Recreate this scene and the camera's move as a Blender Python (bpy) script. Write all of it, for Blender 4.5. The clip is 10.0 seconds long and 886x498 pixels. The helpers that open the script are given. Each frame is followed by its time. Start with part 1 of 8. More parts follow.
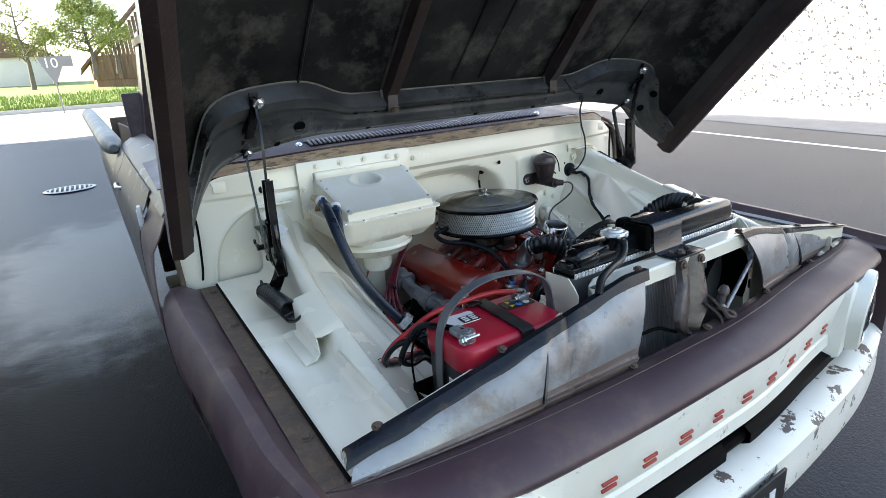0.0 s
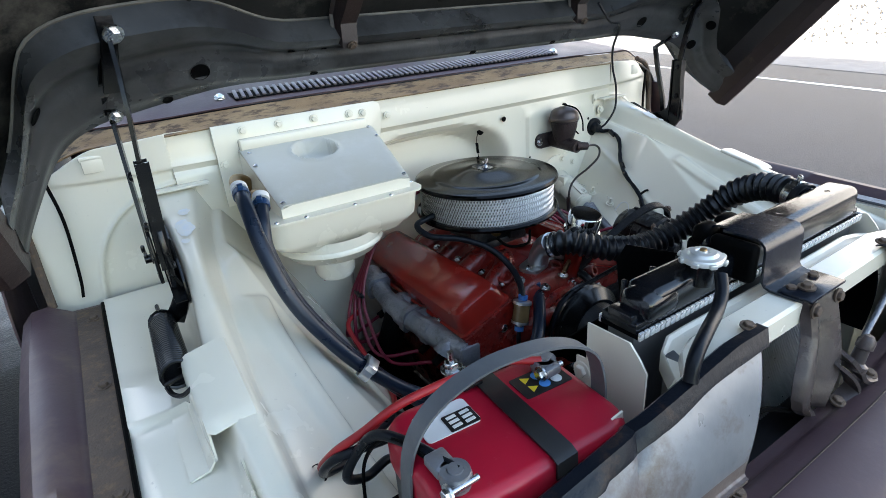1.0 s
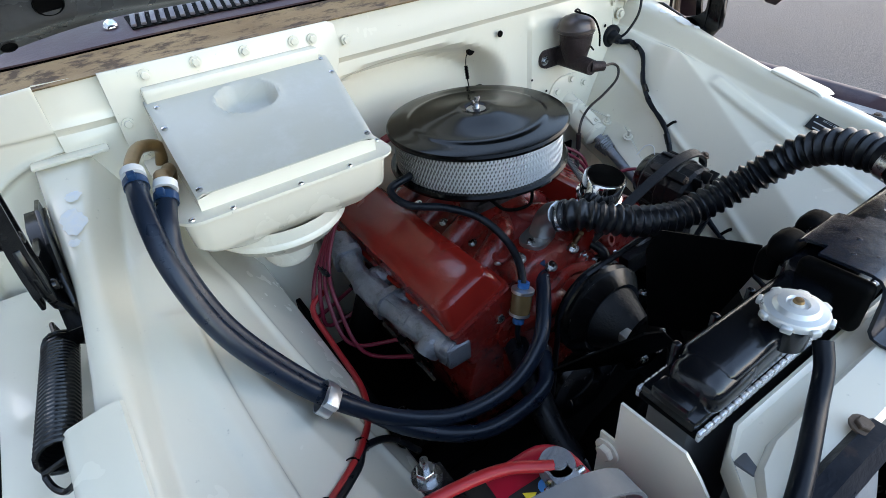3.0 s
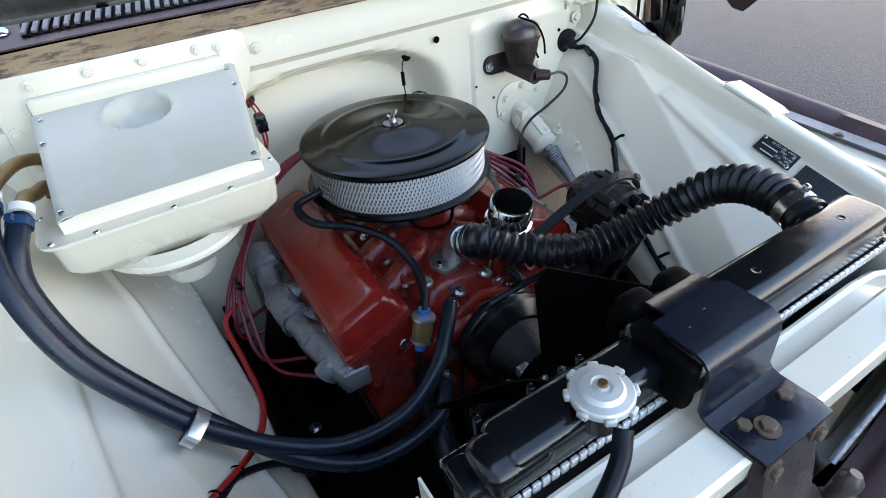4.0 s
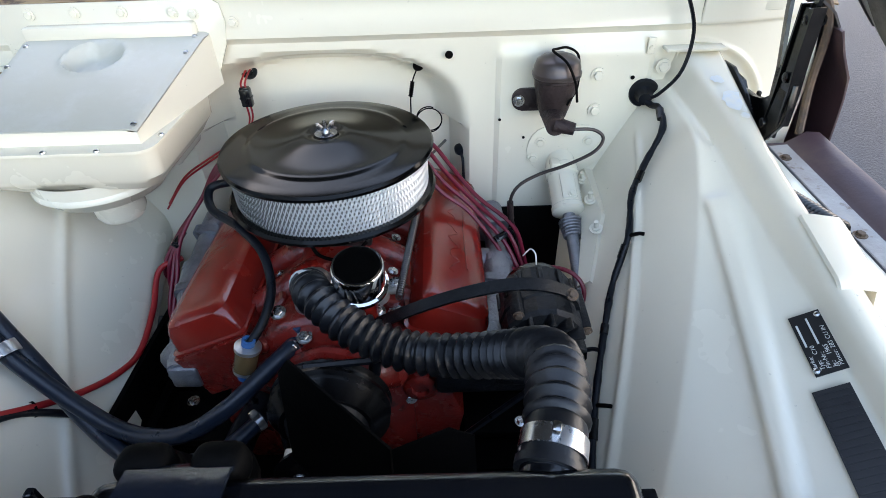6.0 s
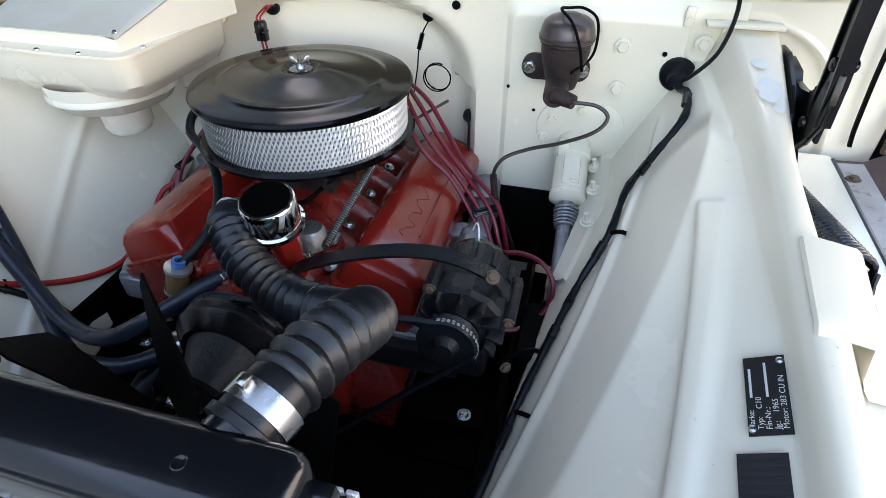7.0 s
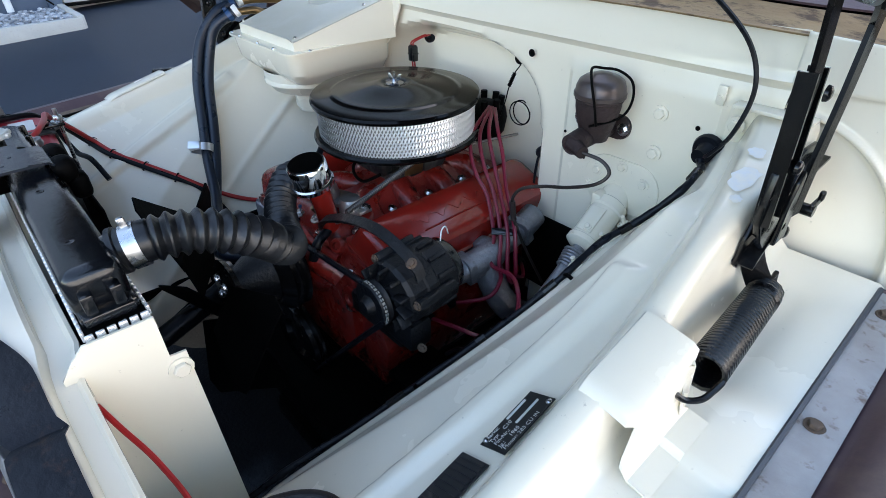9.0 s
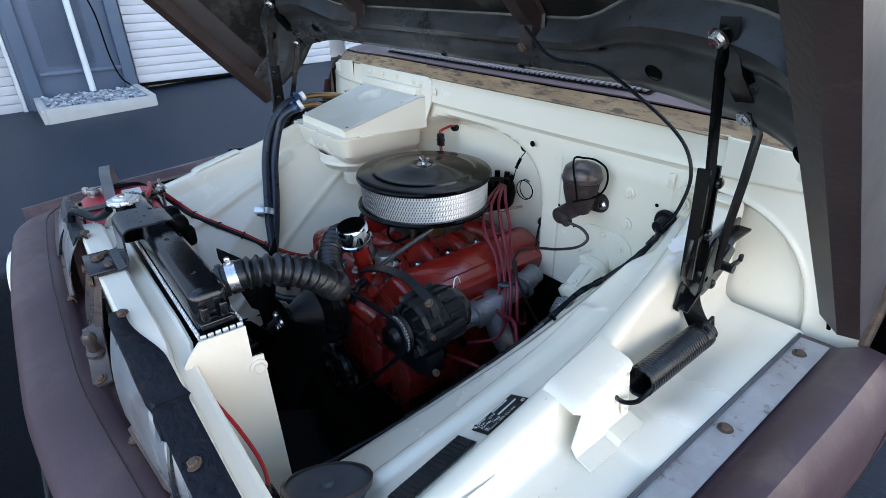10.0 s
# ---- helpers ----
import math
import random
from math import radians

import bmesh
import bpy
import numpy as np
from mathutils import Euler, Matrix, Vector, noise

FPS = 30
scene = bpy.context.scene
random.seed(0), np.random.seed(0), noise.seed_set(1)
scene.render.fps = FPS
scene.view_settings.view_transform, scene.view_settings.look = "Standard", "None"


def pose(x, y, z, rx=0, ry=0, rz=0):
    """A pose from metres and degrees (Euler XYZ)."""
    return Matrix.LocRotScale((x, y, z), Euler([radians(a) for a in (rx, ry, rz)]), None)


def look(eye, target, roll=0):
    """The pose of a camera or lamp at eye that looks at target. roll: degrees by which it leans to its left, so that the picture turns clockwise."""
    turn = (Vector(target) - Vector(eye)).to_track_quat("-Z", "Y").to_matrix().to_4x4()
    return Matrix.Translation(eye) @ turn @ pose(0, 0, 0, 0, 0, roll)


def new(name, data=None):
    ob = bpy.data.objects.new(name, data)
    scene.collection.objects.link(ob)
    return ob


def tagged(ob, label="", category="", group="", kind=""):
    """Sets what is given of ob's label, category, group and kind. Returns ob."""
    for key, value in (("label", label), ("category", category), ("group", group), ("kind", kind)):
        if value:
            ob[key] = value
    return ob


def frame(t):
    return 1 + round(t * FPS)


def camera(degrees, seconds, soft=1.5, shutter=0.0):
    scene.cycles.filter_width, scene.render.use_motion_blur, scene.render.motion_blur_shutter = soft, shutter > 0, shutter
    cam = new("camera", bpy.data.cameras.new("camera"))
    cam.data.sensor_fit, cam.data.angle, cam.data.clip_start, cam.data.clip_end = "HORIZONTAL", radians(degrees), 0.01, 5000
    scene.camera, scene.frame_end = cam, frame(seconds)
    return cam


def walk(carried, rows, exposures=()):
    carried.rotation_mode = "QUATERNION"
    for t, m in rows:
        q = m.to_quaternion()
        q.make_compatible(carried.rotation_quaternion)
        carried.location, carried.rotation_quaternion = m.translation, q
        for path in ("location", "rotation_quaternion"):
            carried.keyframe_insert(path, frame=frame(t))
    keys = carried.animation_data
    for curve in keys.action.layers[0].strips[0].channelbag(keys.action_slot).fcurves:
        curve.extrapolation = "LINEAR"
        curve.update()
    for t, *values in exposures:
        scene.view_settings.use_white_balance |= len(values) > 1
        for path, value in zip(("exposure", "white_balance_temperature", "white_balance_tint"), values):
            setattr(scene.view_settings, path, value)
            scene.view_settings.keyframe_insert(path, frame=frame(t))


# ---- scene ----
cam = camera(78.96, 10.0, 0.8)
# seconds, metres x y z, degrees rx ry rz
ROWS = [
    (0, -1.0896, -1.6421, 1.4841, 72.17, 4.18, -33.22),
    (0.5, -0.9174, -1.4106, 1.4505, 69.75, 4.11, -33.46),
    (1, -0.7901, -1.2320, 1.4504, 66.10, 4.06, -33.64),
    (1.5, -0.7110, -1.1136, 1.4625, 62.96, 4.36, -33.79),
    (2, -0.6775, -1.0307, 1.4703, 59.32, 4.36, -34.48),
    (3.3, -0.5527, -0.9959, 1.4852, 53.39, 4.79, -34.65),
    (3.5, -0.5133, -1.0106, 1.4899, 53.04, 4.74, -34.59),
    (4, -0.3874, -1.0505, 1.5024, 52.38, 4.42, -31.82),
    (4.5, -0.2729, -1.0644, 1.5075, 51.95, 3.38, -26.09),
    (5, -0.1251, -1.0450, 1.5050, 51.96, 3.23, -18.64),
    (5.5, 0.0157, -1.0254, 1.5065, 52.08, 2.74, -9.88),
    (6, 0.1942, -1.0212, 1.4728, 52.58, 1.53, -0.80),
    (6.2, 0.2554, -1.0232, 1.4467, 52.87, 0.99, 3.08),
    (7.5, 0.5591, -0.8999, 1.3854, 51.04, 0.16, 23.10),
    (8, 0.6866, -0.8735, 1.3959, 51.12, -0.22, 33.32),
    (8.5, 0.7974, -0.8581, 1.4184, 52.24, -0.04, 42.09),
    (9, 0.9015, -0.8590, 1.4339, 55.50, 0.85, 47.95),
    (9.5, 1.0043, -0.8993, 1.4795, 59.41, 0.99, 50.53),
    (10, 1.0976, -0.9819, 1.5298, 62.88, 1.04, 51.66),
]
EXPOSURES = [(0.0, 2.80, 7550, 10), (0.5, 3.02, 7550, 10), (1.5, 3.06, 7580, 10), (4.0, 3.34, 7550, 12), (5.5, 3.38, 7750, 13), (7.5, 3.42, 7950, 15), (9.0, 3.08, 7200, 11), (10.0, 2.95, 6900, 11)]
walk(cam, [(row[0], pose(*row[1:])) for row in ROWS], EXPOSURES)

# ---- world and sun ----
SUN = Vector((-0.70, 0.555, 0.45)).normalized()
world = bpy.data.worlds.new("sky")
scene.world = world
world.use_nodes = True
wn = world.node_tree
sky = wn.nodes.new("ShaderNodeTexSky")
sky.sky_type = "NISHITA"
sky.sun_disc = False
sky.sun_elevation = math.asin(SUN.z)
sky.sun_rotation = math.atan2(SUN.x, SUN.y)
wn.links.new(sky.outputs[0], wn.nodes["Background"].inputs[0])
wn.nodes["Background"].inputs[1].default_value = 0.12
sun = new("sun", bpy.data.lights.new("sun", "SUN"))
sun.data.energy = 3.5
sun.data.angle = radians(0.5)
sun.data.color = (1.0, 0.96, 0.91)
sun.matrix_world = look((0, 0, 20), Vector((0, 0, 20)) - SUN)

# ---- materials ----


def material(name, color, rough=0.5, metal=0.0, color2=None, scale=8.0, amount=0.5, color3=None, scale3=40.0, amount3=0.4,
             edge3=(0.55, 0.7), bump=0.0, bump_scale=60.0, rough_var=0.0, coat=0.0, vary=0.0, stretch=(1, 1, 1), coords="Object", spec=0.5):
    """Principled paint, metal or stone: a base colour, broad stains of color2, small chips of color3, relief and uneven gloss."""
    m = bpy.data.materials.new(name)
    m.use_nodes = True
    nt, n, l = m.node_tree, m.node_tree.nodes, m.node_tree.links
    p = n["Principled BSDF"]
    p.inputs["Roughness"].default_value = rough
    p.inputs["Metallic"].default_value = metal
    p.inputs["Coat Weight"].default_value = coat
    p.inputs["Coat Roughness"].default_value = 0.08
    p.inputs["Specular IOR Level"].default_value = spec
    tc = n.new("ShaderNodeTexCoord")
    mp = n.new("ShaderNodeMapping")
    mp.inputs["Scale"].default_value = stretch
    l.new(tc.outputs[coords], mp.inputs[0])

    def noise_of(s, detail=5.0, rough_=0.6):
        t = n.new("ShaderNodeTexNoise")
        t.inputs["Scale"].default_value = s
        t.inputs["Detail"].default_value = detail
        t.inputs["Roughness"].default_value = rough_
        l.new(mp.outputs[0], t.inputs["Vector"])
        return t.outputs["Fac"]

    def ramp(sock, a, b, top=1.0):
        r = n.new("ShaderNodeMapRange")
        r.inputs["From Min"].default_value, r.inputs["From Max"].default_value = a, b
        r.inputs["To Max"].default_value = top
        l.new(sock, r.inputs["Value"])
        return r.outputs[0]

    def mix(fac, a, b):
        x = n.new("ShaderNodeMix")
        x.data_type = "RGBA"
        if isinstance(fac, float):
            x.inputs[0].default_value = fac
        else:
            l.new(fac, x.inputs[0])
        for k, v in ((6, a), (7, b)):
            if isinstance(v, tuple):
                x.inputs[k].default_value = (*v, 1)
            else:
                l.new(v, x.inputs[k])
        return x.outputs[2]

    col = color
    if color2:
        col = mix(ramp(noise_of(scale), 0.35, 0.65, amount), col, color2)
    if color3:
        col = mix(ramp(noise_of(scale3, 8.0, 0.7), edge3[0], edge3[1], amount3), col, color3)
    if vary:
        info = n.new("ShaderNodeObjectInfo")
        hsv = n.new("ShaderNodeHueSaturation")
        r = n.new("ShaderNodeMapRange")
        r.inputs["To Min"].default_value, r.inputs["To Max"].default_value = 1 - vary, 1 + vary
        l.new(info.outputs["Random"], r.inputs["Value"])
        l.new(r.outputs[0], hsv.inputs["Value"])
        if isinstance(col, tuple):
            hsv.inputs["Color"].default_value = (*col, 1)
        else:
            l.new(col, hsv.inputs["Color"])
        col = hsv.outputs[0]
    if isinstance(col, tuple):
        p.inputs["Base Color"].default_value = (*col, 1)
    else:
        l.new(col, p.inputs["Base Color"])
    if rough_var:
        r = n.new("ShaderNodeMapRange")
        r.inputs["From Min"].default_value, r.inputs["From Max"].default_value = 0.3, 0.7
        r.inputs["To Min"].default_value, r.inputs["To Max"].default_value = max(rough - rough_var, 0.02), min(rough + rough_var, 1)
        l.new(noise_of(scale * 1.7), r.inputs["Value"])
        l.new(r.outputs[0], p.inputs["Roughness"])
    if bump:
        b = n.new("ShaderNodeBump")
        b.inputs["Strength"].default_value = bump
        b.inputs["Distance"].default_value = 0.01
        l.new(noise_of(bump_scale, 6.0), b.inputs["Height"])
        l.new(b.outputs[0], p.inputs["Normal"])
    return m


CREAM = material("cream_paint", (0.82, 0.765, 0.635), 0.24, color2=(0.79, 0.73, 0.59), scale=2.2, amount=0.7, color3=(0.46, 0.42, 0.34), scale3=70.0,
                 amount3=0.65, edge3=(0.66, 0.72), bump=0.035, bump_scale=14.0, rough_var=0.06, coat=0.4)
GREYCREAM = material("grey_white_paint", (0.516, 0.498, 0.420), 0.42, color2=(0.53, 0.53, 0.485), scale=6.0, color3=(0.60, 0.59, 0.55), scale3=14.0, amount3=0.5, edge3=(0.5, 0.7), bump=0.04, bump_scale=30.0, rough_var=0.1)
PATINA = material("worn_purple_brown_paint", (0.058, 0.030, 0.036), 0.44, color2=(0.100, 0.064, 0.070), scale=2.5, amount=0.7, color3=(0.150, 0.098, 0.066), scale3=5.0, amount3=0.6, edge3=(0.52, 0.70), bump=0.06, bump_scale=120.0, rough_var=0.12, spec=0.4)
HOODPAINT = material("faded_brown_grey_paint", (0.038, 0.030, 0.030), 0.38, color2=(0.075, 0.066, 0.065), scale=1.6, amount=0.8, color3=(0.14, 0.13, 0.125),
                     scale3=9.0, amount3=0.3, edge3=(0.55, 0.75), bump=0.04, bump_scale=90.0, rough_var=0.12)
GREENPATINA = material("faded_grey_green_paint", (0.040, 0.036, 0.036), 0.5, color2=(0.075, 0.070, 0.068), scale=4.0, amount=0.8, color3=(0.30, 0.32, 0.31),
                       scale3=7.0, amount3=0.8, edge3=(0.59, 0.66), bump=0.05, bump_scale=90.0)
RUST = material("brown_rust_metal", (0.105, 0.068, 0.045), 0.7, color2=(0.055, 0.038, 0.030), scale=14.0, amount=0.8, color3=(0.19, 0.11, 0.055),
                scale3=45.0, amount3=0.6, edge3=(0.5, 0.66), bump=0.25, bump_scale=160.0)
RUSTLIGHT = material("ochre_rusty_flange", (0.20, 0.115, 0.052), 0.6, color2=(0.33, 0.22, 0.115), scale=9.0, amount=0.9, color3=(0.055, 0.030, 0.018),
                     scale3=26.0, amount3=0.85, edge3=(0.50, 0.60), bump=0.2, bump_scale=150.0, stretch=(0.6, 2.5, 2.5))
DARKBROWN = material("dark_red_brown_steel", (0.024, 0.014, 0.013), 0.42, color2=(0.042, 0.027, 0.024), scale=9.0, amount=0.8, color3=(0.16, 0.115, 0.085), scale3=30.0, amount3=0.3, edge3=(0.58, 0.70), bump=0.12, bump_scale=120.0, spec=0.4)
LATCHSTEEL = material("worn_red_brown_casting", (0.060, 0.044, 0.040), 0.32, 0.3, color2=(0.10, 0.082, 0.078), scale=11.0, amount=0.8, color3=(0.05, 0.025, 0.02), scale3=22.0, amount3=0.7, bump=0.15, bump_scale=70.0, rough_var=0.1)
UNDERHOOD = material("dusty_black_undercoat", (0.0055, 0.0052, 0.005), 0.60, color2=(0.030, 0.0285, 0.026), scale=3.0, amount=0.9, color3=(0.17, 0.155, 0.13),
                     scale3=5.0, amount3=0.75, edge3=(0.50, 0.76), bump=0.15, bump_scale=70.0, rough_var=0.15, spec=0.15)
HOODBAR = material("grey_dusty_steel", (0.020, 0.020, 0.021), 0.34, color2=(0.095, 0.094, 0.092), scale=5.0, amount=0.55, color3=(0.006, 0.006, 0.006), scale3=9.0,
                   amount3=0.8, bump=0.10, bump_scale=60.0, rough_var=0.12, edge3=(0.50, 0.64), spec=0.5)
BLACKSATIN = material("satin_black_paint", (0.0035, 0.0035, 0.0038), 0.22, color2=(0.007, 0.007, 0.0075), scale=12.0, bump=0.03, bump_scale=120.0, rough_var=0.08, spec=0.4)
# black steel; also the painted shade of openings, slots and holes
BLACKDULL = material("dull_black_steel_and_shade", (0.0018, 0.0018, 0.0018), 0.55, color2=(0.005, 0.0046, 0.0044), scale=9.0, bump=0.1, bump_scale=90.0, spec=0.04)
PLASTIC = material("black_plastic", (0.0035, 0.0045, 0.0065), 0.17, color2=(0.007, 0.0075, 0.009), scale=25.0, bump=0.03, bump_scale=200.0, rough_var=0.06, spec=0.55)
RUBBER = material("black_rubber", (0.0040, 0.0055, 0.0085), 0.33, color2=(0.007, 0.009, 0.013), scale=20.0, bump=0.05, bump_scale=150.0, rough_var=0.1, spec=0.22)
RUBBERDUSTY = material("dusty_rubber_hose", (0.005, 0.0058, 0.0075), 0.33, color2=(0.015, 0.016, 0.019), scale=18.0, amount=0.7, bump=0.08, bump_scale=150.0, spec=0.45)
TYRE = material("tyre_rubber", (0.02, 0.02, 0.02), 0.8, color2=(0.035, 0.034, 0.032), scale=15.0, bump=0.2, bump_scale=60.0)
ENGINERED = material("orange_red_engine_enamel", (0.285, 0.017, 0.011), 0.20, color2=(0.22, 0.012, 0.008), scale=7.0, amount=0.8, color3=(0.07, 0.022, 0.016),
                     scale3=35.0, amount3=0.55, edge3=(0.6, 0.72), bump=0.10, bump_scale=45.0, rough_var=0.1, coat=0.35, spec=0.5)
CASTRED = material("rough_cast_red_enamel", (0.25, 0.015, 0.010), 0.30, color2=(0.18, 0.014, 0.010), scale=9.0, amount=0.8, color3=(0.02, 0.010, 0.009),
                   scale3=25.0, amount3=0.8, edge3=(0.55, 0.66), bump=0.40, bump_scale=60.0, rough_var=0.12, coat=0.35)
CASTGREY = material("silver_painted_cast_iron", (0.34, 0.35, 0.38), 0.34, 0.65, color2=(0.16, 0.165, 0.18), scale=12.0, amount=0.85, color3=(0.10, 0.088, 0.078), scale3=30.0, amount3=0.6, bump=0.4, bump_scale=90.0)
ALU = material("cast_aluminium", (0.55, 0.55, 0.55), 0.38, 0.9, color2=(0.38, 0.38, 0.38), scale=18.0, bump=0.2, bump_scale=120.0, rough_var=0.1)
NUTZINC = material("dull_zinc_nut", (0.34, 0.35, 0.37), 0.22, 1.0, color2=(0.16, 0.16, 0.17), scale=60.0, amount=0.8, rough_var=0.1)
ZINC = material("zinc_plated_steel", (0.62, 0.63, 0.64), 0.28, 1.0, color2=(0.45, 0.45, 0.44), scale=30.0, rough_var=0.1, vary=0.15)
CHROME = material("chrome", (0.80, 0.80, 0.80), 0.06, 1.0)
BRASS = material("aged_brass", (0.32, 0.21, 0.10), 0.4, 1.0, color2=(0.16, 0.10, 0.06), scale=20.0)
AIRLID = material("semi_gloss_black_lid", (0.0012, 0.0012, 0.0014), 0.15, color2=(0.0025, 0.0025, 0.0025), scale=9.0, rough_var=0.02, spec=0.17)
_n = AIRLID.node_tree.nodes
_tan = _n.new("ShaderNodeTangent")
_tan.direction_type, _tan.axis = "RADIAL", "Z"
AIRLID.node_tree.links.new(_tan.outputs[0], _n["Principled BSDF"].inputs["Tangent"])
_n["Principled BSDF"].inputs["Anisotropic"].default_value = 0.75
_n["Principled BSDF"].inputs["Anisotropic Rotation"].default_value = 0.25
BATTRED = material("red_battery_plastic", (0.43, 0.007, 0.027), 0.36, color2=(0.37, 0.006, 0.022), scale=10.0, color3=(0.55, 0.10, 0.11), scale3=60.0,
                   amount3=0.3, edge3=(0.62, 0.72), bump=0.03, bump_scale=200.0, rough_var=0.08)
BATTGREY = material("dark_grey_battery_case", (0.016, 0.016, 0.018), 0.42, color2=(0.024, 0.024, 0.025), scale=10.0, bump=0.03, bump_scale=200.0)
CARBGREY = material("dark_stained_aluminium", (0.11, 0.11, 0.11), 0.4, 0.7, color2=(0.03, 0.03, 0.03), scale=22.0, amount=0.9, bump=0.2, bump_scale=120.0)
SPRINGSTEEL = material("dull_spring_steel", (0.16, 0.155, 0.15), 0.4, 0.9, color2=(0.08, 0.078, 0.075), scale=40.0)
LEAD = material("lead_grey_metal", (0.33, 0.34, 0.36), 0.45, 0.8, color2=(0.22, 0.22, 0.23), scale=30.0, bump=0.2, bump_scale=150.0)
STRAPGREY = material("grey_webbing_handle", (0.11, 0.115, 0.12), 0.4, color2=(0.16, 0.165, 0.17), scale=30.0, bump=0.05, bump_scale=150.0)
REDWIRE = material("dark_red_cable", (0.17, 0.006, 0.024), 0.38, color2=(0.18, 0.008, 0.022), scale=25.0, coat=0.1)
REDCABLE = material("red_cable", (0.42, 0.015, 0.018), 0.4, color2=(0.32, 0.010, 0.014), scale=25.0)
MASTER = material("brown_cast_iron", (0.046, 0.031, 0.031), 0.55, 0.3, color2=(0.022, 0.015, 0.015), scale=14.0, amount=0.8, bump=0.35, bump_scale=120.0, spec=0.35)
MASTERCAP = material("dull_steel_cap", (0.11, 0.088, 0.082), 0.35, 0.6, color2=(0.06, 0.048, 0.045), scale=20.0)
BAFFLE = material("bare_grey_steel_with_stains", (0.29, 0.295, 0.30), 0.32, 0.2, color2=(0.13, 0.137, 0.148), scale=4.0, amount=0.85, color3=(0.12, 0.076, 0.054), scale3=7.0, amount3=0.8, edge3=(0.52, 0.66), bump=0.06, bump_scale=25.0, rough_var=0.12)
BLUESTEEL = material("worn_blue_black_steel", (0.006, 0.009, 0.016), 0.20, 0.0, color2=(0.012, 0.016, 0.025), scale=9.0, amount=0.7, color3=(0.030, 0.021, 0.016),
                     scale3=30.0, amount3=0.5, bump=0.05, bump_scale=80.0, rough_var=0.06, spec=0.45)
EDGESTEEL = material("stained_blue_black_edge", (0.0045, 0.0065, 0.011), 0.34, color2=(0.012, 0.014, 0.019), scale=14.0, amount=0.7, color3=(0.060, 0.034, 0.022), scale3=24.0, amount3=0.6, edge3=(0.56, 0.66), bump=0.15, bump_scale=60.0, rough_var=0.1, spec=0.25)
CHIPPED = material("chipped_white_paint", (0.86, 0.84, 0.77), 0.4, color2=(0.74, 0.70, 0.61), scale=5.0, color3=(0.10, 0.07, 0.055), scale3=15.0, amount3=1.0,
                   edge3=(0.57, 0.59), bump=0.1, bump_scale=60.0, rough_var=0.1)
GRILLEWHITE = material("worn_white_paint", (0.86, 0.84, 0.75), 0.35, color2=(0.74, 0.69, 0.57), scale=5.0, color3=(0.28, 0.22, 0.15), scale3=26.0, amount3=0.8,
                       edge3=(0.62, 0.69), bump=0.05, bump_scale=60.0, coat=0.1)
LETTERRED = material("faded_red_paint", (0.33, 0.03, 0.025), 0.45, color2=(0.5, 0.12, 0.09), scale=30.0)
FINS = material("radiator_fins", (0.16, 0.165, 0.17), 0.5, 0.6, color2=(0.09, 0.09, 0.095), scale=15.0)
ALUTRIM = material("crimped_aluminium", (0.72, 0.73, 0.74), 0.32, 0.9, rough_var=0.05, scale=40.0)
CRIMPWHITE = material("bright_crimped_aluminium", (0.86, 0.87, 0.88), 0.28, 0.55, rough_var=0.05, scale=40.0)
WHITE = material("white_plastic", (0.75, 0.75, 0.74), 0.45, color2=(0.68, 0.68, 0.66), scale=20.0)
YELLOW = material("yellow_print", (0.75, 0.55, 0.03), 0.5)
BLUE = material("blue_print", (0.05, 0.25, 0.60), 0.5)
BLUECLAMP = material("blue_clamp", (0.012, 0.05, 0.13), 0.35, 0.2)
BAFFLERUST = material("brown_stained_steel", (0.17, 0.13, 0.115), 0.45, 0.2, color2=(0.10, 0.065, 0.05), scale=6.0, amount=0.9, color3=(0.28, 0.27, 0.26), scale3=14.0, amount3=0.6, bump=0.08, bump_scale=60.0)
DUSTEDGE = material("pale_dusty_edge", (0.15, 0.135, 0.11), 0.7, color2=(0.07, 0.06, 0.05), scale=14.0, amount=0.9)
PRINTGREY = material("grey_engraving", (0.62, 0.62, 0.60), 0.5)
ALTBLACK = material("dull_blue_black_casting", (0.0035, 0.0042, 0.0055), 0.40, color2=(0.008, 0.009, 0.0115), scale=20.0, bump=0.25, bump_scale=140.0, spec=0.32)
WORNBLUE = material("worn_pale_blue_paint", (0.70, 0.72, 0.73), 0.3, color2=(0.80, 0.76, 0.66), scale=60.0, amount=0.8)
HOSEBLUE = material("blue_black_rubber", (0.008, 0.015, 0.029), 0.32, color2=(0.011, 0.018, 0.031), scale=20.0, bump=0.04, bump_scale=150.0, rough_var=0.08, spec=0.4)
FILTERBLUE = material("bright_blue_clamp", (0.02, 0.13, 0.36), 0.35)
CAPMETAL = material("pale_zinc_cap", (0.72, 0.72, 0.69), 0.34, 0.5, color2=(0.60, 0.60, 0.56), scale=25.0, rough_var=0.08)
BELTPRINT = material("grey_belt_print", (0.30, 0.30, 0.28), 0.6)
BLACKPRINT = material("black_print", (0.01, 0.01, 0.01), 0.45)
AMBER = material("amber_fuel_filter", (0.14, 0.085, 0.035), 0.2, color2=(0.20, 0.13, 0.06), scale=40.0, coat=0.4)
MESHSILVER = material("expanded_aluminium_mesh", (0.86, 0.86, 0.85), 0.32, 0.5)
FILTERPAPER = material("grey_filter_paper", (0.19, 0.19, 0.18), 0.8)
GLASS = bpy.data.materials.new("glass")
GLASS.use_nodes = True
_g = GLASS.node_tree.nodes["Principled BSDF"]
_g.inputs["Roughness"].default_value = 0.02
_g.inputs["Transmission Weight"].default_value = 1.0
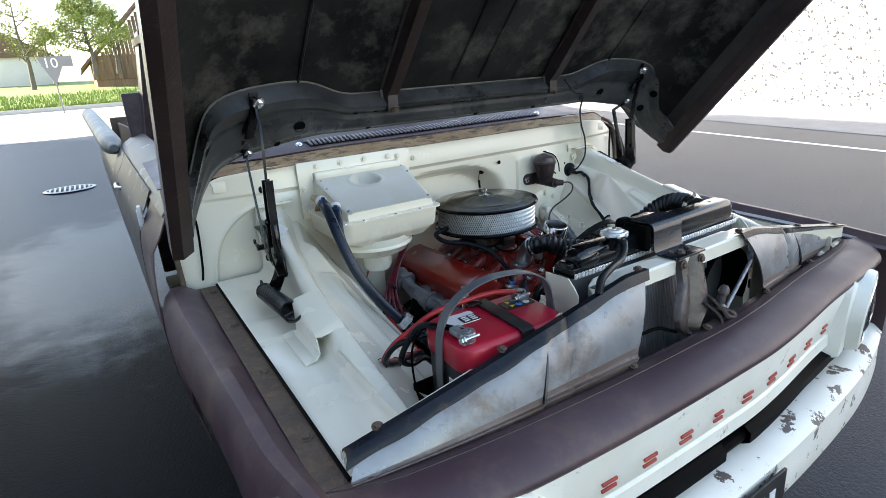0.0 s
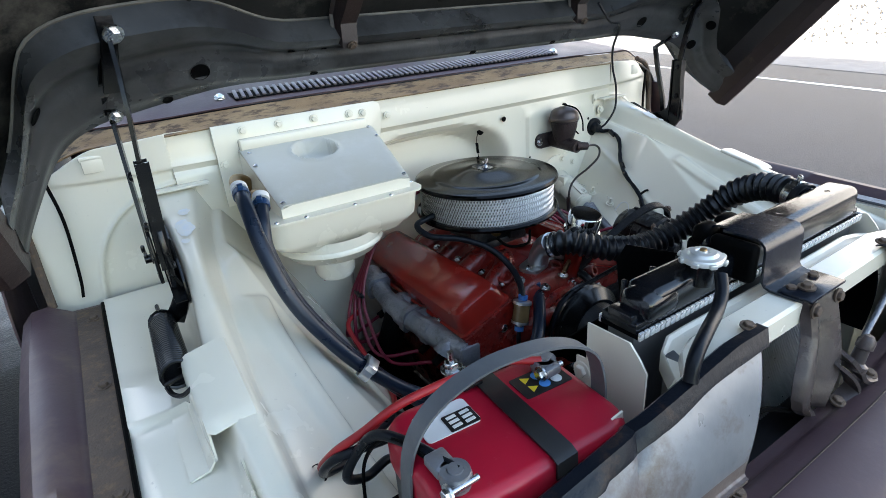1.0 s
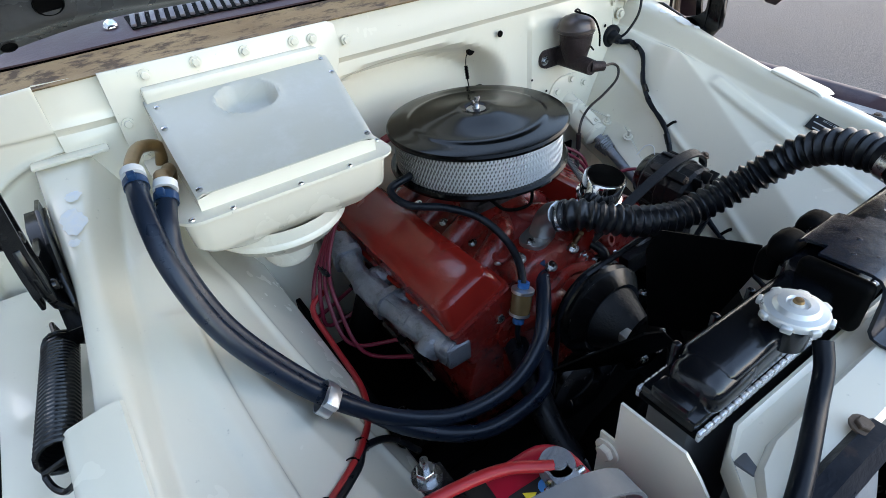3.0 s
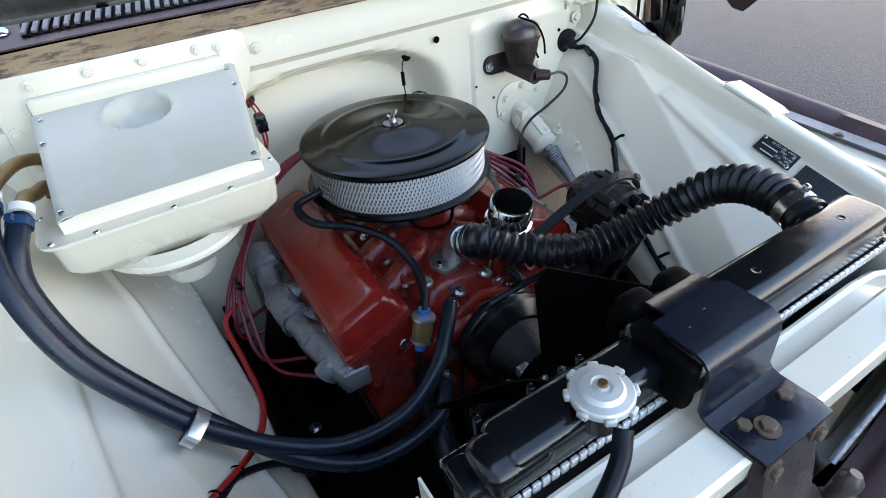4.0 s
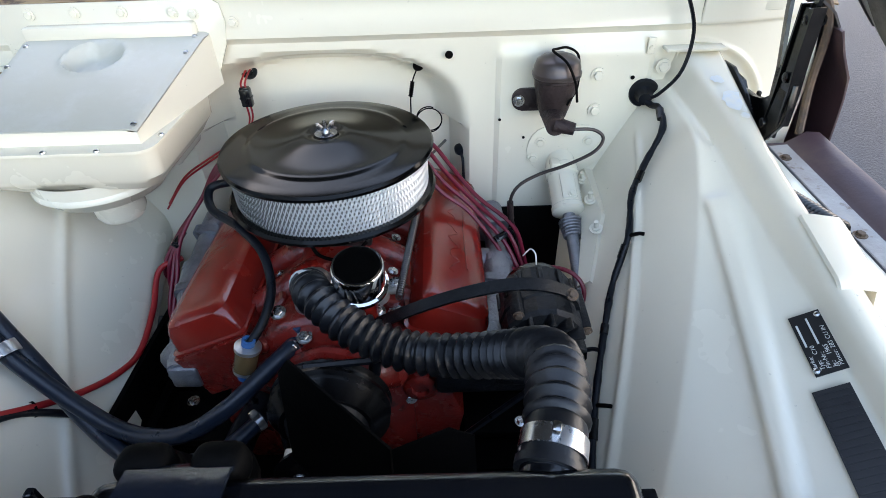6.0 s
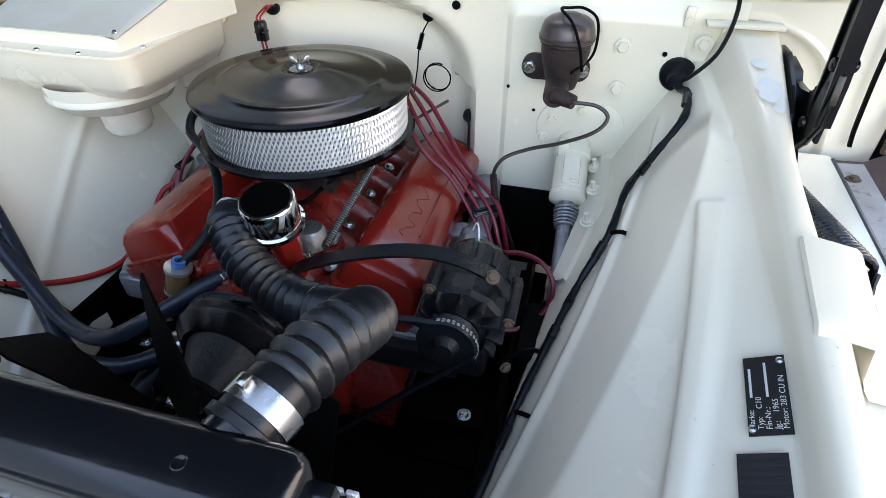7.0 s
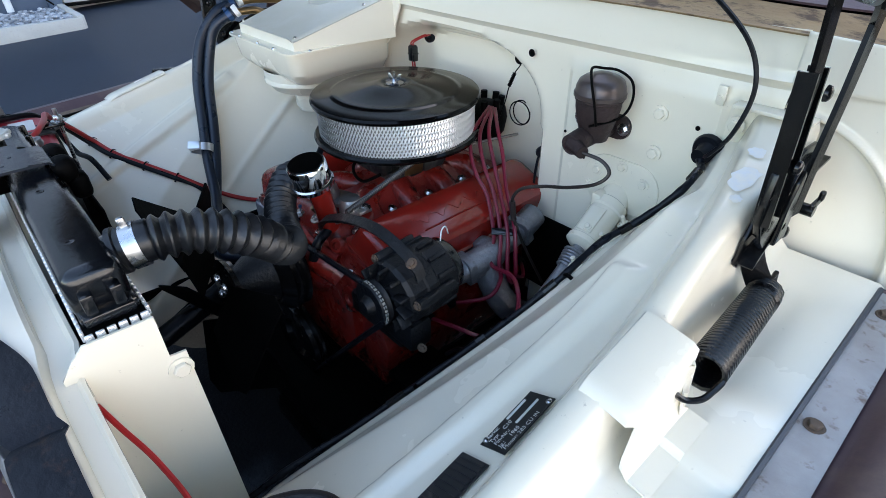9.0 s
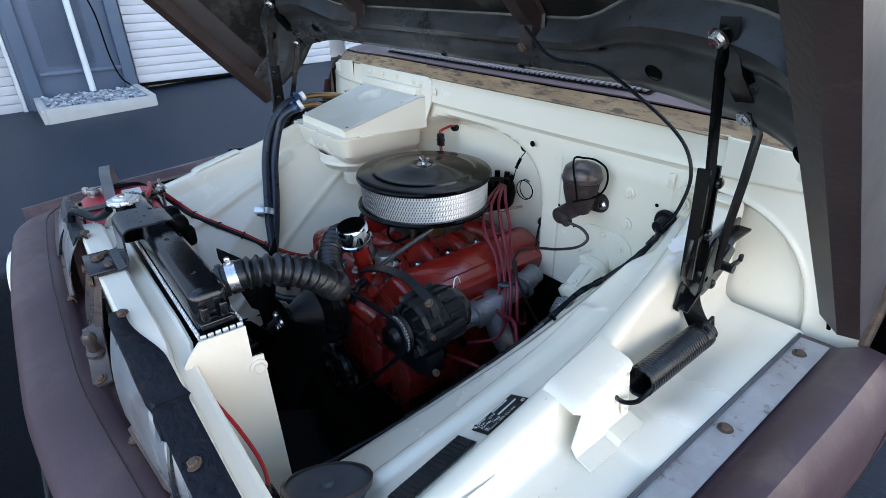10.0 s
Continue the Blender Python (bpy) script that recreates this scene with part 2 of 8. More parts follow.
_g.inputs["Base Color"].default_value = (0.9, 0.95, 0.93, 1)
ASPHALT = material("sealed_asphalt", (0.0195, 0.0280, 0.0425), 0.50, color2=(0.0135, 0.0195, 0.0300), scale=0.8, amount=0.8, color3=(0.044, 0.058, 0.080), scale3=55.0, amount3=0.6, edge3=(0.56, 0.68), bump=0.45, bump_scale=75.0, coords="Object", spec=0.14)


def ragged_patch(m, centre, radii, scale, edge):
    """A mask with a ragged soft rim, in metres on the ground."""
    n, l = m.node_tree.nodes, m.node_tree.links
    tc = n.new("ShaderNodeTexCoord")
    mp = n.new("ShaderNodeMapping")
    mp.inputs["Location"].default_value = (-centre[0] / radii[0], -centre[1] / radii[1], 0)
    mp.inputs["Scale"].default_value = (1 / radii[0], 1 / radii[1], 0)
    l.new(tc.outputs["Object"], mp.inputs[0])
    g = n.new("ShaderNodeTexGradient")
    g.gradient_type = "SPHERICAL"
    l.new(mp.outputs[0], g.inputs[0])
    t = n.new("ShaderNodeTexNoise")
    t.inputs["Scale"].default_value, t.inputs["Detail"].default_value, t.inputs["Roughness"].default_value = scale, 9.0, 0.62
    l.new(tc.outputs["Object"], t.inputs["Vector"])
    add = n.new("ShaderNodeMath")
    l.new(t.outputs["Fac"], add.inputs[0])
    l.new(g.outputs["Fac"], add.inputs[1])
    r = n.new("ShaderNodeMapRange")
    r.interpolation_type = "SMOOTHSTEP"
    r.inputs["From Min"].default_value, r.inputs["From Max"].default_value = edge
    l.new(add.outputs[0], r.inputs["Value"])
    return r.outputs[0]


def patchy_asphalt(m):
    """A darker, duller patch beside the truck and a damp, shinier stretch behind it."""
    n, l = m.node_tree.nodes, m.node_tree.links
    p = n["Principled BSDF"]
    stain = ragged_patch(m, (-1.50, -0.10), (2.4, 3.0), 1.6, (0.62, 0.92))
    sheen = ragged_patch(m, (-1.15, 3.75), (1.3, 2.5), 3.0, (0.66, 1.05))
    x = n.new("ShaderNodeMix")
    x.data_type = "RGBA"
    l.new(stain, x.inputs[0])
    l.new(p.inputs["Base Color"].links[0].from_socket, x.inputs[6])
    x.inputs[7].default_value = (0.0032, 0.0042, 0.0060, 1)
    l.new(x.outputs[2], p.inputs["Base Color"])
    for name, mask, low, high in (("stain", stain, 0.14, 0.03), ("sheen", sheen, 0.0, 0.075)):
        q = n.new("ShaderNodeMapRange")
        q.name = name
        q.inputs["To Min"].default_value, q.inputs["To Max"].default_value = low, high
        l.new(mask, q.inputs["Value"])
    both = n.new("ShaderNodeMath")
    l.new(n["stain"].outputs[0], both.inputs[0])
    l.new(n["sheen"].outputs[0], both.inputs[1])
    l.new(both.outputs[0], p.inputs["Specular IOR Level"])
    gloss = n.new("ShaderNodeMapRange")
    gloss.inputs["To Min"].default_value, gloss.inputs["To Max"].default_value = 0.50, 0.40
    l.new(sheen, gloss.inputs["Value"])
    l.new(gloss.outputs[0], p.inputs["Roughness"])


patchy_asphalt(ASPHALT)
CLADDING = material("pale_blue_grey_cladding", (0.30, 0.34, 0.40), 0.5, color2=(0.26, 0.30, 0.36), scale=2.0, bump=0.05, bump_scale=30.0)
FLANGEGREY = material("grey_rusty_flange", (0.40, 0.385, 0.375), 0.5, color2=(0.26, 0.23, 0.215), scale=9.0, amount=0.8, color3=(0.14, 0.085, 0.055), scale3=30.0, amount3=0.8, edge3=(0.56, 0.66), bump=0.15, bump_scale=120.0)
SEALGREY = material("grey_blue_seal", (0.045, 0.050, 0.060), 0.5, color2=(0.085, 0.090, 0.10), scale=20.0)
RAILPATINA = material("pale_worn_green_paint", (0.20, 0.215, 0.20), 0.5, color2=(0.10, 0.105, 0.10), scale=3.0, amount=0.8, color3=(0.36, 0.38, 0.36), scale3=9.0, amount3=0.7, edge3=(0.54, 0.64), bump=0.05, bump_scale=90.0)
PITS = material("grey_pits", (0.063, 0.061, 0.061), 0.9)
GRAVEL = material("grey_gravel", (0.19, 0.195, 0.205), 0.85, color2=(0.13, 0.133, 0.14), scale=3.0, color3=(0.33, 0.32, 0.31), scale3=30.0, amount3=0.7, bump=0.6, bump_scale=50.0)
ROADWHITE = material("white_road_paint", (0.70, 0.70, 0.68), 0.6, color2=(0.55, 0.55, 0.54), scale=6.0, bump=0.1, bump_scale=60.0)
CONCRETE = material("pale_concrete", (0.42, 0.41, 0.38), 0.8, color2=(0.33, 0.32, 0.30), scale=4.0, color3=(0.25, 0.24, 0.22), scale3=30.0, bump=0.25, bump_scale=60.0)
PEBBLE = material("pale_roughcast", (0.55, 0.565, 0.60), 0.9, color2=(0.49, 0.505, 0.54), scale=1.0, color3=(0.42, 0.435, 0.46), scale3=24.0, amount3=1.0, edge3=(0.5, 0.6), bump=0.9, bump_scale=10.0, stretch=(1, 1, 0.45))
GRASS = material("spring_grass", (0.13, 0.20, 0.035), 0.8, color2=(0.20, 0.25, 0.06), scale=0.7, color3=(0.30, 0.32, 0.12), scale3=5.0, bump=0.7, bump_scale=25.0)
LEAF = material("spring_leaves", (0.16, 0.20, 0.035), 0.6, color2=(0.24, 0.27, 0.06), scale=1.5)
BARK = material("grey_bark", (0.12, 0.10, 0.08), 0.9, color2=(0.07, 0.06, 0.05), scale=6.0, bump=0.5, bump_scale=20.0)
BARNWOOD = material("weathered_brown_boards", (0.13, 0.075, 0.048), 0.85, color2=(0.20, 0.13, 0.085), scale=2.0, amount=0.8, stretch=(6, 6, 0.6), bump=0.3, bump_scale=8.0, vary=0.3)
ROOFTILE = material("dark_roof_tiles", (0.16, 0.085, 0.06), 0.8, color2=(0.10, 0.06, 0.045), scale=3.0, bump=0.3, bump_scale=10.0)
PLASTER = material("pale_plaster", (0.62, 0.60, 0.56), 0.85, color2=(0.54, 0.52, 0.49), scale=1.5, bump=0.1, bump_scale=20.0)
DOORGREY = material("light_grey_door_panels", (0.52, 0.52, 0.53), 0.5, color2=(0.46, 0.46, 0.47), scale=2.0, bump=0.05, bump_scale=30.0, vary=0.03)
BLUEGREY = material("blue_grey_steel_cladding", (0.085, 0.115, 0.165), 0.5, color2=(0.065, 0.09, 0.135), scale=2.0, bump=0.05, bump_scale=30.0)
POLE = material("light_grey_pipe", (0.60, 0.62, 0.63), 0.4, color2=(0.5, 0.52, 0.53), scale=9.0)
STONE = material("grey_pebbles", (0.30, 0.31, 0.33), 0.7, color2=(0.18, 0.19, 0.2), scale=5.0, vary=0.5)
SIGN = material("grey_sign", (0.18, 0.18, 0.18), 0.6)

# ---- shape helpers ----


def bev(bm, verts, w, seg=2):
    if w > 0:
        es = {e for v in verts for e in v.link_edges}
        bmesh.ops.bevel(bm, geom=list(es), offset=w, segments=seg, affect="EDGES", profile=0.5)


def box(bm, c, s, w=0.0, m=None, seg=2):
    r = bmesh.ops.create_cube(bm, size=1.0, matrix=(m or Matrix()) @ Matrix.Translation(c) @ Matrix.Diagonal((*s, 1)))
    bev(bm, r["verts"], w, seg)
    return bm


def axis_matrix(a, b):
    a, b = Vector(a), Vector(b)
    return Matrix.Translation(a) @ (b - a).to_track_quat("Z", "Y").to_matrix().to_4x4()


def lathe(bm, profile, m=None, seg=32, close=False):
    """Turn (radius, height) points round the local z axis."""
    m = m or Matrix()
    rings = []
    for r, h in profile:
        if r < 1e-6:
            rings.append([bm.verts.new(m @ Vector((0, 0, h)))])
        else:
            rings.append([bm.verts.new(m @ Vector((r * math.cos(2 * math.pi * k / seg), r * math.sin(2 * math.pi * k / seg), h))) for k in range(seg)])
    pairs = list(zip(rings[:-1], rings[1:])) + ([(rings[-1], rings[0])] if close else [])
    for p, q in pairs:
        for k in range(seg):
            j = (k + 1) % seg
            f = [p[k % len(p)], p[j % len(p)], q[j % len(q)], q[k % len(q)]]
            u = []
            for v in f:
                if v not in u:
                    u.append(v)
            if len(u) > 2:
                bm.faces.new(u)
    return bm


def rod(bm, a, b, r, r2=None, seg=16):
    h = (Vector(b) - Vector(a)).length
    r2 = r if r2 is None else r2
    return lathe(bm, [(0, 0), (r, 0), (r2, h), (0, h)], axis_matrix(a, b), seg)


def curve_points(pts, n=8):
    """Catmull-Rom through the points."""
    P = [Vector(p) for p in pts]
    P = [2 * P[0] - P[1]] + P + [2 * P[-1] - P[-2]]
    out = []
    for i in range(1, len(P) - 2):
        p0, p1, p2, p3 = P[i - 1:i + 3]
        for k in range(n):
            t = k / n
            out.append(0.5 * (2 * p1 + (p2 - p0) * t + (2 * p0 - 5 * p1 + 4 * p2 - p3) * t * t + (3 * p1 - p0 - 3 * p2 + p3) * t ** 3))
    return out + [P[-2]]


def tube(bm, pts, r, seg=10, n=8, radius=None):
    """A pipe along a smooth curve; radius(s) scales r along its length s in metres."""
    C = curve_points(pts, n) if n else [Vector(p) for p in pts]
    up, rings, s = None, [], 0.0
    for i, c in enumerate(C):
        d = (C[min(i + 1, len(C) - 1)] - C[max(i - 1, 0)]).normalized()
        if i:
            s += (c - C[i - 1]).length
        if up is None:
            up = d.orthogonal().normalized()
        up = (up - d * up.dot(d)).normalized()
        side = d.cross(up)
        k = r * (radius(s) if radius else 1)
        rings.append([bm.verts.new(c + k * (math.cos(a) * up + math.sin(a) * side)) for a in (2 * math.pi * j / seg for j in range(seg))])
    for p, q in zip(rings[:-1], rings[1:]):
        for k in range(seg):
            bm.faces.new((p[k], p[(k + 1) % seg], q[(k + 1) % seg], q[k]))
    bm.faces.new(rings[0][::-1])
    bm.faces.new(rings[-1])
    return bm


def grid(bm, fn, us, vs, thick=0.0):
    """A sheet through fn(u, v), thickened."""
    g = [[bm.verts.new(fn(u, v)) for v in vs] for u in us]
    fs = []
    for i in range(len(us) - 1):
        for j in range(len(vs) - 1):
            fs.append(bm.faces.new((g[i][j], g[i + 1][j], g[i + 1][j + 1], g[i][j + 1])))
    if thick:
        bmesh.ops.recalc_face_normals(bm, faces=fs)
        bmesh.ops.solidify(bm, geom=fs, thickness=thick)
    return bm


def plate(bm, outline, thick, m=None, w=0.0):
    """A flat plate: an outline in the local xy plane, raised along z."""
    m = m or Matrix()
    lo = [bm.verts.new(m @ Vector((x, y, 0))) for x, y in outline]
    hi = [bm.verts.new(m @ Vector((x, y, thick))) for x, y in outline]
    n = len(lo)
    bm.faces.new(lo[::-1])
    bm.faces.new(hi)
    for k in range(n):
        bm.faces.new((lo[k], lo[(k + 1) % n], hi[(k + 1) % n], hi[k]))
    bev(bm, lo + hi, w)
    return bm


def strip(bm, pts, width, thick, across=(1, 0, 0), n=0):
    """A flat strap along the points, its width along 'across'."""
    C = curve_points(pts, n) if n else [Vector(p) for p in pts]
    a = Vector(across).normalized() * width / 2
    rows = []
    for i, c in enumerate(C):
        d = (C[min(i + 1, len(C) - 1)] - C[max(i - 1, 0)]).normalized()
        nrm = d.cross(a).normalized() * thick / 2
        rows.append([bm.verts.new(c + p) for p in (a + nrm, -a + nrm, -a - nrm, a - nrm)])
    for p, q in zip(rows[:-1], rows[1:]):
        for k in range(4):
            bm.faces.new((p[k], p[(k + 1) % 4], q[(k + 1) % 4], q[k]))
    bm.faces.new(rows[0][::-1])
    bm.faces.new(rows[-1])
    return bm


def B():
    return bmesh.new()


def finish(name, bm, mat, angle=40):
    bmesh.ops.remove_doubles(bm, verts=bm.verts, dist=1e-5)
    bmesh.ops.recalc_face_normals(bm, faces=bm.faces)
    me = bpy.data.meshes.new(name)
    bm.to_mesh(me)
    bm.free()
    me.materials.append(mat)
    me.polygons.foreach_set("use_smooth", [True] * len(me.polygons))
    me.set_sharp_from_angle(angle=radians(angle))
    return me


def part(name, bm, mat, parent, label="", angle=40):
    """One mesh object under a thing or under a part."""
    ob = new(name, bm if isinstance(bm, bpy.types.Mesh) else finish(name, bm, mat, angle))
    ob.parent = parent
    return tagged(ob, label)


def thing(name, label, category, at=(0, 0, 0), group="", kind=""):
    """An Empty that parents the parts of one thing; the parts keep world coordinates."""
    ob = new(name)
    ob.empty_display_size = 0.05
    return tagged(ob, label, category, group, kind)


def single(name, bm, mat, label, category, group="", kind="", angle=40):
    return tagged(new(name, finish(name, bm, mat, angle)), label, category, group, kind)


def hexbolt(bm, p, normal, r=0.007, h=0.006, washer=True):
    """A hexagonal bolt head on its washer."""
    m = axis_matrix(p, Vector(p) + Vector(normal))
    if washer:
        lathe(bm, [(r * 1.5, -0.001), (r * 1.5, 0.0015), (0, 0.0015)], m, 14)
    lathe(bm, [(r, 0), (r, h * 0.85), (r * 0.85, h), (0, h)], m, 6)
    return bm


def sstep(a, b, x):
    t = min(max((x - a) / (b - a), 0), 1)
    return t * t * (3 - 2 * t)


def frange(a, b, n):
    return [a + (b - a) * k / n for k in range(n + 1)]


# ---- the truck's body ----
SLOPE = 0.042  # the yard rises towards the truck's tail
truck = thing("pickup_truck", "old pickup truck in worn purple-brown paint with its hood open", "pickup truck")

BOLT_ZINC = finish("bolt", hexbolt(B(), (0, 0, 0), (0, 0, 1)), ZINC)
BOLT_RUSTY = finish("bolt", hexbolt(B(), (0, 0, 0), (0, 0, 1)), RUST)
BOLT_CREAM = finish("bolt", hexbolt(B(), (0, 0, 0), (0, 0, 1)), CREAM)
SCREW = finish("screw", lathe(B(), [(0.0045, 0), (0.004, 0.0018), (0.002, 0.003), (0, 0.003)], None, 12), ZINC)


def bolt(mesh, parent, p, normal, size=1.0):
    ob = part("bolt" if mesh is not SCREW else "screw", mesh, None, parent)
    ob.matrix_basis = axis_matrix(p, Vector(p) + Vector(normal)) @ Matrix.Diagonal((size, size, size, 1))
    return ob


# firewall: a flat panel with an arched recess behind the engine
def recess(x, z):
    dx = abs(x + 0.035)
    if z < 1.00:
        d = 0.285 - dx
    else:
        d = (1 - ((dx / 0.285) ** 2.6 + ((z - 1.00) / 0.168) ** 2.6) ** (1 / 2.6)) * 0.17
    return sstep(0.0, 0.045, d)


def firewall_y(x, z):
    bow = 0.05 * sstep(0.62, 0.95, abs(x)) + 0.012 * (x / 0.6) ** 2 * sstep(1.16, 1.21, z)
    fold = -0.016 * sstep(1.183, 1.192, z) + 0.004 * sstep(1.2, 1.255, z)
    panel = -0.006 * sstep(0.02, 0.03, 0.31 - abs(x - 0.31)) * sstep(1.16, 1.15, z) * sstep(0.3, 0.31, x)
    return bow + fold + 0.085 * recess(x, z) + panel


part("firewall", grid(B(), lambda x, z: Vector((x, firewall_y(x, z), z)), frange(-0.67, 0.67, 134), frange(0.50, 1.175, 68) + frange(1.18, 1.262, 12), 0.004),
     CREAM, truck, "cream painted firewall with an arched recess", 30)
for s in (-1, 1):
    def side(u, v, s=s):
        top = 1.262 - 0.05 * sstep(0.80, 0.955, 0.67 + 0.285 * u) - 0.02 * u
        x = 0.67 + u * (0.285 - 0.02 * sstep(0.55, 1.0, v))
        z = 0.90 + v * (top - 0.90)
        y = 0.012 + 0.055 * u ** 2
        dx, dz = max(x - 0.64, 0.0) / 0.215, max(z - 0.90, 0.0) / 0.25
        r = (dx ** 2.4 + dz ** 2.4) ** (1 / 2.4)
        y += 0.012 * sstep(1.03, 0.98, r) - 0.006 * math.exp(-((r - 1.035) / 0.016) ** 2)
        y -= 0.014 * sstep(1.183, 1.192, z) * (1 - u)
        return Vector((s * x, y, z))
    part("cowl_side", grid(B(), side, frange(0, 1, 76), frange(0, 1, 110), 0.004), CREAM, truck, "cream cowl side with a raised arch", 120)
    part("cowl_rim", tube(B(), [(s * 0.86, 0.052, 1.252), (s * 0.915, 0.055, 1.225), (s * 0.95, 0.06, 1.16), (s * 0.955, 0.055, 1.05), (s * 0.955, 0.03, 0.95)], 0.008, 8), RUST, truck,
         "rust brown rim of the cowl")
    part("hood_bumper", box(box(B(), (s * 0.80, 0.03, 1.235), (0.055, 0.03, 0.010), 0.003), (s * 0.80, 0.018, 1.222), (0.05, 0.006, 0.03), 0.002), CREAM, truck)
    part("sealing_bead", strip(B(), [(s * 0.893, 0.035, 1.21), (s * 0.885, 0.032, 1.12), (s * 0.893, 0.033, 1.0), (s * 0.90, 0.035, 0.955)], 0.006, 0.006, (1, 0, 0), 6), BLACKDULL, truck,
         "black rubber sealing bead")


def cowl_top(x, t):
    """The flange, then the top panel back to the windscreen."""
    bow = 0.012 * (x / 0.6) ** 2 + 0.05 * sstep(0.62, 0.95, abs(x))
    y = -0.018 + bow + t * 0.36
    z = 1.264 + 0.026 * sstep(0, 0.10, t) + 0.05 * t - 0.05 * sstep(0.80, 0.96, abs(x)) - 0.012 * sstep(0.4, 0.9, abs(x))
    return Vector((x, y, z))


part("cowl_flange", grid(B(), cowl_top, frange(-0.955, 0.955, 90), frange(0, 0.078, 5), 0.003), RUSTLIGHT, truck, "rusty ochre flange along the cowl")
part("cowl_panel", grid(B(), lambda x, t: cowl_top(x, t) + Vector((0, 0, 0.004)), frange(-0.96, 0.96, 90), frange(0.083, 1.0, 12), 0.003), PATINA, truck, "purple-brown cowl top")
# flat black sheet on the panel paints the shade between the slats
part("vent_recess", grid(B(), lambda x, t: cowl_top(x, t) + Vector((0, 0, 0.006)), frange(-0.505, 0.475, 60), frange(0.150, 0.345, 3), 0.001), BLACKDULL, truck, "black sheet standing in for the shade in the air vent's slots")
SLAT = finish("vent_slat", box(B(), (0, 0, 0), (0.0080, 0.066, 0.005), 0.0012), material("grey_purple_slat", (0.20, 0.18, 0.19), 0.4, color2=(0.13, 0.11, 0.12), scale=20.0))
for k in range(63):
    x = -0.496 + k * 0.0155
    p = cowl_top(x, 0.247) + Vector((0, 0, 0.010))
    ob = part("vent_slat", SLAT, None, truck)
    ob.matrix_basis = Matrix.Translation(p) @ pose(0, 0, 0, 8, 0, -9)
for x in (-0.531, 0.487):
    p = cowl_top(x, 0.25)
    part("washer_nozzle", lathe(B(), [(0.012, 0), (0.012, 0.004), (0.008, 0.010), (0.003, 0.013), (0, 0.013)], Matrix.Translation(p + Vector((0, 0, 0.004))), 16), CHROME, truck, "chrome washer nozzle")

# inner fenders: a ledge, a raised rail and a face that falls to the engine
LOW = {1: ((0.495, 0.855), (0.345, 0.620)), -1: ((0.440, 0.815), (0.335, 0.480))}


def rail_z(y):
    return 1.150 + (0.34 * y if y > -0.38 else 0.34 * -0.38 + 0.245 * (y + 0.38))


def ledge_z(y):
    return 0.945 + 0.05 * y


def apron_relief(s, y, t):
    """How far the pressed face stands out: a step under the rail, a fold, a tapering rib, a lower flange."""
    k = sstep(-0.10, -0.20, y)
    tb = 0.16 - 0.20 * min(-y, 0.5)
    tf = min(max(0.13 + 1.10 * (-y - 0.165), tb + 0.04), 0.97)
    if t < tb:
        off = -0.013 * t / tb
    elif t < tf:
        off = -0.013 + (0.013 + 0.026 * k) * (t - tb) / (tf - tb)
    else:
        off = 0.026 * k * max(0.0, (1 - t) / (1 - tf))
    lo, hi = 0.255 + 0.29 * (-y - 0.29), 0.125 + 0.42 * (-y - 0.30)
    w = max(lo - hi, 0.03)
    off += 0.012 * sstep(-0.06, 0.34, (t - hi) / w) * sstep(1.10, 0.76, (t - hi) / w) * sstep(-0.278, -0.304, y)
    tl = 0.61 + 0.78 * (-y - 0.235)
    off += 0.007 * math.exp(-((t - tl) / 0.025) ** 2) * sstep(-0.03, -0.08, y)
    return off


def apron(s, y, t, lift=0.0):
    """A place on the face that falls from the rail to the engine."""
    (x0, z0), (x1, z1) = LOW[s]
    k = min(max(-y / 0.9, 0), 1.05)
    xr, zr = 0.646 + 0.064 * (1 - math.exp(min(y, 0.0) / 0.19)), rail_z(y)
    xb, zb = x0 + (x1 - x0) * k, z0 + (z1 - z0) * k
    lift += apron_relief(s, y, t)
    return Vector((s * (xr - 0.008 + (xb - xr + 0.008) * t - 0.7 * lift), y, zr - 0.012 + (zb - zr + 0.012) * (t * 0.82 + 0.18 * t * t) + 0.7 * lift))


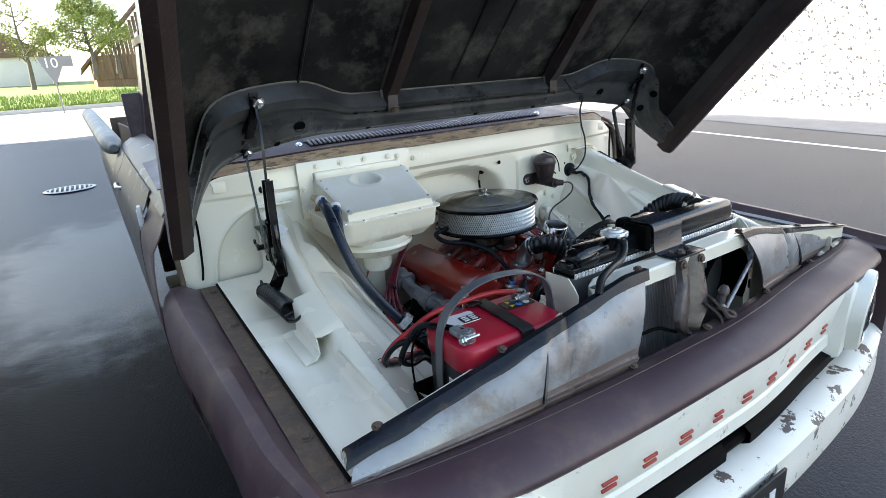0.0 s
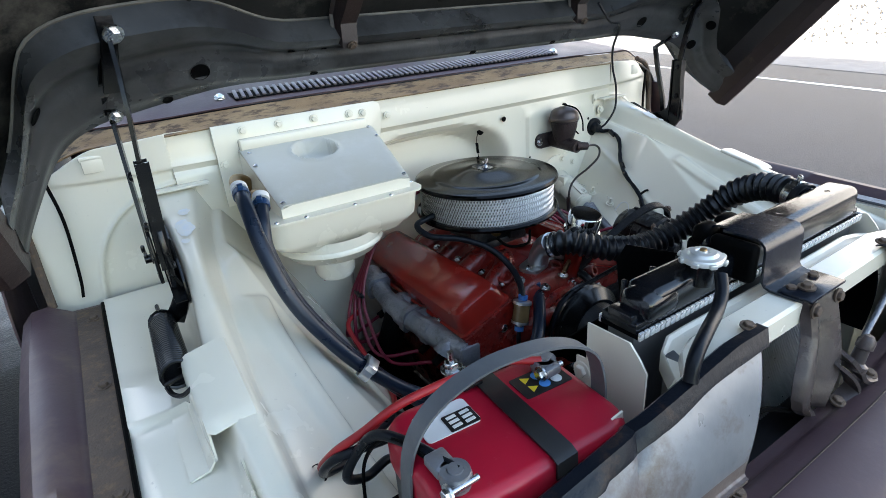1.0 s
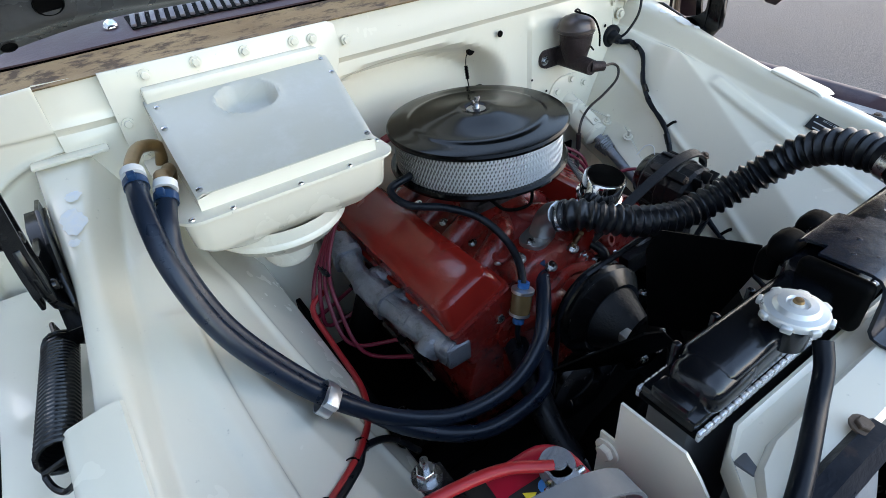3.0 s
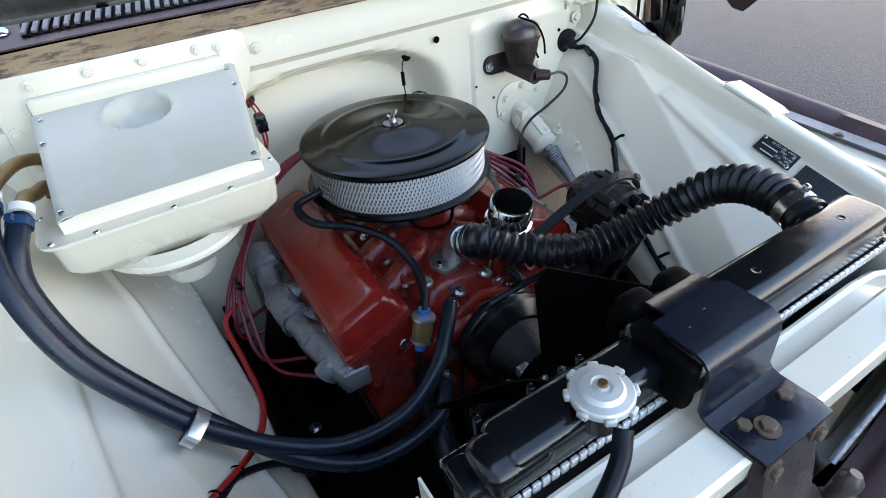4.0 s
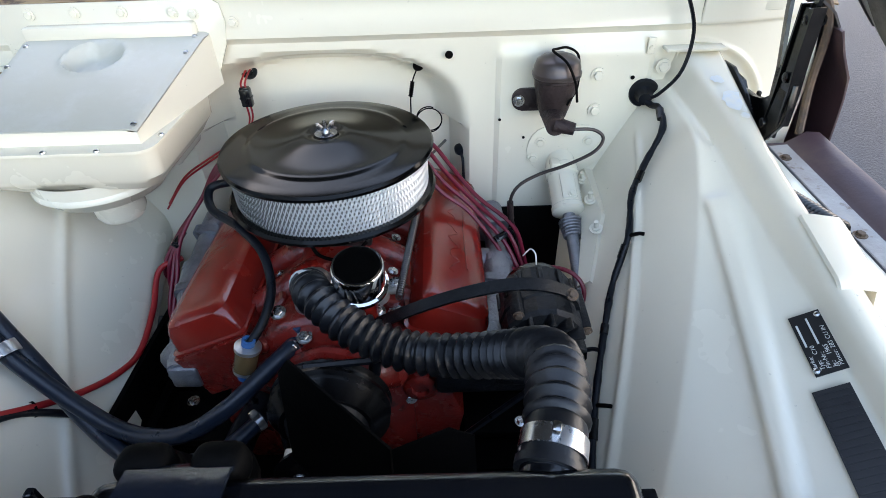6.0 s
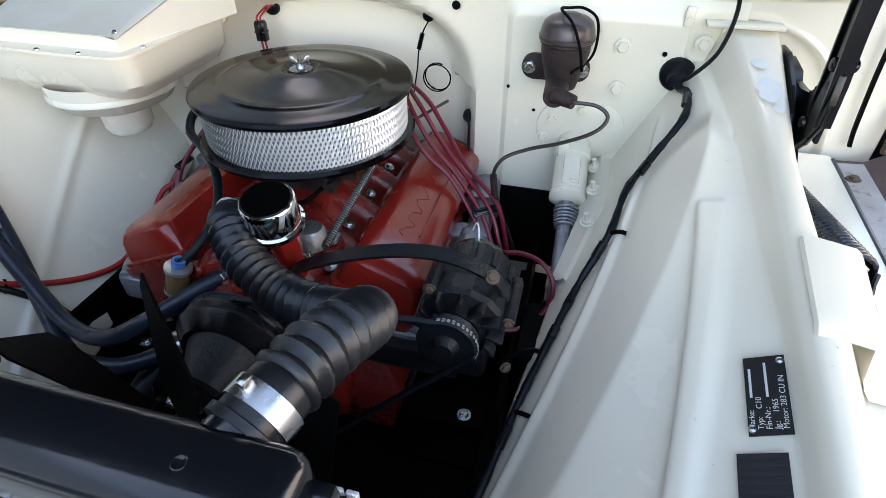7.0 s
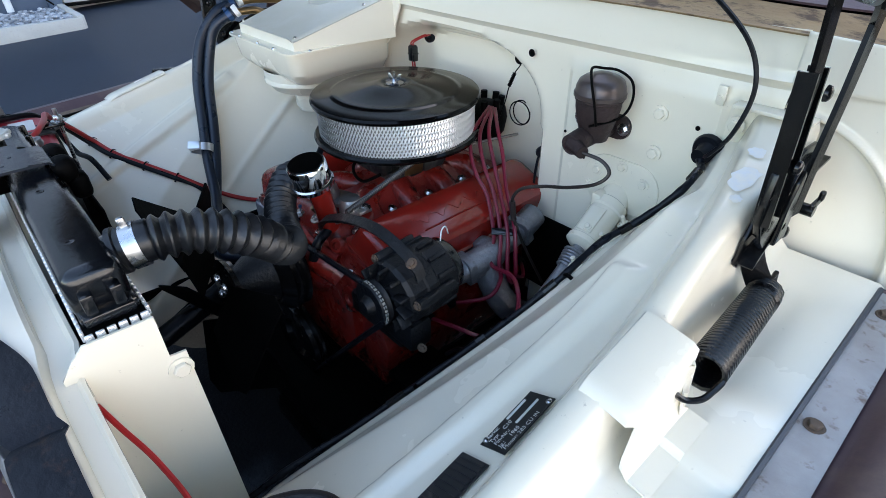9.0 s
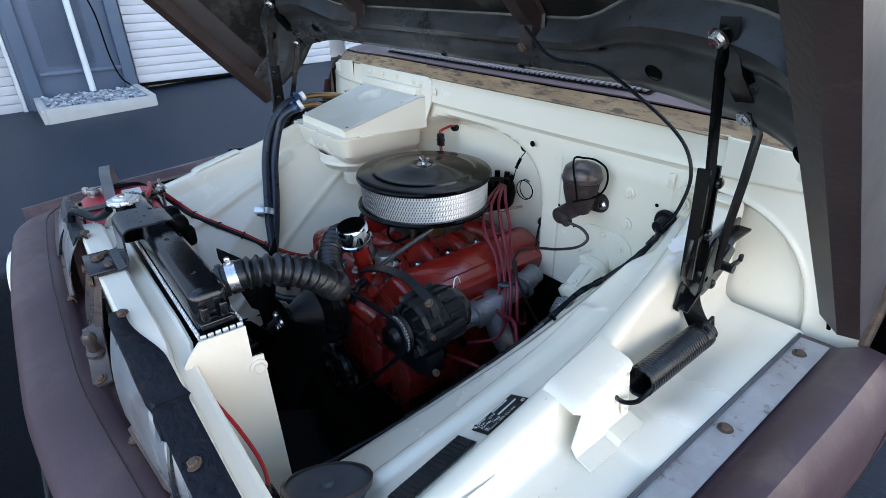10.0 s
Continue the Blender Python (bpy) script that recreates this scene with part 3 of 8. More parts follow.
def inner_fender(s):
    (x0, z0), (x1, z1) = LOW[s]

    def section(y):
        k = min(max(-y / 0.9, 0), 1.05)
        zr, zl = rail_z(y), ledge_z(y)
        xd = -0.024 * sstep(-0.50, -0.22, y)
        xr = 0.646 + 0.064 * (1 - math.exp(min(y, 0.0) / 0.19))
        xb, zb = x0 + (x1 - x0) * k, z0 + (z1 - z0) * k
        pts = [(0.872, zl - 0.004), (0.866, zl), (0.80, zl), (0.765 + xd, zl), (0.752 + xd, zl + 0.012), (0.748 + xd, zl + 0.03), (0.745 + xd, zr - 0.016), (0.741 + xd, zr - 0.005), (0.733 + xd, zr),
               (xr + 0.006, zr), (xr - 0.002, zr - 0.003), (xr - 0.008, zr - 0.012)]
        for t in frange(0.012, 1.0, 80):
            p = apron(1, y, t) if s > 0 else apron(-1, y, t)
            pts.append((abs(p.x), p.z))
        pts += [(xb - 0.004, zb - 0.02), (xb - 0.004, zb - 0.05)]
        return pts

    ys = frange(0.01, -0.95, 120)
    rows = [section(y) for y in ys]

    def fn(i, j):
        x, z = rows[i][j]
        dish = 0.0
        y = ys[i]
        if j < 4:
            dish = -0.018 * sstep(1.25, 0.8, math.hypot((y + 0.17) / 0.15, (x - 0.775) / 0.06))
            dish -= 0.007 * sstep(-0.44, -0.45, y)
        return Vector((s * x, y, z + dish))

    return grid(B(), fn, list(range(len(ys))), list(range(len(rows[0]))), 0.0025)


for s in (-1, 1):
    inner = part("inner_fender", inner_fender(s), CREAM, truck, "cream inner fender with ledge and raised rail", 80)
    # bracket that holds the spring's end
    span = (-0.381, -0.122) if s > 0 else (-0.436, -0.154)
    prof = ((0.706, 1, 0.002), (0.709, 1, 0.006), (0.722, 1, 0.007), (0.750, 1, 0.002), (0.766, 1, -0.001), (0.774, 1, -0.007), (0.7775, 1, -0.018), (0.778, 0.5, -0.012), (0.780, 0, 0.020), (0.785, 0, 0.008), (0.810, 0, 0.004))

    def bracket(i, j, s=s, span=span):
        x, k, dz = prof[j]
        cut = 0.012 * sstep(0.85, 1.0, i) * (4 < j < 7) - 0.016 * sstep(0.15, 0.0, i) * (5 < j < 9)
        y = span[0] + span[1] * i + cut - 0.006 * (j > 7)
        top, low = rail_z(y), ledge_z(y) - 0.007 * (y < -0.445)
        curl = 0.006 * sstep(0.90, 1.0, i) * (j < 6)
        return Vector((s * (x - 0.004 * sstep(0.6, 1.0, i) * (5 < j < 9)), y, k * top + (1 - k) * low + dz - curl))
    part("spring_bracket", grid(B(), bracket, frange(0, 1, 16), list(range(11)), 0.0032), CREAM, truck, "cream sheet metal spring bracket", 40)
    # hinge: base plate on the rail, fork with its blade, second arm, twisted foot, spring
    d = 0.0 if s > 0 else -0.066

    def flat(x, thick, pts, bevel=0.0015, s=s, d=d):
        return plate(B(), [(y + d, z) for y, z in pts], thick, Matrix(((0, 0, s, s * x), (1, 0, 0, 0), (0, 1, 0, 0), (0, 0, 0, 1))), bevel)

    def on(x, y, z, s=s, d=d):
        return Vector((s * x, y + d, z))
    hinge = part("hood_hinge", flat(0.724, 0.006, [(-0.192, 1.006), (-0.180, 0.996), (-0.165, 0.998), (-0.120, 1.030), (-0.045, 1.060), (-0.010, 1.085), (-0.012, 1.128), (-0.055, 1.130), (-0.120, 1.105), (-0.160, 1.080), (-0.185, 1.045)]),
                 BLACKSATIN, truck, "satin black hood hinge with springs")
    part("hinge_base", grid(B(), lambda q, x, s=s, d=d: Vector((s * x, (-0.010, -0.065, -0.130, -0.190)[q] + d, (1.112, 1.108, 1.058, 1.010)[q])), [0, 1, 2, 3], [0.722, 0.738, 0.750], 0.004), BLACKSATIN, hinge)
    part("hinge_body", flat(0.738, 0.010, [(-0.216, 1.155), (-0.222, 1.115), (-0.216, 1.085), (-0.190, 1.050), (-0.170, 1.030), (-0.140, 1.022), (-0.100, 1.034), (-0.066, 1.058), (-0.048, 1.082), (-0.070, 1.100), (-0.118, 1.100), (-0.150, 1.104), (-0.172, 1.120), (-0.178, 1.155)], 0.003), BLACKSATIN, hinge)
    for dy in (-0.015, 0.015):
        part("fork_side", strip(B(), [on(0.738, -0.196 + dy, 1.266), on(0.741, -0.195 + dy, 1.20), on(0.744, -0.196 + dy * 1.15, 1.14), on(0.746, -0.194 + dy * 1.25, 1.085)], 0.020, 0.004, (1, 0, 0.05)), BLACKSATIN, hinge)
    part("fork_web", strip(B(), [on(0.734, -0.196, 1.262), on(0.737, -0.195, 1.20), on(0.740, -0.196, 1.14), on(0.742, -0.194, 1.085)], 0.030, 0.004, (0, 1, 0)), BLACKSATIN, hinge)
    hb_ = Vector((0.740, -0.243, 1.449)) if s > 0 else Vector((-0.725, -0.243, 1.453))
    part("hinge_blade", strip(B(), [on(0.742, -0.195, 1.15), on(0.741, -0.196, 1.255), on(0.738, -0.200, 1.30).lerp(hb_, 0.25), on(0.738, -0.206, 1.34).lerp(hb_, 0.6), hb_ + Vector((s * 0.004, 0.002, -0.028)), hb_ + Vector((s * 0.003, 0.004, 0.012))], 0.016, 0.006, (0.2, 1, 0.1)),
         BLACKSATIN, hinge, "thin black steel arm")
    h2_ = Vector((0.762, -0.160, 1.335)) if s > 0 else Vector((-0.755, -0.160, 1.327))
    part("hinge_blade", strip(B(), [on(0.760, -0.146, 1.08), on(0.759, -0.136, 1.15), on(0.757, -0.112, 1.23).lerp(h2_, 0.3 if s < 0 else 0), on(0.754, -0.090, 1.295).lerp(h2_, 0.7 if s < 0 else 0.1), h2_ + Vector((0, 0.024, -0.012)), h2_ + Vector((0, 0.006, 0.010))], 0.017, 0.006, (0.2, 1, 0.1)), BLACKSATIN, hinge, "thin black steel arm")
    part("pawl", flat(0.756, 0.006, [(-0.186, 1.05), (-0.184, 1.10), (-0.178, 1.135), (-0.168, 1.148), (-0.160, 1.142), (-0.162, 1.11), (-0.156, 1.08), (-0.152, 1.05)], 0.002), BLACKSATIN, hinge)
    part("hood_plate", strip(B(), [hb_ + Vector((s * 0.004, 0.004, 0.026)), hb_ + Vector((s * 0.005, 0.006, -0.004)), hb_ + Vector((s * 0.012, 0.024, -0.045)), hb_ + Vector((s * 0.020, 0.060, -0.085))], 0.024, 0.005, (1, 0.3, 0)), BLACKSATIN, hinge, "black plate bolted to the hood")
    part("hood_link", strip(B(), [hb_ + Vector((s * 0.014, 0.030, -0.030)), h2_.lerp(hb_, 0.4) + Vector((s * 0.01, 0.02, 0)), h2_ + Vector((0, 0.014, 0.004))], 0.018, 0.005, (1, 0.3, 0)), BLACKSATIN, hinge)
    part("twisted_foot", grid(B(), lambda t, w, s=s, d=d: Vector((s * (0.743 - 0.010 * math.sin(math.pi * t) + 0.018 * t * t + (w - 0.5) * 0.034 * t), -0.172 + 0.036 * t + d + (w - 0.5) * (0.058 - 0.036 * t) * (1 - 0.45 * t), 1.062 - 0.112 * t + (w - 0.5) * 0.012 * t)), frange(0, 1, 10), frange(0, 1, 4), 0.005), BLACKSATIN, hinge, "twisted black steel foot")
    part("ratchet", box(box(rod(B(), on(0.752, -0.108, 1.074), on(0.774, -0.108, 1.074), 0.008), on(0.770, -0.099, 1.080), (0.006, 0.032, 0.011), 0.003), on(0.771, -0.082, 1.086), (0.007, 0.010, 0.015), 0.003), BLACKSATIN, hinge)
    for y, z in ((-0.196, 1.245), (-0.196, 1.16), (-0.175, 1.075), (-0.14, 1.05)):
        part("rivet", lathe(B(), [(0.009, 0), (0.008, 0.004), (0.005, 0.006), (0, 0.006)], axis_matrix(on(0.737, y, z), on(0.70, y, z)), 16), BLACKSATIN, hinge)
        part("rivet", lathe(B(), [(0.009, 0), (0.008, 0.004), (0.005, 0.006), (0, 0.006)], axis_matrix(on(0.756, y, z), on(0.80, y, z)), 16), BLACKSATIN, hinge)
    # coil spring
    a, b = (Vector((0.763, -0.136, 0.950)), Vector((0.784, -0.376, 0.982))) if s > 0 else (Vector((-0.779, -0.192, 0.954)), Vector((-0.785, -0.448, 0.984)))
    m = axis_matrix(a, b)
    L = (b - a).length
    n = 30
    coil = [m @ Vector((0.0205 * math.cos(2 * math.pi * t), 0.0205 * math.sin(2 * math.pi * t), L * t / n)) for t in frange(0, n, n * 14)]
    hook = curve_points([b + Vector(q) for q in ((s * 0.018, -0.004, -0.008), (s * 0.013, -0.020, -0.016), (s * 0.003, -0.036, -0.014), (s * -0.007, -0.044, -0.006), (s * -0.020, -0.044, 0.004))], 5)
    pts = [a + Vector((0, 0.016, -0.014)), a + Vector((0, 0.028, 0.004)), a + Vector((0, 0.020, 0.024)), a + Vector((0, 0.004, 0.020))] + coil + hook
    part("spring", tube(B(), pts, 0.0037, 7, 0), BLACKSATIN, hinge, "black coil spring")
    bolt(BOLT_ZINC, hinge, hb_ + Vector((s * -0.002, -0.006, 0)), (-s * 0.3, -0.75, -0.6), 1.5)
    bolt(BOLT_ZINC, hinge, h2_ + Vector((s * -0.006, -0.004, 0)), (-s * 0.3, -0.75, -0.6), 1.15)
    bolt(BOLT_ZINC, hinge, on(0.7225, -0.166, 1.015), (-s, -0.3, 0), 1.1)
    for y in (-0.05, -0.30, -0.56, -0.82):
        bolt(BOLT_RUSTY, truck, (s * 0.890, y, ledge_z(y) - 0.006), (0, 0, 1), 1.1)
    random.seed(31 + s)
    for cy, cx, ry, rx in ((-0.092, 0.682, 0.010, 0.012), (-0.142, 0.692, 0.026, 0.017), (-0.180, 0.700, 0.007, 0.008)):
        wp = B()
        ring = []
        for k in range(22):
            a, w = 2 * math.pi * k / 22, random.uniform(0.80, 1.12)
            y = cy + ry * w * math.sin(a)
            ring.append(wp.verts.new(Vector((s * (cx + rx * w * math.cos(a)), y, rail_z(y) + 0.0030))))
        wp.faces.new(ring)
        part("worn_patch", wp, WORNBLUE, truck, "pale worn spot on the rail")
    bolt(BOLT_CREAM, truck, (s * 0.66, -0.002, 1.085), (0, -1, 0), 1.5)
    # hinge reinforcement on the firewall's corner
    part("corner_bracket", box(box(B(), (s * 0.665, -0.012, 1.152), (0.11, 0.03, 0.006), 0.002), (s * 0.665, -0.002, 1.11), (0.055, 0.005, 0.085), 0.002), CREAM, truck)

part("firewall_tab", box(rod(B(), (0.585, -0.012, 1.155), (0.585, -0.016, 1.155), 0.004, None, 12), (0.585, -0.010, 1.158), (0.014, 0.005, 0.030), 0.002), CREAM, truck)
# no hole is cut here: a black sheet paints the opening's shade
part("floor_opening", box(B(), (0.345, -0.0125, 0.72), (0.225, 0.006, 0.19), 0.002), BLACKDULL, truck, "black sheet standing in for the shade of the opening under the firewall")
# outer fenders with their flange and wheel arch
def fender(s):
    def arch(y):
        d = abs(y + 0.40)
        return 0.50 + (math.sqrt(max(0.0, 0.43 ** 2 - d * d)) * 0.62 if d < 0.43 else 0.0)

    def fn(y, j):
        f = sstep(-0.80, -1.08, y)
        zl = ledge_z(y)
        prof = [(0.868, zl - 0.012), (0.915, zl - 0.010), (0.922, zl - 0.004), (0.945, zl + 0.014), (0.968, zl + 0.012), (0.985, zl - 0.010), (0.996, zl - 0.05), (1.000, zl - 0.10)]
        if j < len(prof):
            x, z = prof[j]
        else:
            t = (j - len(prof) + 1) / 8
            lo = arch(y) - 0.04 * 0
            z = zl - 0.10 + (lo - zl + 0.10) * t
            x = 1.0 - 0.02 * t * t
        x = 0.868 + (x - 0.868) * (1 - 0.35 * f) * (1 + 0.22 * sstep(-0.9, -0.1, y))
        return Vector((s * x, y, z))

    return grid(B(), fn, frange(0.02, -1.06, 60), list(range(16)), 0.003)


for s in (-1, 1):
    part("fender", fender(s), PATINA, truck, "worn purple-brown front fender")
    part("fender_flange", grid(B(), lambda y, j, s=s: Vector((s * (0.868 + 0.050 * j), y, ledge_z(y) - 0.0065 + 0.003 * j)), frange(0.0, -0.96, 20), [0, 1], 0.002), RUST if s < 0 else FLANGEGREY, truck, "rusty brown fender flange" if s < 0 else "grey worn fender flange with rust")
    part("flange_seal", tube(B(), [(s * 0.870, y, ledge_z(y) - 0.002) for y in frange(0.0, -0.96, 16)], 0.004, 6, 0), SEALGREY if s > 0 else BLACKDULL, truck)
    # wheel
    wheel = part("wheel", lathe(B(), [(0.20, -0.10), (0.30, -0.105), (0.345, -0.085), (0.355, -0.03), (0.355, 0.03), (0.345, 0.085), (0.30, 0.105), (0.20, 0.10)],
                                Matrix.Translation((s * 0.83, -0.40, 0.335)) @ pose(0, 0, 0, 0, 90, 0), 40, True), TYRE, truck, "black tyre on a steel rim")
    part("rim", lathe(B(), [(0.20, 0.09), (0.19, 0.04), (0.12, 0.03), (0.05, 0.06), (0, 0.06)], Matrix.Translation((s * 0.83, -0.40, 0.335)) @ pose(0, 0, 0, 0, 90 * s, 0), 32), CHIPPED, wheel)
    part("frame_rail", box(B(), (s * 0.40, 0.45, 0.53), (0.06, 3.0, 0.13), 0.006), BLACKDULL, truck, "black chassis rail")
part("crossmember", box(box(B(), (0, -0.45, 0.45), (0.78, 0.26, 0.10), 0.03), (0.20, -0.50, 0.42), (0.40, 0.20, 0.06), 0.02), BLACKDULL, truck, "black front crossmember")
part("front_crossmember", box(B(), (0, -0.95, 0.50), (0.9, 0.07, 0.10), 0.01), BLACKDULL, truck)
# added black sheets, no truck part: they hide lit ground beside the engine
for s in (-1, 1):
    part("splash_shield", box(box(B(), (s * 0.335, -0.16, 0.505), (0.25, 0.60, 0.012), 0.003), (s * 0.395, -0.16, 0.60), (0.012, 0.60, 0.19), 0.003), BLACKDULL, truck, "added black sheets that darken the gap beside the engine")
part("axle", rod(B(), (-0.72, -0.40, 0.335), (0.72, -0.40, 0.335), 0.035), BLACKDULL, truck)

# hood, opened
HU, HV, HO = Vector((0, -0.675, 0.738)), Vector((0, 0.738, 0.675)), Vector((0, -0.222, 1.105))


def hood_at(x, u, v):
    return Vector((x, 0, 0)) + HO + HU * u + HV * v


def hood_v(x):
    a = min(abs(x) / 0.985, 1.0)
    return 0.300 * (1 - a ** 5.5) ** (1 / 2.6)


HOODX = [0.985 * math.sin(radians(a)) for a in frange(-90, 90, 90)]


def hood_rear(x):
    a = abs(x)
    return 0.092 - 0.025 * sstep(0.5, 0.75, a) - 0.067 * sstep(0.75, 0.97, a)


def hood_skin(x, u):
    pod = 0.020 * math.exp(-((abs(x) - 0.42) / 0.13) ** 2) * sstep(0.15, 0.6, u)
    sweep = -0.04 * sstep(0.0, 0.12, 0.12 - u) * sstep(0.55, 0.9, abs(x))
    return hood_at(x, hood_rear(x) + u * (1.13 - hood_rear(x)), hood_v(x) + pod - 0.035 * sstep(0.5, 1.0, u) * sstep(0.3, 0.9, 1 - abs(x))) + Vector((0, 0, 0)) + HU * sweep * 0


hood = part("hood", grid(B(), hood_skin, HOODX, frange(0, 1, 30), 0.0), HOODPAINT, truck, "open hood, faded brown-grey outside and dusty black inside", 60)
part("hood_lining", grid(B(), lambda x, u: hood_skin(x * 0.992, u) - HV * 0.006, [x for x in HOODX if abs(x) < 0.978], frange(0.0, 1, 30), 0.0015), UNDERHOOD, hood, "dusty black underside", 60)
for s in (-1, 1):
    part("hood_edge", grid(B(), lambda u, j, s=s: hood_at(s * (0.985, 0.962, 0.936, 0.930)[j], u * 1.13, (0.0, -0.004, 0.012, 0.05)[j]), frange(0, 1, 24), [0, 1, 2, 3], 0.003), DARKBROWN, hood, "dark brown folded hood edge")


def bar_top(x):
    return 0.204 + 0.070 * math.exp(-((abs(x) - 0.69) / 0.19) ** 4) - 0.09 * sstep(0.84, 0.97, abs(x))


def hood_bar(x, t):
    v = hood_v(x)
    u = hood_rear(x) + 0.003 + (bar_top(x) - hood_rear(x)) * t
    depth = 0.050 * sstep(0, 0.12, t) * sstep(1.0, 0.93, t) + 0.007
    depth -= 0.012 * math.exp(-((t - 0.62) / 0.10) ** 2) - 0.006 * math.exp(-((t - 0.28) / 0.08) ** 2)
    inward = min(0.05, 0.05 * sstep(0.80, 0.95, abs(x)))
    return hood_at(x * (1 - 0.05 * sstep(0.8, 0.975, abs(x))), u, max(v - depth, 0.012))


part("hood_bar", grid(B(), hood_bar, [x for x in HOODX if abs(x) < 0.976], frange(0, 1, 26), 0.002), HOODBAR, hood, "grey steel cross bar inside the hood", 35)
bx = [x for x in HOODX if abs(x) < 0.955]
part("bar_edge", tube(B(), [hood_bar(x, 1.0) - HV * 0.002 for x in bx], 0.0032, 6, 0), DUSTEDGE, hood, "pale worn edge of the bar")
part("bar_edge", tube(B(), [hood_bar(x, 0.0) - HV * 0.002 for x in bx], 0.0026, 6, 0), HOODBAR, hood)
for x in (-0.315, 0.335):
    def rib(u, j, x=x):
        w, d = ((-0.028, 0.0), (-0.020, 0.004), (-0.015, 0.036), (0.015, 0.036), (0.020, 0.004), (0.028, 0.0))[j]
        uu = 0.185 + u * 0.90
        drop = 0.036 * sstep(0.045, 0.0, u)
        return hood_at(x + w + 0.05 * u * (-1 if x < 0 else 1) * -0.5, uu, hood_v(x) - 0.010 - d * (1 - 0.3 * sstep(0.1, 0, u)) - drop)
    r = part("hood_rib", grid(B(), rib, frange(0, 1, 26), list(range(6)), 0.002), DARKBROWN, hood, "dark brown stiffening rib", 30)
    bolt(BOLT_RUSTY, r, hood_at(x, 0.196, hood_v(x) - 0.075), -HV, 1.0)
for x in (-0.60, -0.085, 0.02, 0.60):
    part("crease", tube(B(), [hood_at(x + 0.03 * u, 0.23 + 0.86 * u, hood_v(x) - 0.009) for u in frange(0, 1, 10)], 0.005, 6, 0), UNDERHOOD, hood)
holes = ((-0.60, 0.40, 0.016), (-0.43, 0.72, 0.007), (-0.36, 0.66, 0.006), (-0.38, 0.22, 0.008), (0.02, 0.25, 0.008), (-0.14, 0.66, 0.007), (0.60, 0.40, 0.015), (0.87, 0.75, 0.014), (0.85, 0.30, 0.014),
         (0.28, 0.25, 0.008), (-0.87, 0.70, 0.014), (-0.66, 0.16, 0.009), (0.50, 0.66, 0.007), (0.15, 0.66, 0.006))
for x, u, r in holes:
    p = hood_bar(x, u)
    q = (hood_bar(x + 0.01, u) - p).cross(hood_bar(x, u + 0.02) - p).normalized()
    q = q if q.dot(HV) < 0 else -q
    # black disc on the bar paints the dark inside each hole
    part("punched_hole", lathe(B(), [(r * 1.08, 0.0022), (r, 0.0028), (r * 0.96, 0.0012), (0, 0.0012)], axis_matrix(p, p + q), 18), BLACKDULL, hood)

# nose panel, grille panel, bumper and lamps
def nose_y(x):
    return 0.050 * (abs(x) / 0.95) ** 3 + 0.036 * sstep(0.02, 0.55, x)


NOSE = ((-0.985, 0.866), (-0.998, 0.868), (-1.004, 0.869), (-1.007, 0.876), (-1.016, 0.882), (-1.040, 0.887), (-1.070, 0.886), (-1.098, 0.880), (-1.116, 0.871), (-1.128, 0.859), (-1.131, 0.849), (-1.127, 0.841), (-1.118, 0.839))


def nose(x, j):
    y, z = NOSE[j]
    e = sstep(0.80, 0.985, abs(x))
    return Vector((x * (1 - 0.0 * e), y + nose_y(x) + 0.05 * e * (j > 3), z - 0.010 * e + 0.012 * (abs(x) / 0.9) ** 2))


part("nose_panel", grid(B(), nose, frange(-0.985, 0.985, 80), list(range(13)), 0.003), PATINA, truck, "worn purple-brown nose panel", 60)
part("nose_seam", tube(B(), [(x, -1.0385 + nose_y(x) + 0.05 * sstep(0.80, 0.985, abs(x)), 0.8868 - 0.010 * sstep(0.80, 0.985, abs(x)) + 0.012 * (abs(x) / 0.9) ** 2) for x in frange(-0.93, 0.93, 40)], 0.0016, 5, 0), DARKBROWN, truck)
GRILLE = ((-1.114, 0.838), (-1.122, 0.836), (-1.123, 0.826), (-1.111, 0.770), (-1.103, 0.716), (-1.094, 0.708), (-1.102, 0.700), (-1.104, 0.668), (-1.085, 0.652), (-1.04, 0.648))
grille = part("grille_panel", grid(B(), lambda x, j: Vector((x, GRILLE[j][0] + nose_y(x), GRILLE[j][1] + 0.012 * (abs(x) / 0.9) ** 2)), frange(-0.640, 0.640, 60), list(range(10)), 0.003), GRILLEWHITE, truck,
              "worn white grille panel with raised red marks", 40)
for k in range(9):
    x = -0.428 + k * 0.1135
    w = 0.032 if k in (3, 8) else 0.039
    for dz in (-0.0085, 0.0085):
        part("letter_bar", box(B(), (0, 0, 0), (w, 0.004, 0.0065), 0.001, Matrix.Translation((x - 0.008 - 0.1 * dz, -1.1100 + nose_y(x) - 0.17 * dz, 0.747 + 0.012 * (abs(x) / 0.9) ** 2 + dz)) @ pose(0, 0, 0, -10, 0, math.degrees(math.atan(nose_y(x + 0.01) * 50 - nose_y(x - 0.01) * 50)))), LETTERRED, grille, "plain red bar")
# solid black box gives the grille's opening its shade
part("grille_opening", box(B(), (0, -0.97, 0.57), (1.5, 0.06, 0.17), 0.01), BLACKDULL, truck, "black box standing in for the shade inside the grille")
for s in (-1, 1):
    part("grille_bar", grid(B(), lambda x, j, s=s: Vector((s * x, (-1.040, -1.095, -1.112, -1.112, -1.095, -1.040)[j] + nose_y(s * x), (0.648, 0.646, 0.634, 0.608, 0.596, 0.594)[j] + 0.012 * x)), frange(0.05, 0.72, 24), list(range(6)), 0.003), BLACKDULL, truck, "black grille bar", 30)
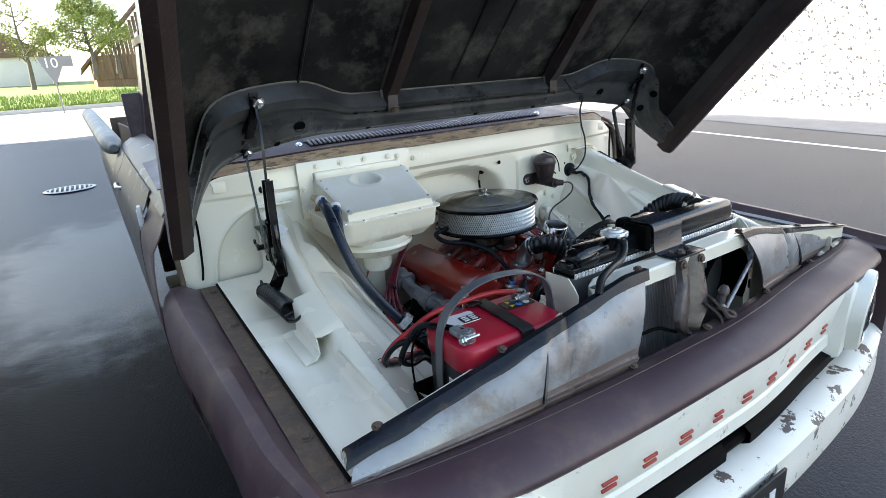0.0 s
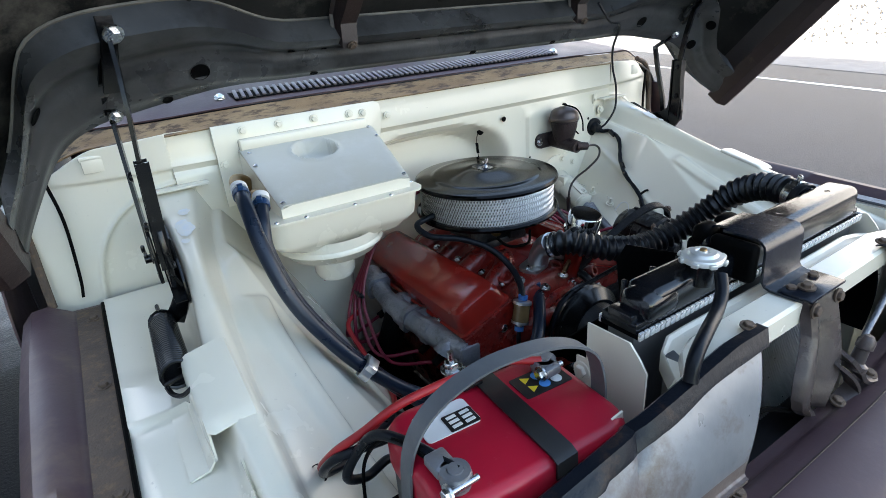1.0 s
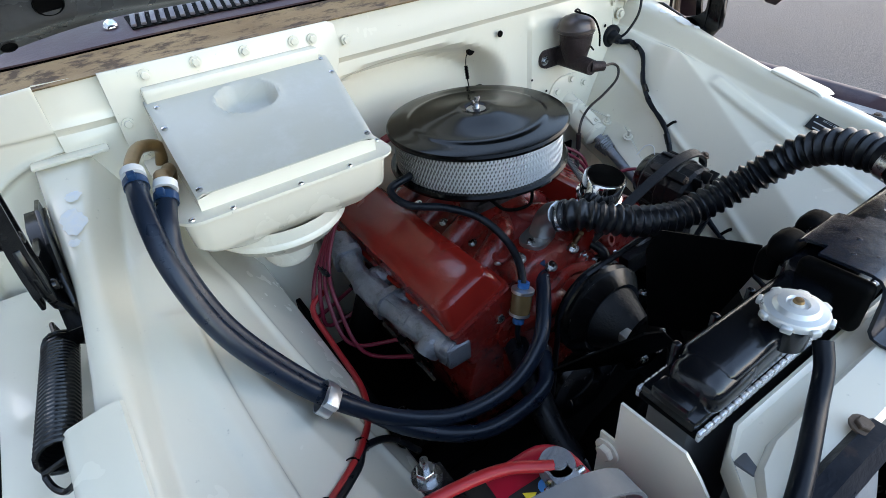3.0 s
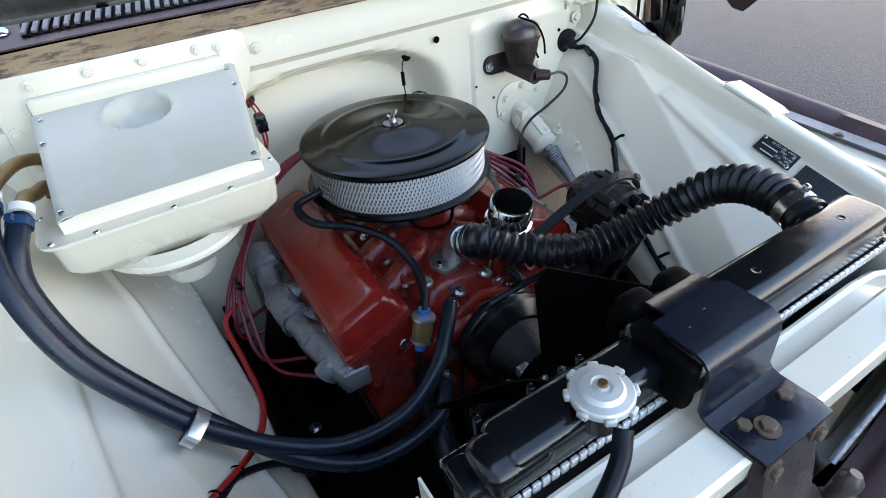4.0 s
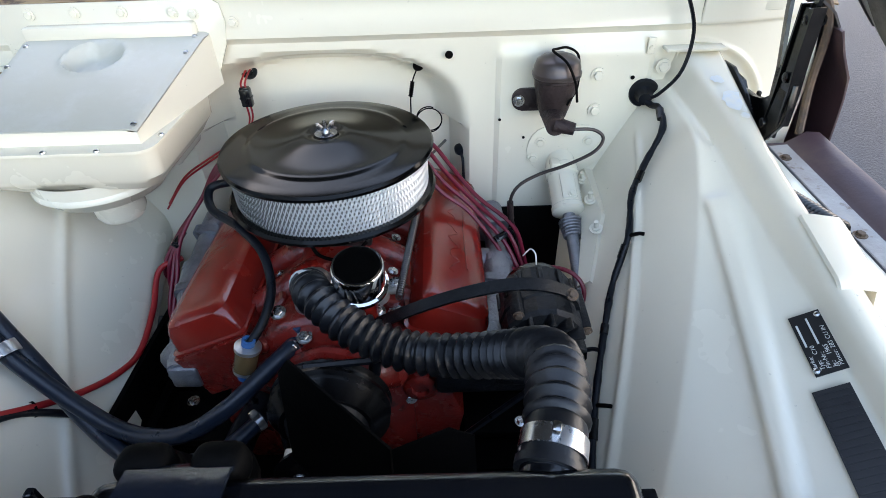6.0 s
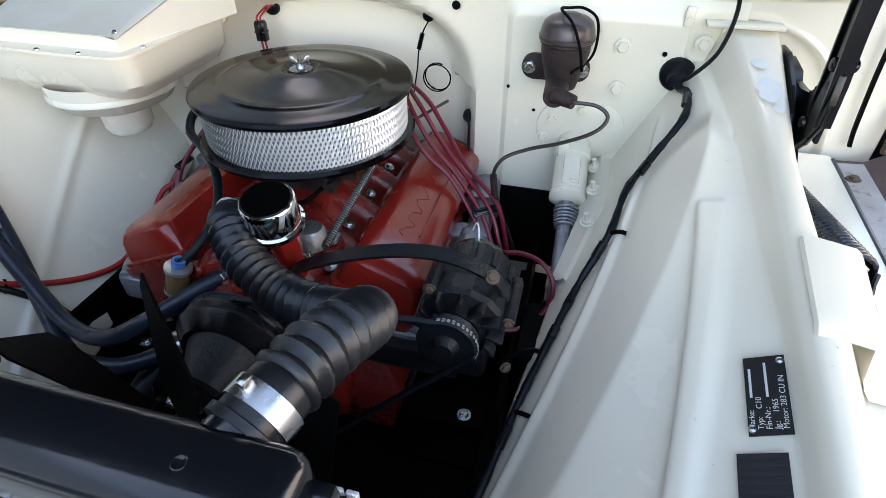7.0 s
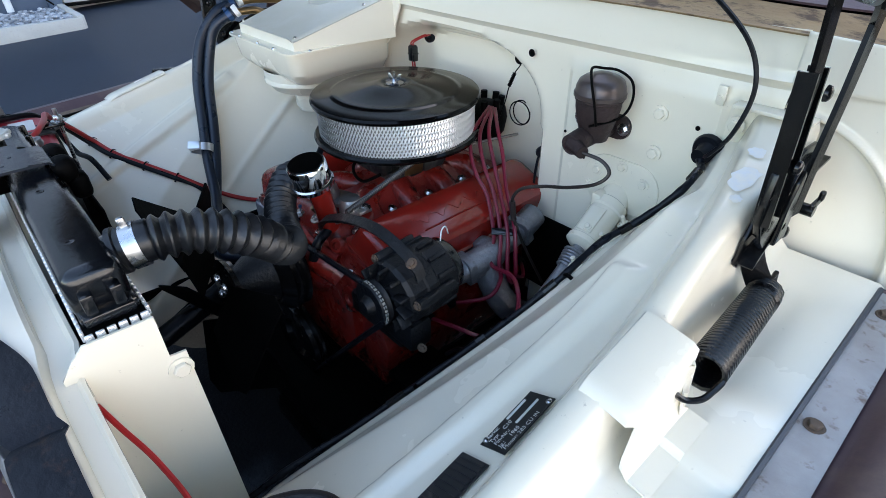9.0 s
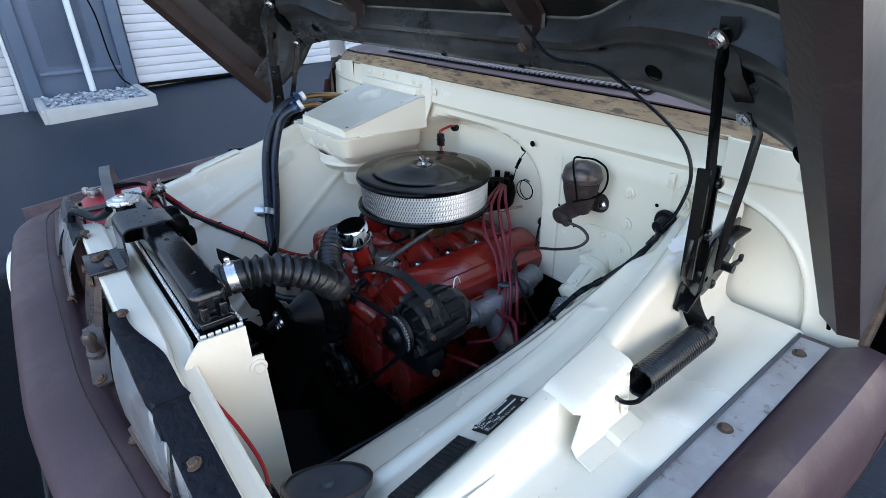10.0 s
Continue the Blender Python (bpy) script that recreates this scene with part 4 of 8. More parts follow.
part("grille_bridge", box(B(), (0.0, -1.07, 0.618), (0.13, 0.06, 0.032), 0.012), BLACKDULL, truck)


def bumper(x, j):
    y, z = ((-1.08, 0.580), (-1.135, 0.578), (-1.160, 0.560), (-1.158, 0.508), (-1.160, 0.440), (-1.140, 0.405), (-1.09, 0.395))[j]
    return Vector((x, y + 0.09 * (abs(x) / 0.95) ** 3 + 0.012 * sstep(0.0, 0.55, x), z + 0.02 * sstep(0.6, 0.95, abs(x))))


part("bumper", grid(B(), bumper, frange(-0.95, 0.95, 60), list(range(7)), 0.004), CHIPPED, truck, "white bumper with chipped paint showing rust", 50)
plate_ob = part("number_plate", box(B(), (-0.10, -1.174, 0.500), (0.40, 0.008, 0.11), 0.003), BLACKPRINT, truck, "black plate with pale lettering bars")
for k in range(7):
    part("lettering_bar", box(B(), (-0.235 + k * 0.045, -1.1795, 0.503), (0.026, 0.002, 0.045)), WHITE, plate_ob)
part("border_line", box(B(), (-0.10, -1.1795, 0.462), (0.36, 0.002, 0.004)), WHITE, plate_ob)
for s in (-1, 1):
    m = axis_matrix((s * 0.690, -1.050 + 0.012 * s, 0.742), (s * 0.715, -1.150 + 0.012 * s, 0.737))
    lamp = part("headlight", lathe(B(), [(0.125, -0.02), (0.125, 0.03), (0.118, 0.05), (0.100, 0.054), (0.094, 0.045), (0.090, 0.03)], m, 40), GRILLEWHITE, truck, "round headlight in a cream bezel")
    part("bezel_plate", grid(B(), lambda a, r: m @ Vector((r * 0.150 * max(-1, min(1, 1.3 * math.cos(a))), r * 0.128 * max(-1, min(1, 1.3 * math.sin(a))), 0.020 - 0.03 * max(0, r - 0.9) * 10)), frange(0, 2 * math.pi, 48), [0.62, 0.8, 0.92, 1.0, 1.06], 0.003), GRILLEWHITE, lamp, "cream squared bezel")
    part("bezel", lathe(B(), [(0.096, 0.040), (0.098, 0.052), (0.092, 0.056), (0.088, 0.046)], m, 40, True), CHROME, lamp, "chrome ring")
    part("reflector", lathe(B(), [(0.088, 0.036), (0.07, 0.015), (0.03, 0.0), (0, 0.0)], m, 32), CHROME, lamp)
    part("lens", lathe(B(), [(0.088, 0.040), (0.075, 0.052), (0.045, 0.061), (0, 0.064), (0, 0.060), (0.045, 0.057), (0.075, 0.048), (0.086, 0.037)], m, 36), GLASS, lamp, "clear glass lens")

# radiator support, baffles, latch bracket
def support_z(x):
    return 1.048 - 0.20 * max(0, abs(x - 0.02) - 0.24)


bar = B()
xs = frange(-0.86, 0.86, 60)
prof = ((-0.955, -0.03), (-0.955, 0.0), (-0.950, 0.004), (-0.912, 0.004), (-0.908, 0.0), (-0.906, -0.012), (-0.885, -0.014), (-0.880, -0.010), (-0.876, -0.012), (-0.876, -0.04))
part("radiator_support", grid(bar, lambda x, j: Vector((x, -0.955 + (prof[j][0] + 0.955) * (1 - 0.78 * sstep(-0.24, -0.30, x) - 0.14 * sstep(0.32, 0.36, x)) + 0.02 * (abs(x) / 0.86) ** 2, support_z(x) + prof[j][1])), xs, list(range(10)), 0.003), CREAM, truck, "cream radiator support bar", 35)
for s in (-1, 1):
    part("side_panel", plate(B(), [(-0.888, 1.036), (-0.872, 1.052), (-0.803, 1.050), (-0.803, 0.990), (-0.785, 0.988), (-0.778, 0.60), (-0.90, 0.60), (-0.90, 1.02)], 0.003,
                             Matrix(((0, 0, 1, 0.362 if s > 0 else -0.302), (1, 0, 0, 0), (0, 1, 0, 0), (0, 0, 0, 1)))), CREAM, truck, "cream radiator side panel")
    bolt(BOLT_CREAM, truck, (0.3655 if s > 0 else -0.3025, -0.797, 0.968), (s, 0, 0), 1.4)
    part("support_wall", grid(B(), lambda x, z, s=s: Vector((s * x, -0.925 + 0.02 * x, 0.50 + z * (support_z(s * x) - 0.51))), frange(0.365, 0.86, 12), frange(0, 1, 10), 0.003), CREAM, truck,
         "cream radiator support wall")


def baffle_at(s, t, v):
    a, b = (0.165, 0.245) if s < 0 else (0.215, 0.298)
    xt, xl = a + (0.85 - a) * t, b + (0.875 - b) * t
    top = Vector((s * xt, -0.960 + 0.02 * (xt / 0.86) ** 2, support_z(s * xt) + 0.008))
    low = Vector((s * xl, -1.006 + nose_y(s * xl), 0.874 + 0.012 * (xl / 0.9) ** 2))
    sag = -0.012 * math.sin(math.pi * v) * (1 - t)
    step = 0.012 * sstep(0.40, 0.42, t) * sstep(0.0, 0.15, v) * (1 if s > 0 else -0.5)
    bead = 0.008 * math.exp(-((v - 0.93) / 0.03) ** 2) - 0.006 * math.exp(-((t - 0.33 + 0.05 * v) / 0.012) ** 2)
    return top.lerp(low, v) + Vector((0, sag + step - bead, -sag + bead))


def baffle(s, band=(0, 0.80, 20)):
    return grid(B(), lambda t, v: baffle_at(s, t, v), frange(0, 1, 50), frange(*band), 0.0025)


def edge_band(s, t, j):
    """Rolled dark lip over the baffle's top edge, turned down its front."""
    if j < 2:
        p = baffle_at(s, t, 0.0)
        return p + Vector((0, (0.016 + 0.025 * sstep(0.05, 0.22, t) * (s > 0), 0.010)[j], ((-0.004, 0.004) if s < 0 else (0.0015, 0.004))[j]))
    h = (baffle_at(s, t, 1.0) - baffle_at(s, t, 0.0)).length
    drop = (0.002, 0.010, 0.019, 0.026)[j - 2] * (1.0 if s < 0 else 0.7) * (0.90 + 0.10 * math.sin(9 * t) * math.sin(31 * t))
    return baffle_at(s, t, drop / h) + Vector((0, -0.004, (0.006, 0.0045, 0.004, 0.0015)[j - 2]))


for s in (-1, 1):
    bf = part("air_baffle", baffle(s), BAFFLE, truck, "bare grey steel air baffle with rust stains", 30)
    part("baffle_foot", baffle(s, (0.80, 1.0, 10)), BAFFLERUST, bf, "brown stained lower edge", 30)
    a = 0.165 if s < 0 else 0.215
    part("baffle_edge", grid(B(), lambda t, j, s=s: edge_band(s, t, j), frange(-0.015, 1.02, 60), list(range(6)), 0.002), EDGESTEEL, bf, "dark blue-black rolled top edge")
    # seam at the baffle's step; its dark colour paints the step's shade
    part("seam", tube(B(), [Vector((s * (a + (0.85 - a) * 0.41), -0.948, support_z(s * (a + (0.85 - a) * 0.41)) + 0.004)).lerp(Vector((s * (a + 0.08 + (0.875 - a - 0.08) * 0.41), -1.004 + 0.04 * (s > 0), 0.880)), v) + Vector((0, -0.008 * math.sin(3.14 * v) - 0.002, 0.008 * math.sin(3.14 * v))) for v in frange(0.05, 0.95, 10)], 0.004, 6, 0), BLUESTEEL, bf)
    for x in (a + 0.005, 0.54, 0.80):
        bolt(BOLT_RUSTY, bf, (s * x, -0.948 + 0.02 * (x / 0.86) ** 2, support_z(s * x) + 0.012), (0, -0.2, 1), 1.0)
    for x in ((0.255, 0.60, 0.84) if s < 0 else (0.305, 0.60, 0.84)):
        bolt(BOLT_RUSTY, bf, (s * x, -1.010 + nose_y(s * x), 0.886), (0, -0.3, 1), 1.0)
LATCH = ((1.058, -0.050, 0.040), (1.030, -0.048, 0.040), (1.000, -0.052, 0.042), (0.970, -0.066, 0.044), (0.945, -0.078, 0.046), (0.920, -0.082, 0.040), (0.900, -0.076, 0.020), (0.885, -0.060, 0.005), (0.878, -0.040, 0.0))


def latch_face(t, j):
    i = min(int(t), len(LATCH) - 2)
    f = t - i
    z, xa, xb = [LATCH[i][k] * (1 - f) + LATCH[i + 1][k] * f for k in range(3)]
    c = (0.0, 0.06, 0.16, 0.34, 0.5, 0.66, 0.84, 0.94, 1.0)[j]
    dip = (0.016, 0.004, 0.0, 0.006, 0.016, 0.006, 0.0, 0.004, 0.016)[j]
    return Vector((xa + (xb - xa) * c, -0.962 - 0.036 * (t / 8) - 0.012 * math.sin(math.pi * t / 8) + dip, z))


latch = part("latch_bracket", grid(B(), latch_face, frange(0, 8, 24), list(range(9)), 0.003), LATCHSTEEL, truck, "worn red-brown steel hood latch bracket", 40)
part("latch_arm", strip(B(), [(0.030, -0.990, 0.955), (0.060, -0.995, 0.925), (0.085, -1.000, 0.895), (0.125, -1.005, 0.882)], 0.034, 0.006, (0.2, 1, 0.3), 4), LATCHSTEEL, latch)
part("latch_arm", strip(B(), [(0.015, -0.985, 0.945), (0.045, -0.998, 0.915), (0.060, -1.004, 0.885), (0.020, -1.004, 0.876)], 0.026, 0.005, (0.2, 1, 0.3), 4), LATCHSTEEL, latch)
part("latch_pin", lathe(B(), [(0.016, 0), (0.016, 0.008), (0.010, 0.012), (0.009, 0.034), (0.012, 0.036), (0.012, 0.048), (0.006, 0.056), (0, 0.056)], axis_matrix((0.066, -0.998, 0.915), (0.078, -1.002, 0.965)), 16), LATCHSTEEL, latch)
part("top_plate", box(B(), (-0.004, -0.945, 1.058), (0.098, 0.045, 0.005), 0.0015), BLUESTEEL, latch, "blue-black fixing plate")
for p, nn in (((-0.036, -0.967, 1.040), (0, -1, 0.1)), ((0.030, -0.967, 1.040), (0, -1, 0.1)), ((-0.020, -0.945, 1.062), (0, 0, 1)), ((0.016, -1.004, 0.882), (0, -0.3, 1)), ((0.112, -1.006, 0.888), (0, -0.3, 1))):
    bolt(BOLT_RUSTY, latch, p, nn, 1.1)
part("release_cable", tube(B(), [(-0.16, -0.955, 0.905), (-0.11, -0.962, 0.905), (-0.06, -0.975, 0.885)], 0.004, 7), BLACKDULL, latch)

fins = part("cooling_core", box(B(), (-0.06, -0.905, 0.915), (0.40, 0.02, 0.23), 0.002), FINS, truck, "grey finned cooling core behind the latch")
fb = B()
for k in range(66):
    box(fb, (-0.255 + k * 0.006, -0.9165, 0.915), (0.0022, 0.004, 0.228))
tagged(part("fin", fb, ALUTRIM, fins), kind="stuff")
part("duct", grid(B(), lambda a, t: Vector((0.215 + 0.105 * math.cos(a), -0.93 + 0.10 * t, 0.91 + 0.105 * math.sin(a))), frange(-0.6, math.pi + 0.4, 24), [0, 1], 0.003), BLACKDULL, truck, "black air duct")
part("support_rod", rod(B(), (0.150, -0.97, 0.878), (0.262, -0.965, 0.985), 0.005), CASTGREY, truck, "thin steel support rod")

# cab, doors and bed behind
def body_side(s, y0, y1, z0, z1, name, mat, label, bulge=0.02):
    return part(name, grid(B(), lambda y, t: Vector((s * (0.980 + 0.052 * math.sin(math.pi * t / 1.15) - 0.038 * sstep(0.85, 1, t)), y, z0 + (z1 - z0) * t + SLOPE * y)),
                           frange(y0, y1, 12), frange(0, 1, 16), 0.004), mat, truck, label)


for s in (-1, 1):
    body_side(s, 0.03, 0.36, 0.42, 1.16, "cowl_quarter", PATINA, "worn purple-brown quarter panel")
    door = body_side(s, 0.37, 1.42, 0.42, 1.18, "cab_door", GREENPATINA, "faded grey-green cab door")
    part("door_handle", tube(B(), [(s * 0.99, 1.22, 1.10), (s * 1.03, 1.24, 1.105), (s * 1.03, 1.35, 1.11), (s * 0.99, 1.37, 1.11)], 0.009, 8), CHROME, door, "chrome door handle")
    body_side(s, 1.43, 1.75, 0.42, 1.18, "cab_corner", GREENPATINA, "faded grey-green cab corner")
    part("shoulder", grid(B(), lambda y, t, s=s: Vector((s * (0.968 - 0.125 * t), y, 1.160 + 0.085 * t ** 0.6 + SLOPE * y)), frange(0.05, 1.75, 24), frange(0, 1, 6), 0.004), GREENPATINA, truck)
    pillar = [(s * 0.80, 0.34, 1.27), (s * 0.775, 0.52, 1.50), (s * 0.745, 0.68, 1.74)]
    part("windscreen_pillar", strip(B(), pillar, 0.07, 0.06, (0, 1, 0.2), 4), PATINA, truck, "worn cab pillar")
    part("rear_pillar", strip(B(), [(s * 0.82, 1.66, 1.27), (s * 0.75, 1.62, 1.80)], 0.20, 0.05, (0, 1, 0)), PATINA, truck)
    part("door_frame", strip(B(), [(s * 0.82, 0.55, 1.235), (s * 0.83, 1.45, 1.275)], 0.035, 0.05, (0, 0, 1)), BLACKDULL, truck)
    part("side_window", grid(B(), lambda y, t, s=s: Vector((s * (0.82 - 0.08 * t), 0.42 + y * (1.16 - 0.14 * t) + 0.20 * t, 1.245 + 0.47 * t + 0.03 * y)), frange(0, 1, 2), frange(0, 1, 2), 0.004), GLASS, truck, "cab side window")
    bed = body_side(s, 1.80, 4.05, 0.45, 1.10, "bed_side", GREENPATINA, "faded grey-green bed side")
    part("bed_rail", tube(B(), [(s * (0.990 + 0.02 * (y - 1.7)), y, 1.178 + SLOPE * y + 0.012 * (y - 1.7)) for y in frange(1.70, 4.30, 26)], 0.056, 16, 0, lambda q: 0.35 + 0.65 * sstep(0, 0.16, q) * sstep(2.62, 2.50, q)), RAILPATINA, truck, "faded rounded bed rail")
    part("bed_inner", box(B(), (s * 0.84, 2.93, 0.98 + SLOPE * 2.9), (0.02, 2.24, 0.40), 0.004), RUST, truck, "brown inner bed wall")
    part("side_flap", box(box(B(), (s * 1.005, 0.36, 1.105), (0.012, 0.045, 0.095), 0.004), (s * 1.012, 0.36, 1.105), (0.006, 0.018, 0.07), 0.002), WHITE, truck, "small white side marker plate")
part("tailgate", box(B(), (0, 4.06, 0.92 + SLOPE * 4), (1.8, 0.05, 0.52), 0.01), RUST, truck, "brown tailgate")
part("bed_front", box(B(), (0, 1.83, 0.92 + SLOPE * 1.8), (1.8, 0.04, 0.52), 0.01), RUST, truck)
part("bed_floor", box(B(), (0, 2.95, 0.70 + SLOPE * 2.9), (1.7, 2.2, 0.04), 0.006), RUST, truck)
part("cab_roof", grid(B(), lambda x, y: Vector((0.80 * x, 0.60 + 1.08 * y, 1.80 - 0.05 * abs(x) ** 4 - 0.05 * (1 - y) ** 3 + 0.02 * y)), frange(-1, 1, 20), frange(0, 1, 12), 0.03), PATINA, truck, "worn purple-brown cab roof")
part("windscreen", grid(B(), lambda x, t: Vector(((0.80 - 0.05 * t) * x, 0.33 + 0.34 * t - 0.04 * (1 - x * x), 1.30 + 0.43 * t)), frange(-1, 1, 16), frange(0, 1, 4), 0.005), GLASS, truck, "curved windscreen")
part("rear_wall", box(B(), (0, 1.74, 1.02), (1.8, 0.04, 1.0), 0.01), PATINA, truck)
part("cab_floor", box(B(), (0, 0.9, 0.47), (1.8, 1.7, 0.04), 0.006), BLACKDULL, truck)
part("dashboard", box(B(), (0, 0.45, 1.12), (1.6, 0.22, 0.25), 0.04), BLACKDULL, truck)
part("bench_seat", box(box(B(), (0, 1.25, 0.85), (1.45, 0.5, 0.2), 0.05), (0, 1.55, 1.15), (1.45, 0.15, 0.55), 0.05), BLACKDULL, truck)
# ---- what sits in the engine bay ----
engine = thing("engine", "orange-red V8 engine with plain valve covers", "engine")
blk = B()
plate(blk, [(-0.20, 0.50), (0.20, 0.50), (0.22, 0.62), (0.165, 0.80), (0.08, 0.86), (-0.08, 0.86), (-0.165, 0.80), (-0.22, 0.62)], 0.46, Matrix(((1, 0, 0, 0), (0, 0, 1, -0.415), (0, 1, 0, 0), (0, 0, 0, 1))), 0.008)
part("block", blk, CASTRED, engine, "red cast iron engine block")
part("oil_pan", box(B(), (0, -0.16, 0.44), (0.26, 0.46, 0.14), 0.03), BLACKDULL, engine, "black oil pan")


def bank(s, u, v, y):
    """u across a cylinder bank towards the middle, v away from its face."""
    a = radians(22)
    return Vector((s * (0.190 - math.cos(a) * u + math.sin(a) * v), y, 0.835 + math.sin(a) * u + math.cos(a) * v))


def loft(bm, rings):
    R = [[bm.verts.new(p) for p in r] for r in rings]
    n = len(R[0])
    for p, q in zip(R[:-1], R[1:]):
        for k in range(n):
            bm.faces.new((p[k], p[(k + 1) % n], q[(k + 1) % n], q[k]))
    bm.faces.new(R[0][::-1])
    bm.faces.new(R[-1])
    return bm


def rounded(cx, cy, hx, hy, r, n=5):
    out = []
    for qx, qy, a0 in ((1, 1, 0), (-1, 1, 90), (-1, -1, 180), (1, -1, 270)):
        for k in range(n + 1):
            a = radians(a0 + 90 * k / n)
            out.append((cx + qx * (hx - r) + r * math.cos(a), cy + qy * (hy - r) + r * math.sin(a)))
    return out


Y0, Y1 = -0.425, 0.045
YM, YH = (Y0 + Y1) / 2, (Y1 - Y0) / 2
for s in (-1, 1):
    part("cylinder_head", loft(B(), [[bank(s, u, v, y) for u, y in rounded(0, YM - 0.004, 0.070, YH + 0.004, 0.008)] for v in (-0.095, -0.001)]), CASTRED, engine, "red cylinder head")
    rings = []
    for v, d, r in ((0.0, 0.006, 0.012), (0.004, 0.006, 0.012), (0.005, 0.0, 0.012), (0.036, -0.004, 0.018), (0.048, -0.009, 0.022), (0.055, -0.018, 0.024), (0.058, -0.032, 0.022)):
        rings.append([bank(s, u, v, y) for u, y in rounded(0, YM, 0.066 + d, YH - 0.004 + d, r)])
    cover = part("valve_cover", loft(B(), rings), ENGINERED, engine, "orange-red stamped valve cover", 25)
    # raised script on the cover, drawn as a plain line
    if s > 0:
        pts = [bank(s, 0.004 + 0.008 * math.sin(k * 1.05) + 0.003 * math.sin(k * 2.3), 0.0583, -0.325 + 0.0072 * k) for k in range(30)]
        part("raised_script", tube(B(), pts, 0.0009, 5, 3), ENGINERED, cover)
        part("script_underline", tube(B(), [bank(s, -0.020, 0.0585, -0.31), bank(s, -0.018, 0.0588, -0.20), bank(s, -0.020, 0.0585, -0.10)], 0.0018, 5, 3), ENGINERED, cover)
    for y in (-0.33, -0.19, -0.05):
        for u in (-0.069,):
            bolt(BOLT_ZINC, cover, bank(s, u, 0.004, y), bank(s, 0, 1, 0) - bank(s, 0, 0, 0), 0.65)
    # exhaust manifold: a cast log with collars, ports behind it
    AX = [Vector(q) for q in ((s * 0.245, -0.425, 0.772), (s * 0.265, -0.36, 0.782), (s * 0.284, -0.28, 0.793), (s * 0.296, -0.20, 0.803), (s * 0.296, -0.13, 0.818), (s * 0.288, -0.055, 0.838))]
    ex = part("exhaust_manifold", tube(B(), AX, 0.0295, 14, 6, lambda t: 0.98 - 0.14 * sstep(0.12, 0.14, t) + 0.16 * sstep(0.16, 0.18, t) - 0.24 * sstep(0.245, 0.265, t) + 0.18 * sstep(0.33, 0.34, t)), CASTGREY, engine, "silver painted cast exhaust manifold")
    for k, f, w in ((0, 0.15, 0.055), (1, 0.50, 0.054), (2, 0.30, 0.058), (3, 0.05, 0.052), (4, 0.30, 0.060)):
        am = axis_matrix(AX[k].lerp(AX[k + 1], f), AX[k + 1])
        collar = part("collar", loft(B(), [[am @ Vector((x, y, z)) for x, y in rounded(0, 0, w / 2, w / 2, 0.014)] for z in (-0.008, 0.008)]), CASTGREY, ex)
    part("casting_seam", tube(B(), [q + Vector((s * 0.010, 0, 0.0240)) for q in AX[:4]], 0.0016, 5), CASTGREY, ex)
    part("end_cap", box(B(), AX[0] + Vector((0, -0.006, -0.002)), (0.050, 0.014, 0.046), 0.006), CASTGREY, ex)
    for y in (-0.385, -0.265, -0.185, -0.055):
        part("port", tube(B(), [bank(s, -0.050, -0.045, y), (s * 0.262, y, 0.800 + 0.1 * (y + 0.2)), (s * 0.285, y, 0.795 + 0.18 * (y + 0.2))], 0.025, 12, 4), CASTGREY, ex)
    part("outlet", tube(B(), [(s * 0.298, -0.21, 0.795), (s * 0.318, -0.20, 0.73), (s * 0.325, -0.16, 0.66), (s * 0.30, -0.10, 0.60)], 0.030, 12, 5), CASTGREY if s > 0 else BLACKDULL, ex)
    for y in (-0.355, -0.295, -0.155, -0.085):
        p = bank(s, -0.082, -0.062, y)
        part("spark_plug", lathe(B(), [(0.010, 0), (0.010, 0.012), (0.007, 0.014), (0.006, 0.03), (0.009, 0.032), (0.009, 0.055), (0, 0.058)], axis_matrix(p, p + Vector((s * 0.8, 0, -0.35))), 12), BLACKDULL, engine)

# intake manifold with runners
man = part("intake_manifold", loft(B(), [[Vector((x, y, z)) for x, y in rounded(0, -0.185, hx, hy, 0.03)] for z, hx, hy in ((0.80, 0.125, 0.205), (0.845, 0.120, 0.200), (0.865, 0.090, 0.17), (0.885, 0.062, 0.12), (0.905, 0.055, 0.085))]),
           CASTRED, engine, "red cast intake manifold", 50)
for s in (-1, 1):
    for y in (-0.345, -0.24, -0.135, -0.035):
        part("runner", tube(B(), [(s * 0.02, y * 0.6 - 0.07, 0.875), (s * 0.065, y * 0.9 - 0.02, 0.880), (s * 0.125, y, 0.845)], 0.026, 10, 4), CASTRED, man)
    for y in (-0.37, -0.29, -0.19, -0.09, -0.01):
        bolt(BOLT_ZINC, man, (s * 0.100, y, 0.868), (s * 0.4, 0, 1), 0.9)
# timing cover, water pump, neck
part("timing_cover", loft(B(), [[Vector((x, y, z)) for x, z in rounded(0, 0.66, hx, hz, 0.05)] for y, hx, hz in ((-0.415, 0.13, 0.13), (-0.435, 0.13, 0.13), (-0.445, 0.11, 0.11))]), CASTRED, engine, "red timing cover")
pump = part("water_pump", lathe(B(), [(0.0, 0), (0.075, 0), (0.075, 0.025), (0.06, 0.04), (0.038, 0.05), (0.034, 0.085), (0, 0.085)], axis_matrix((0.01, -0.425, 0.765), (0.01, -0.6, 0.765)), 28), CASTRED, engine, "red water pump")
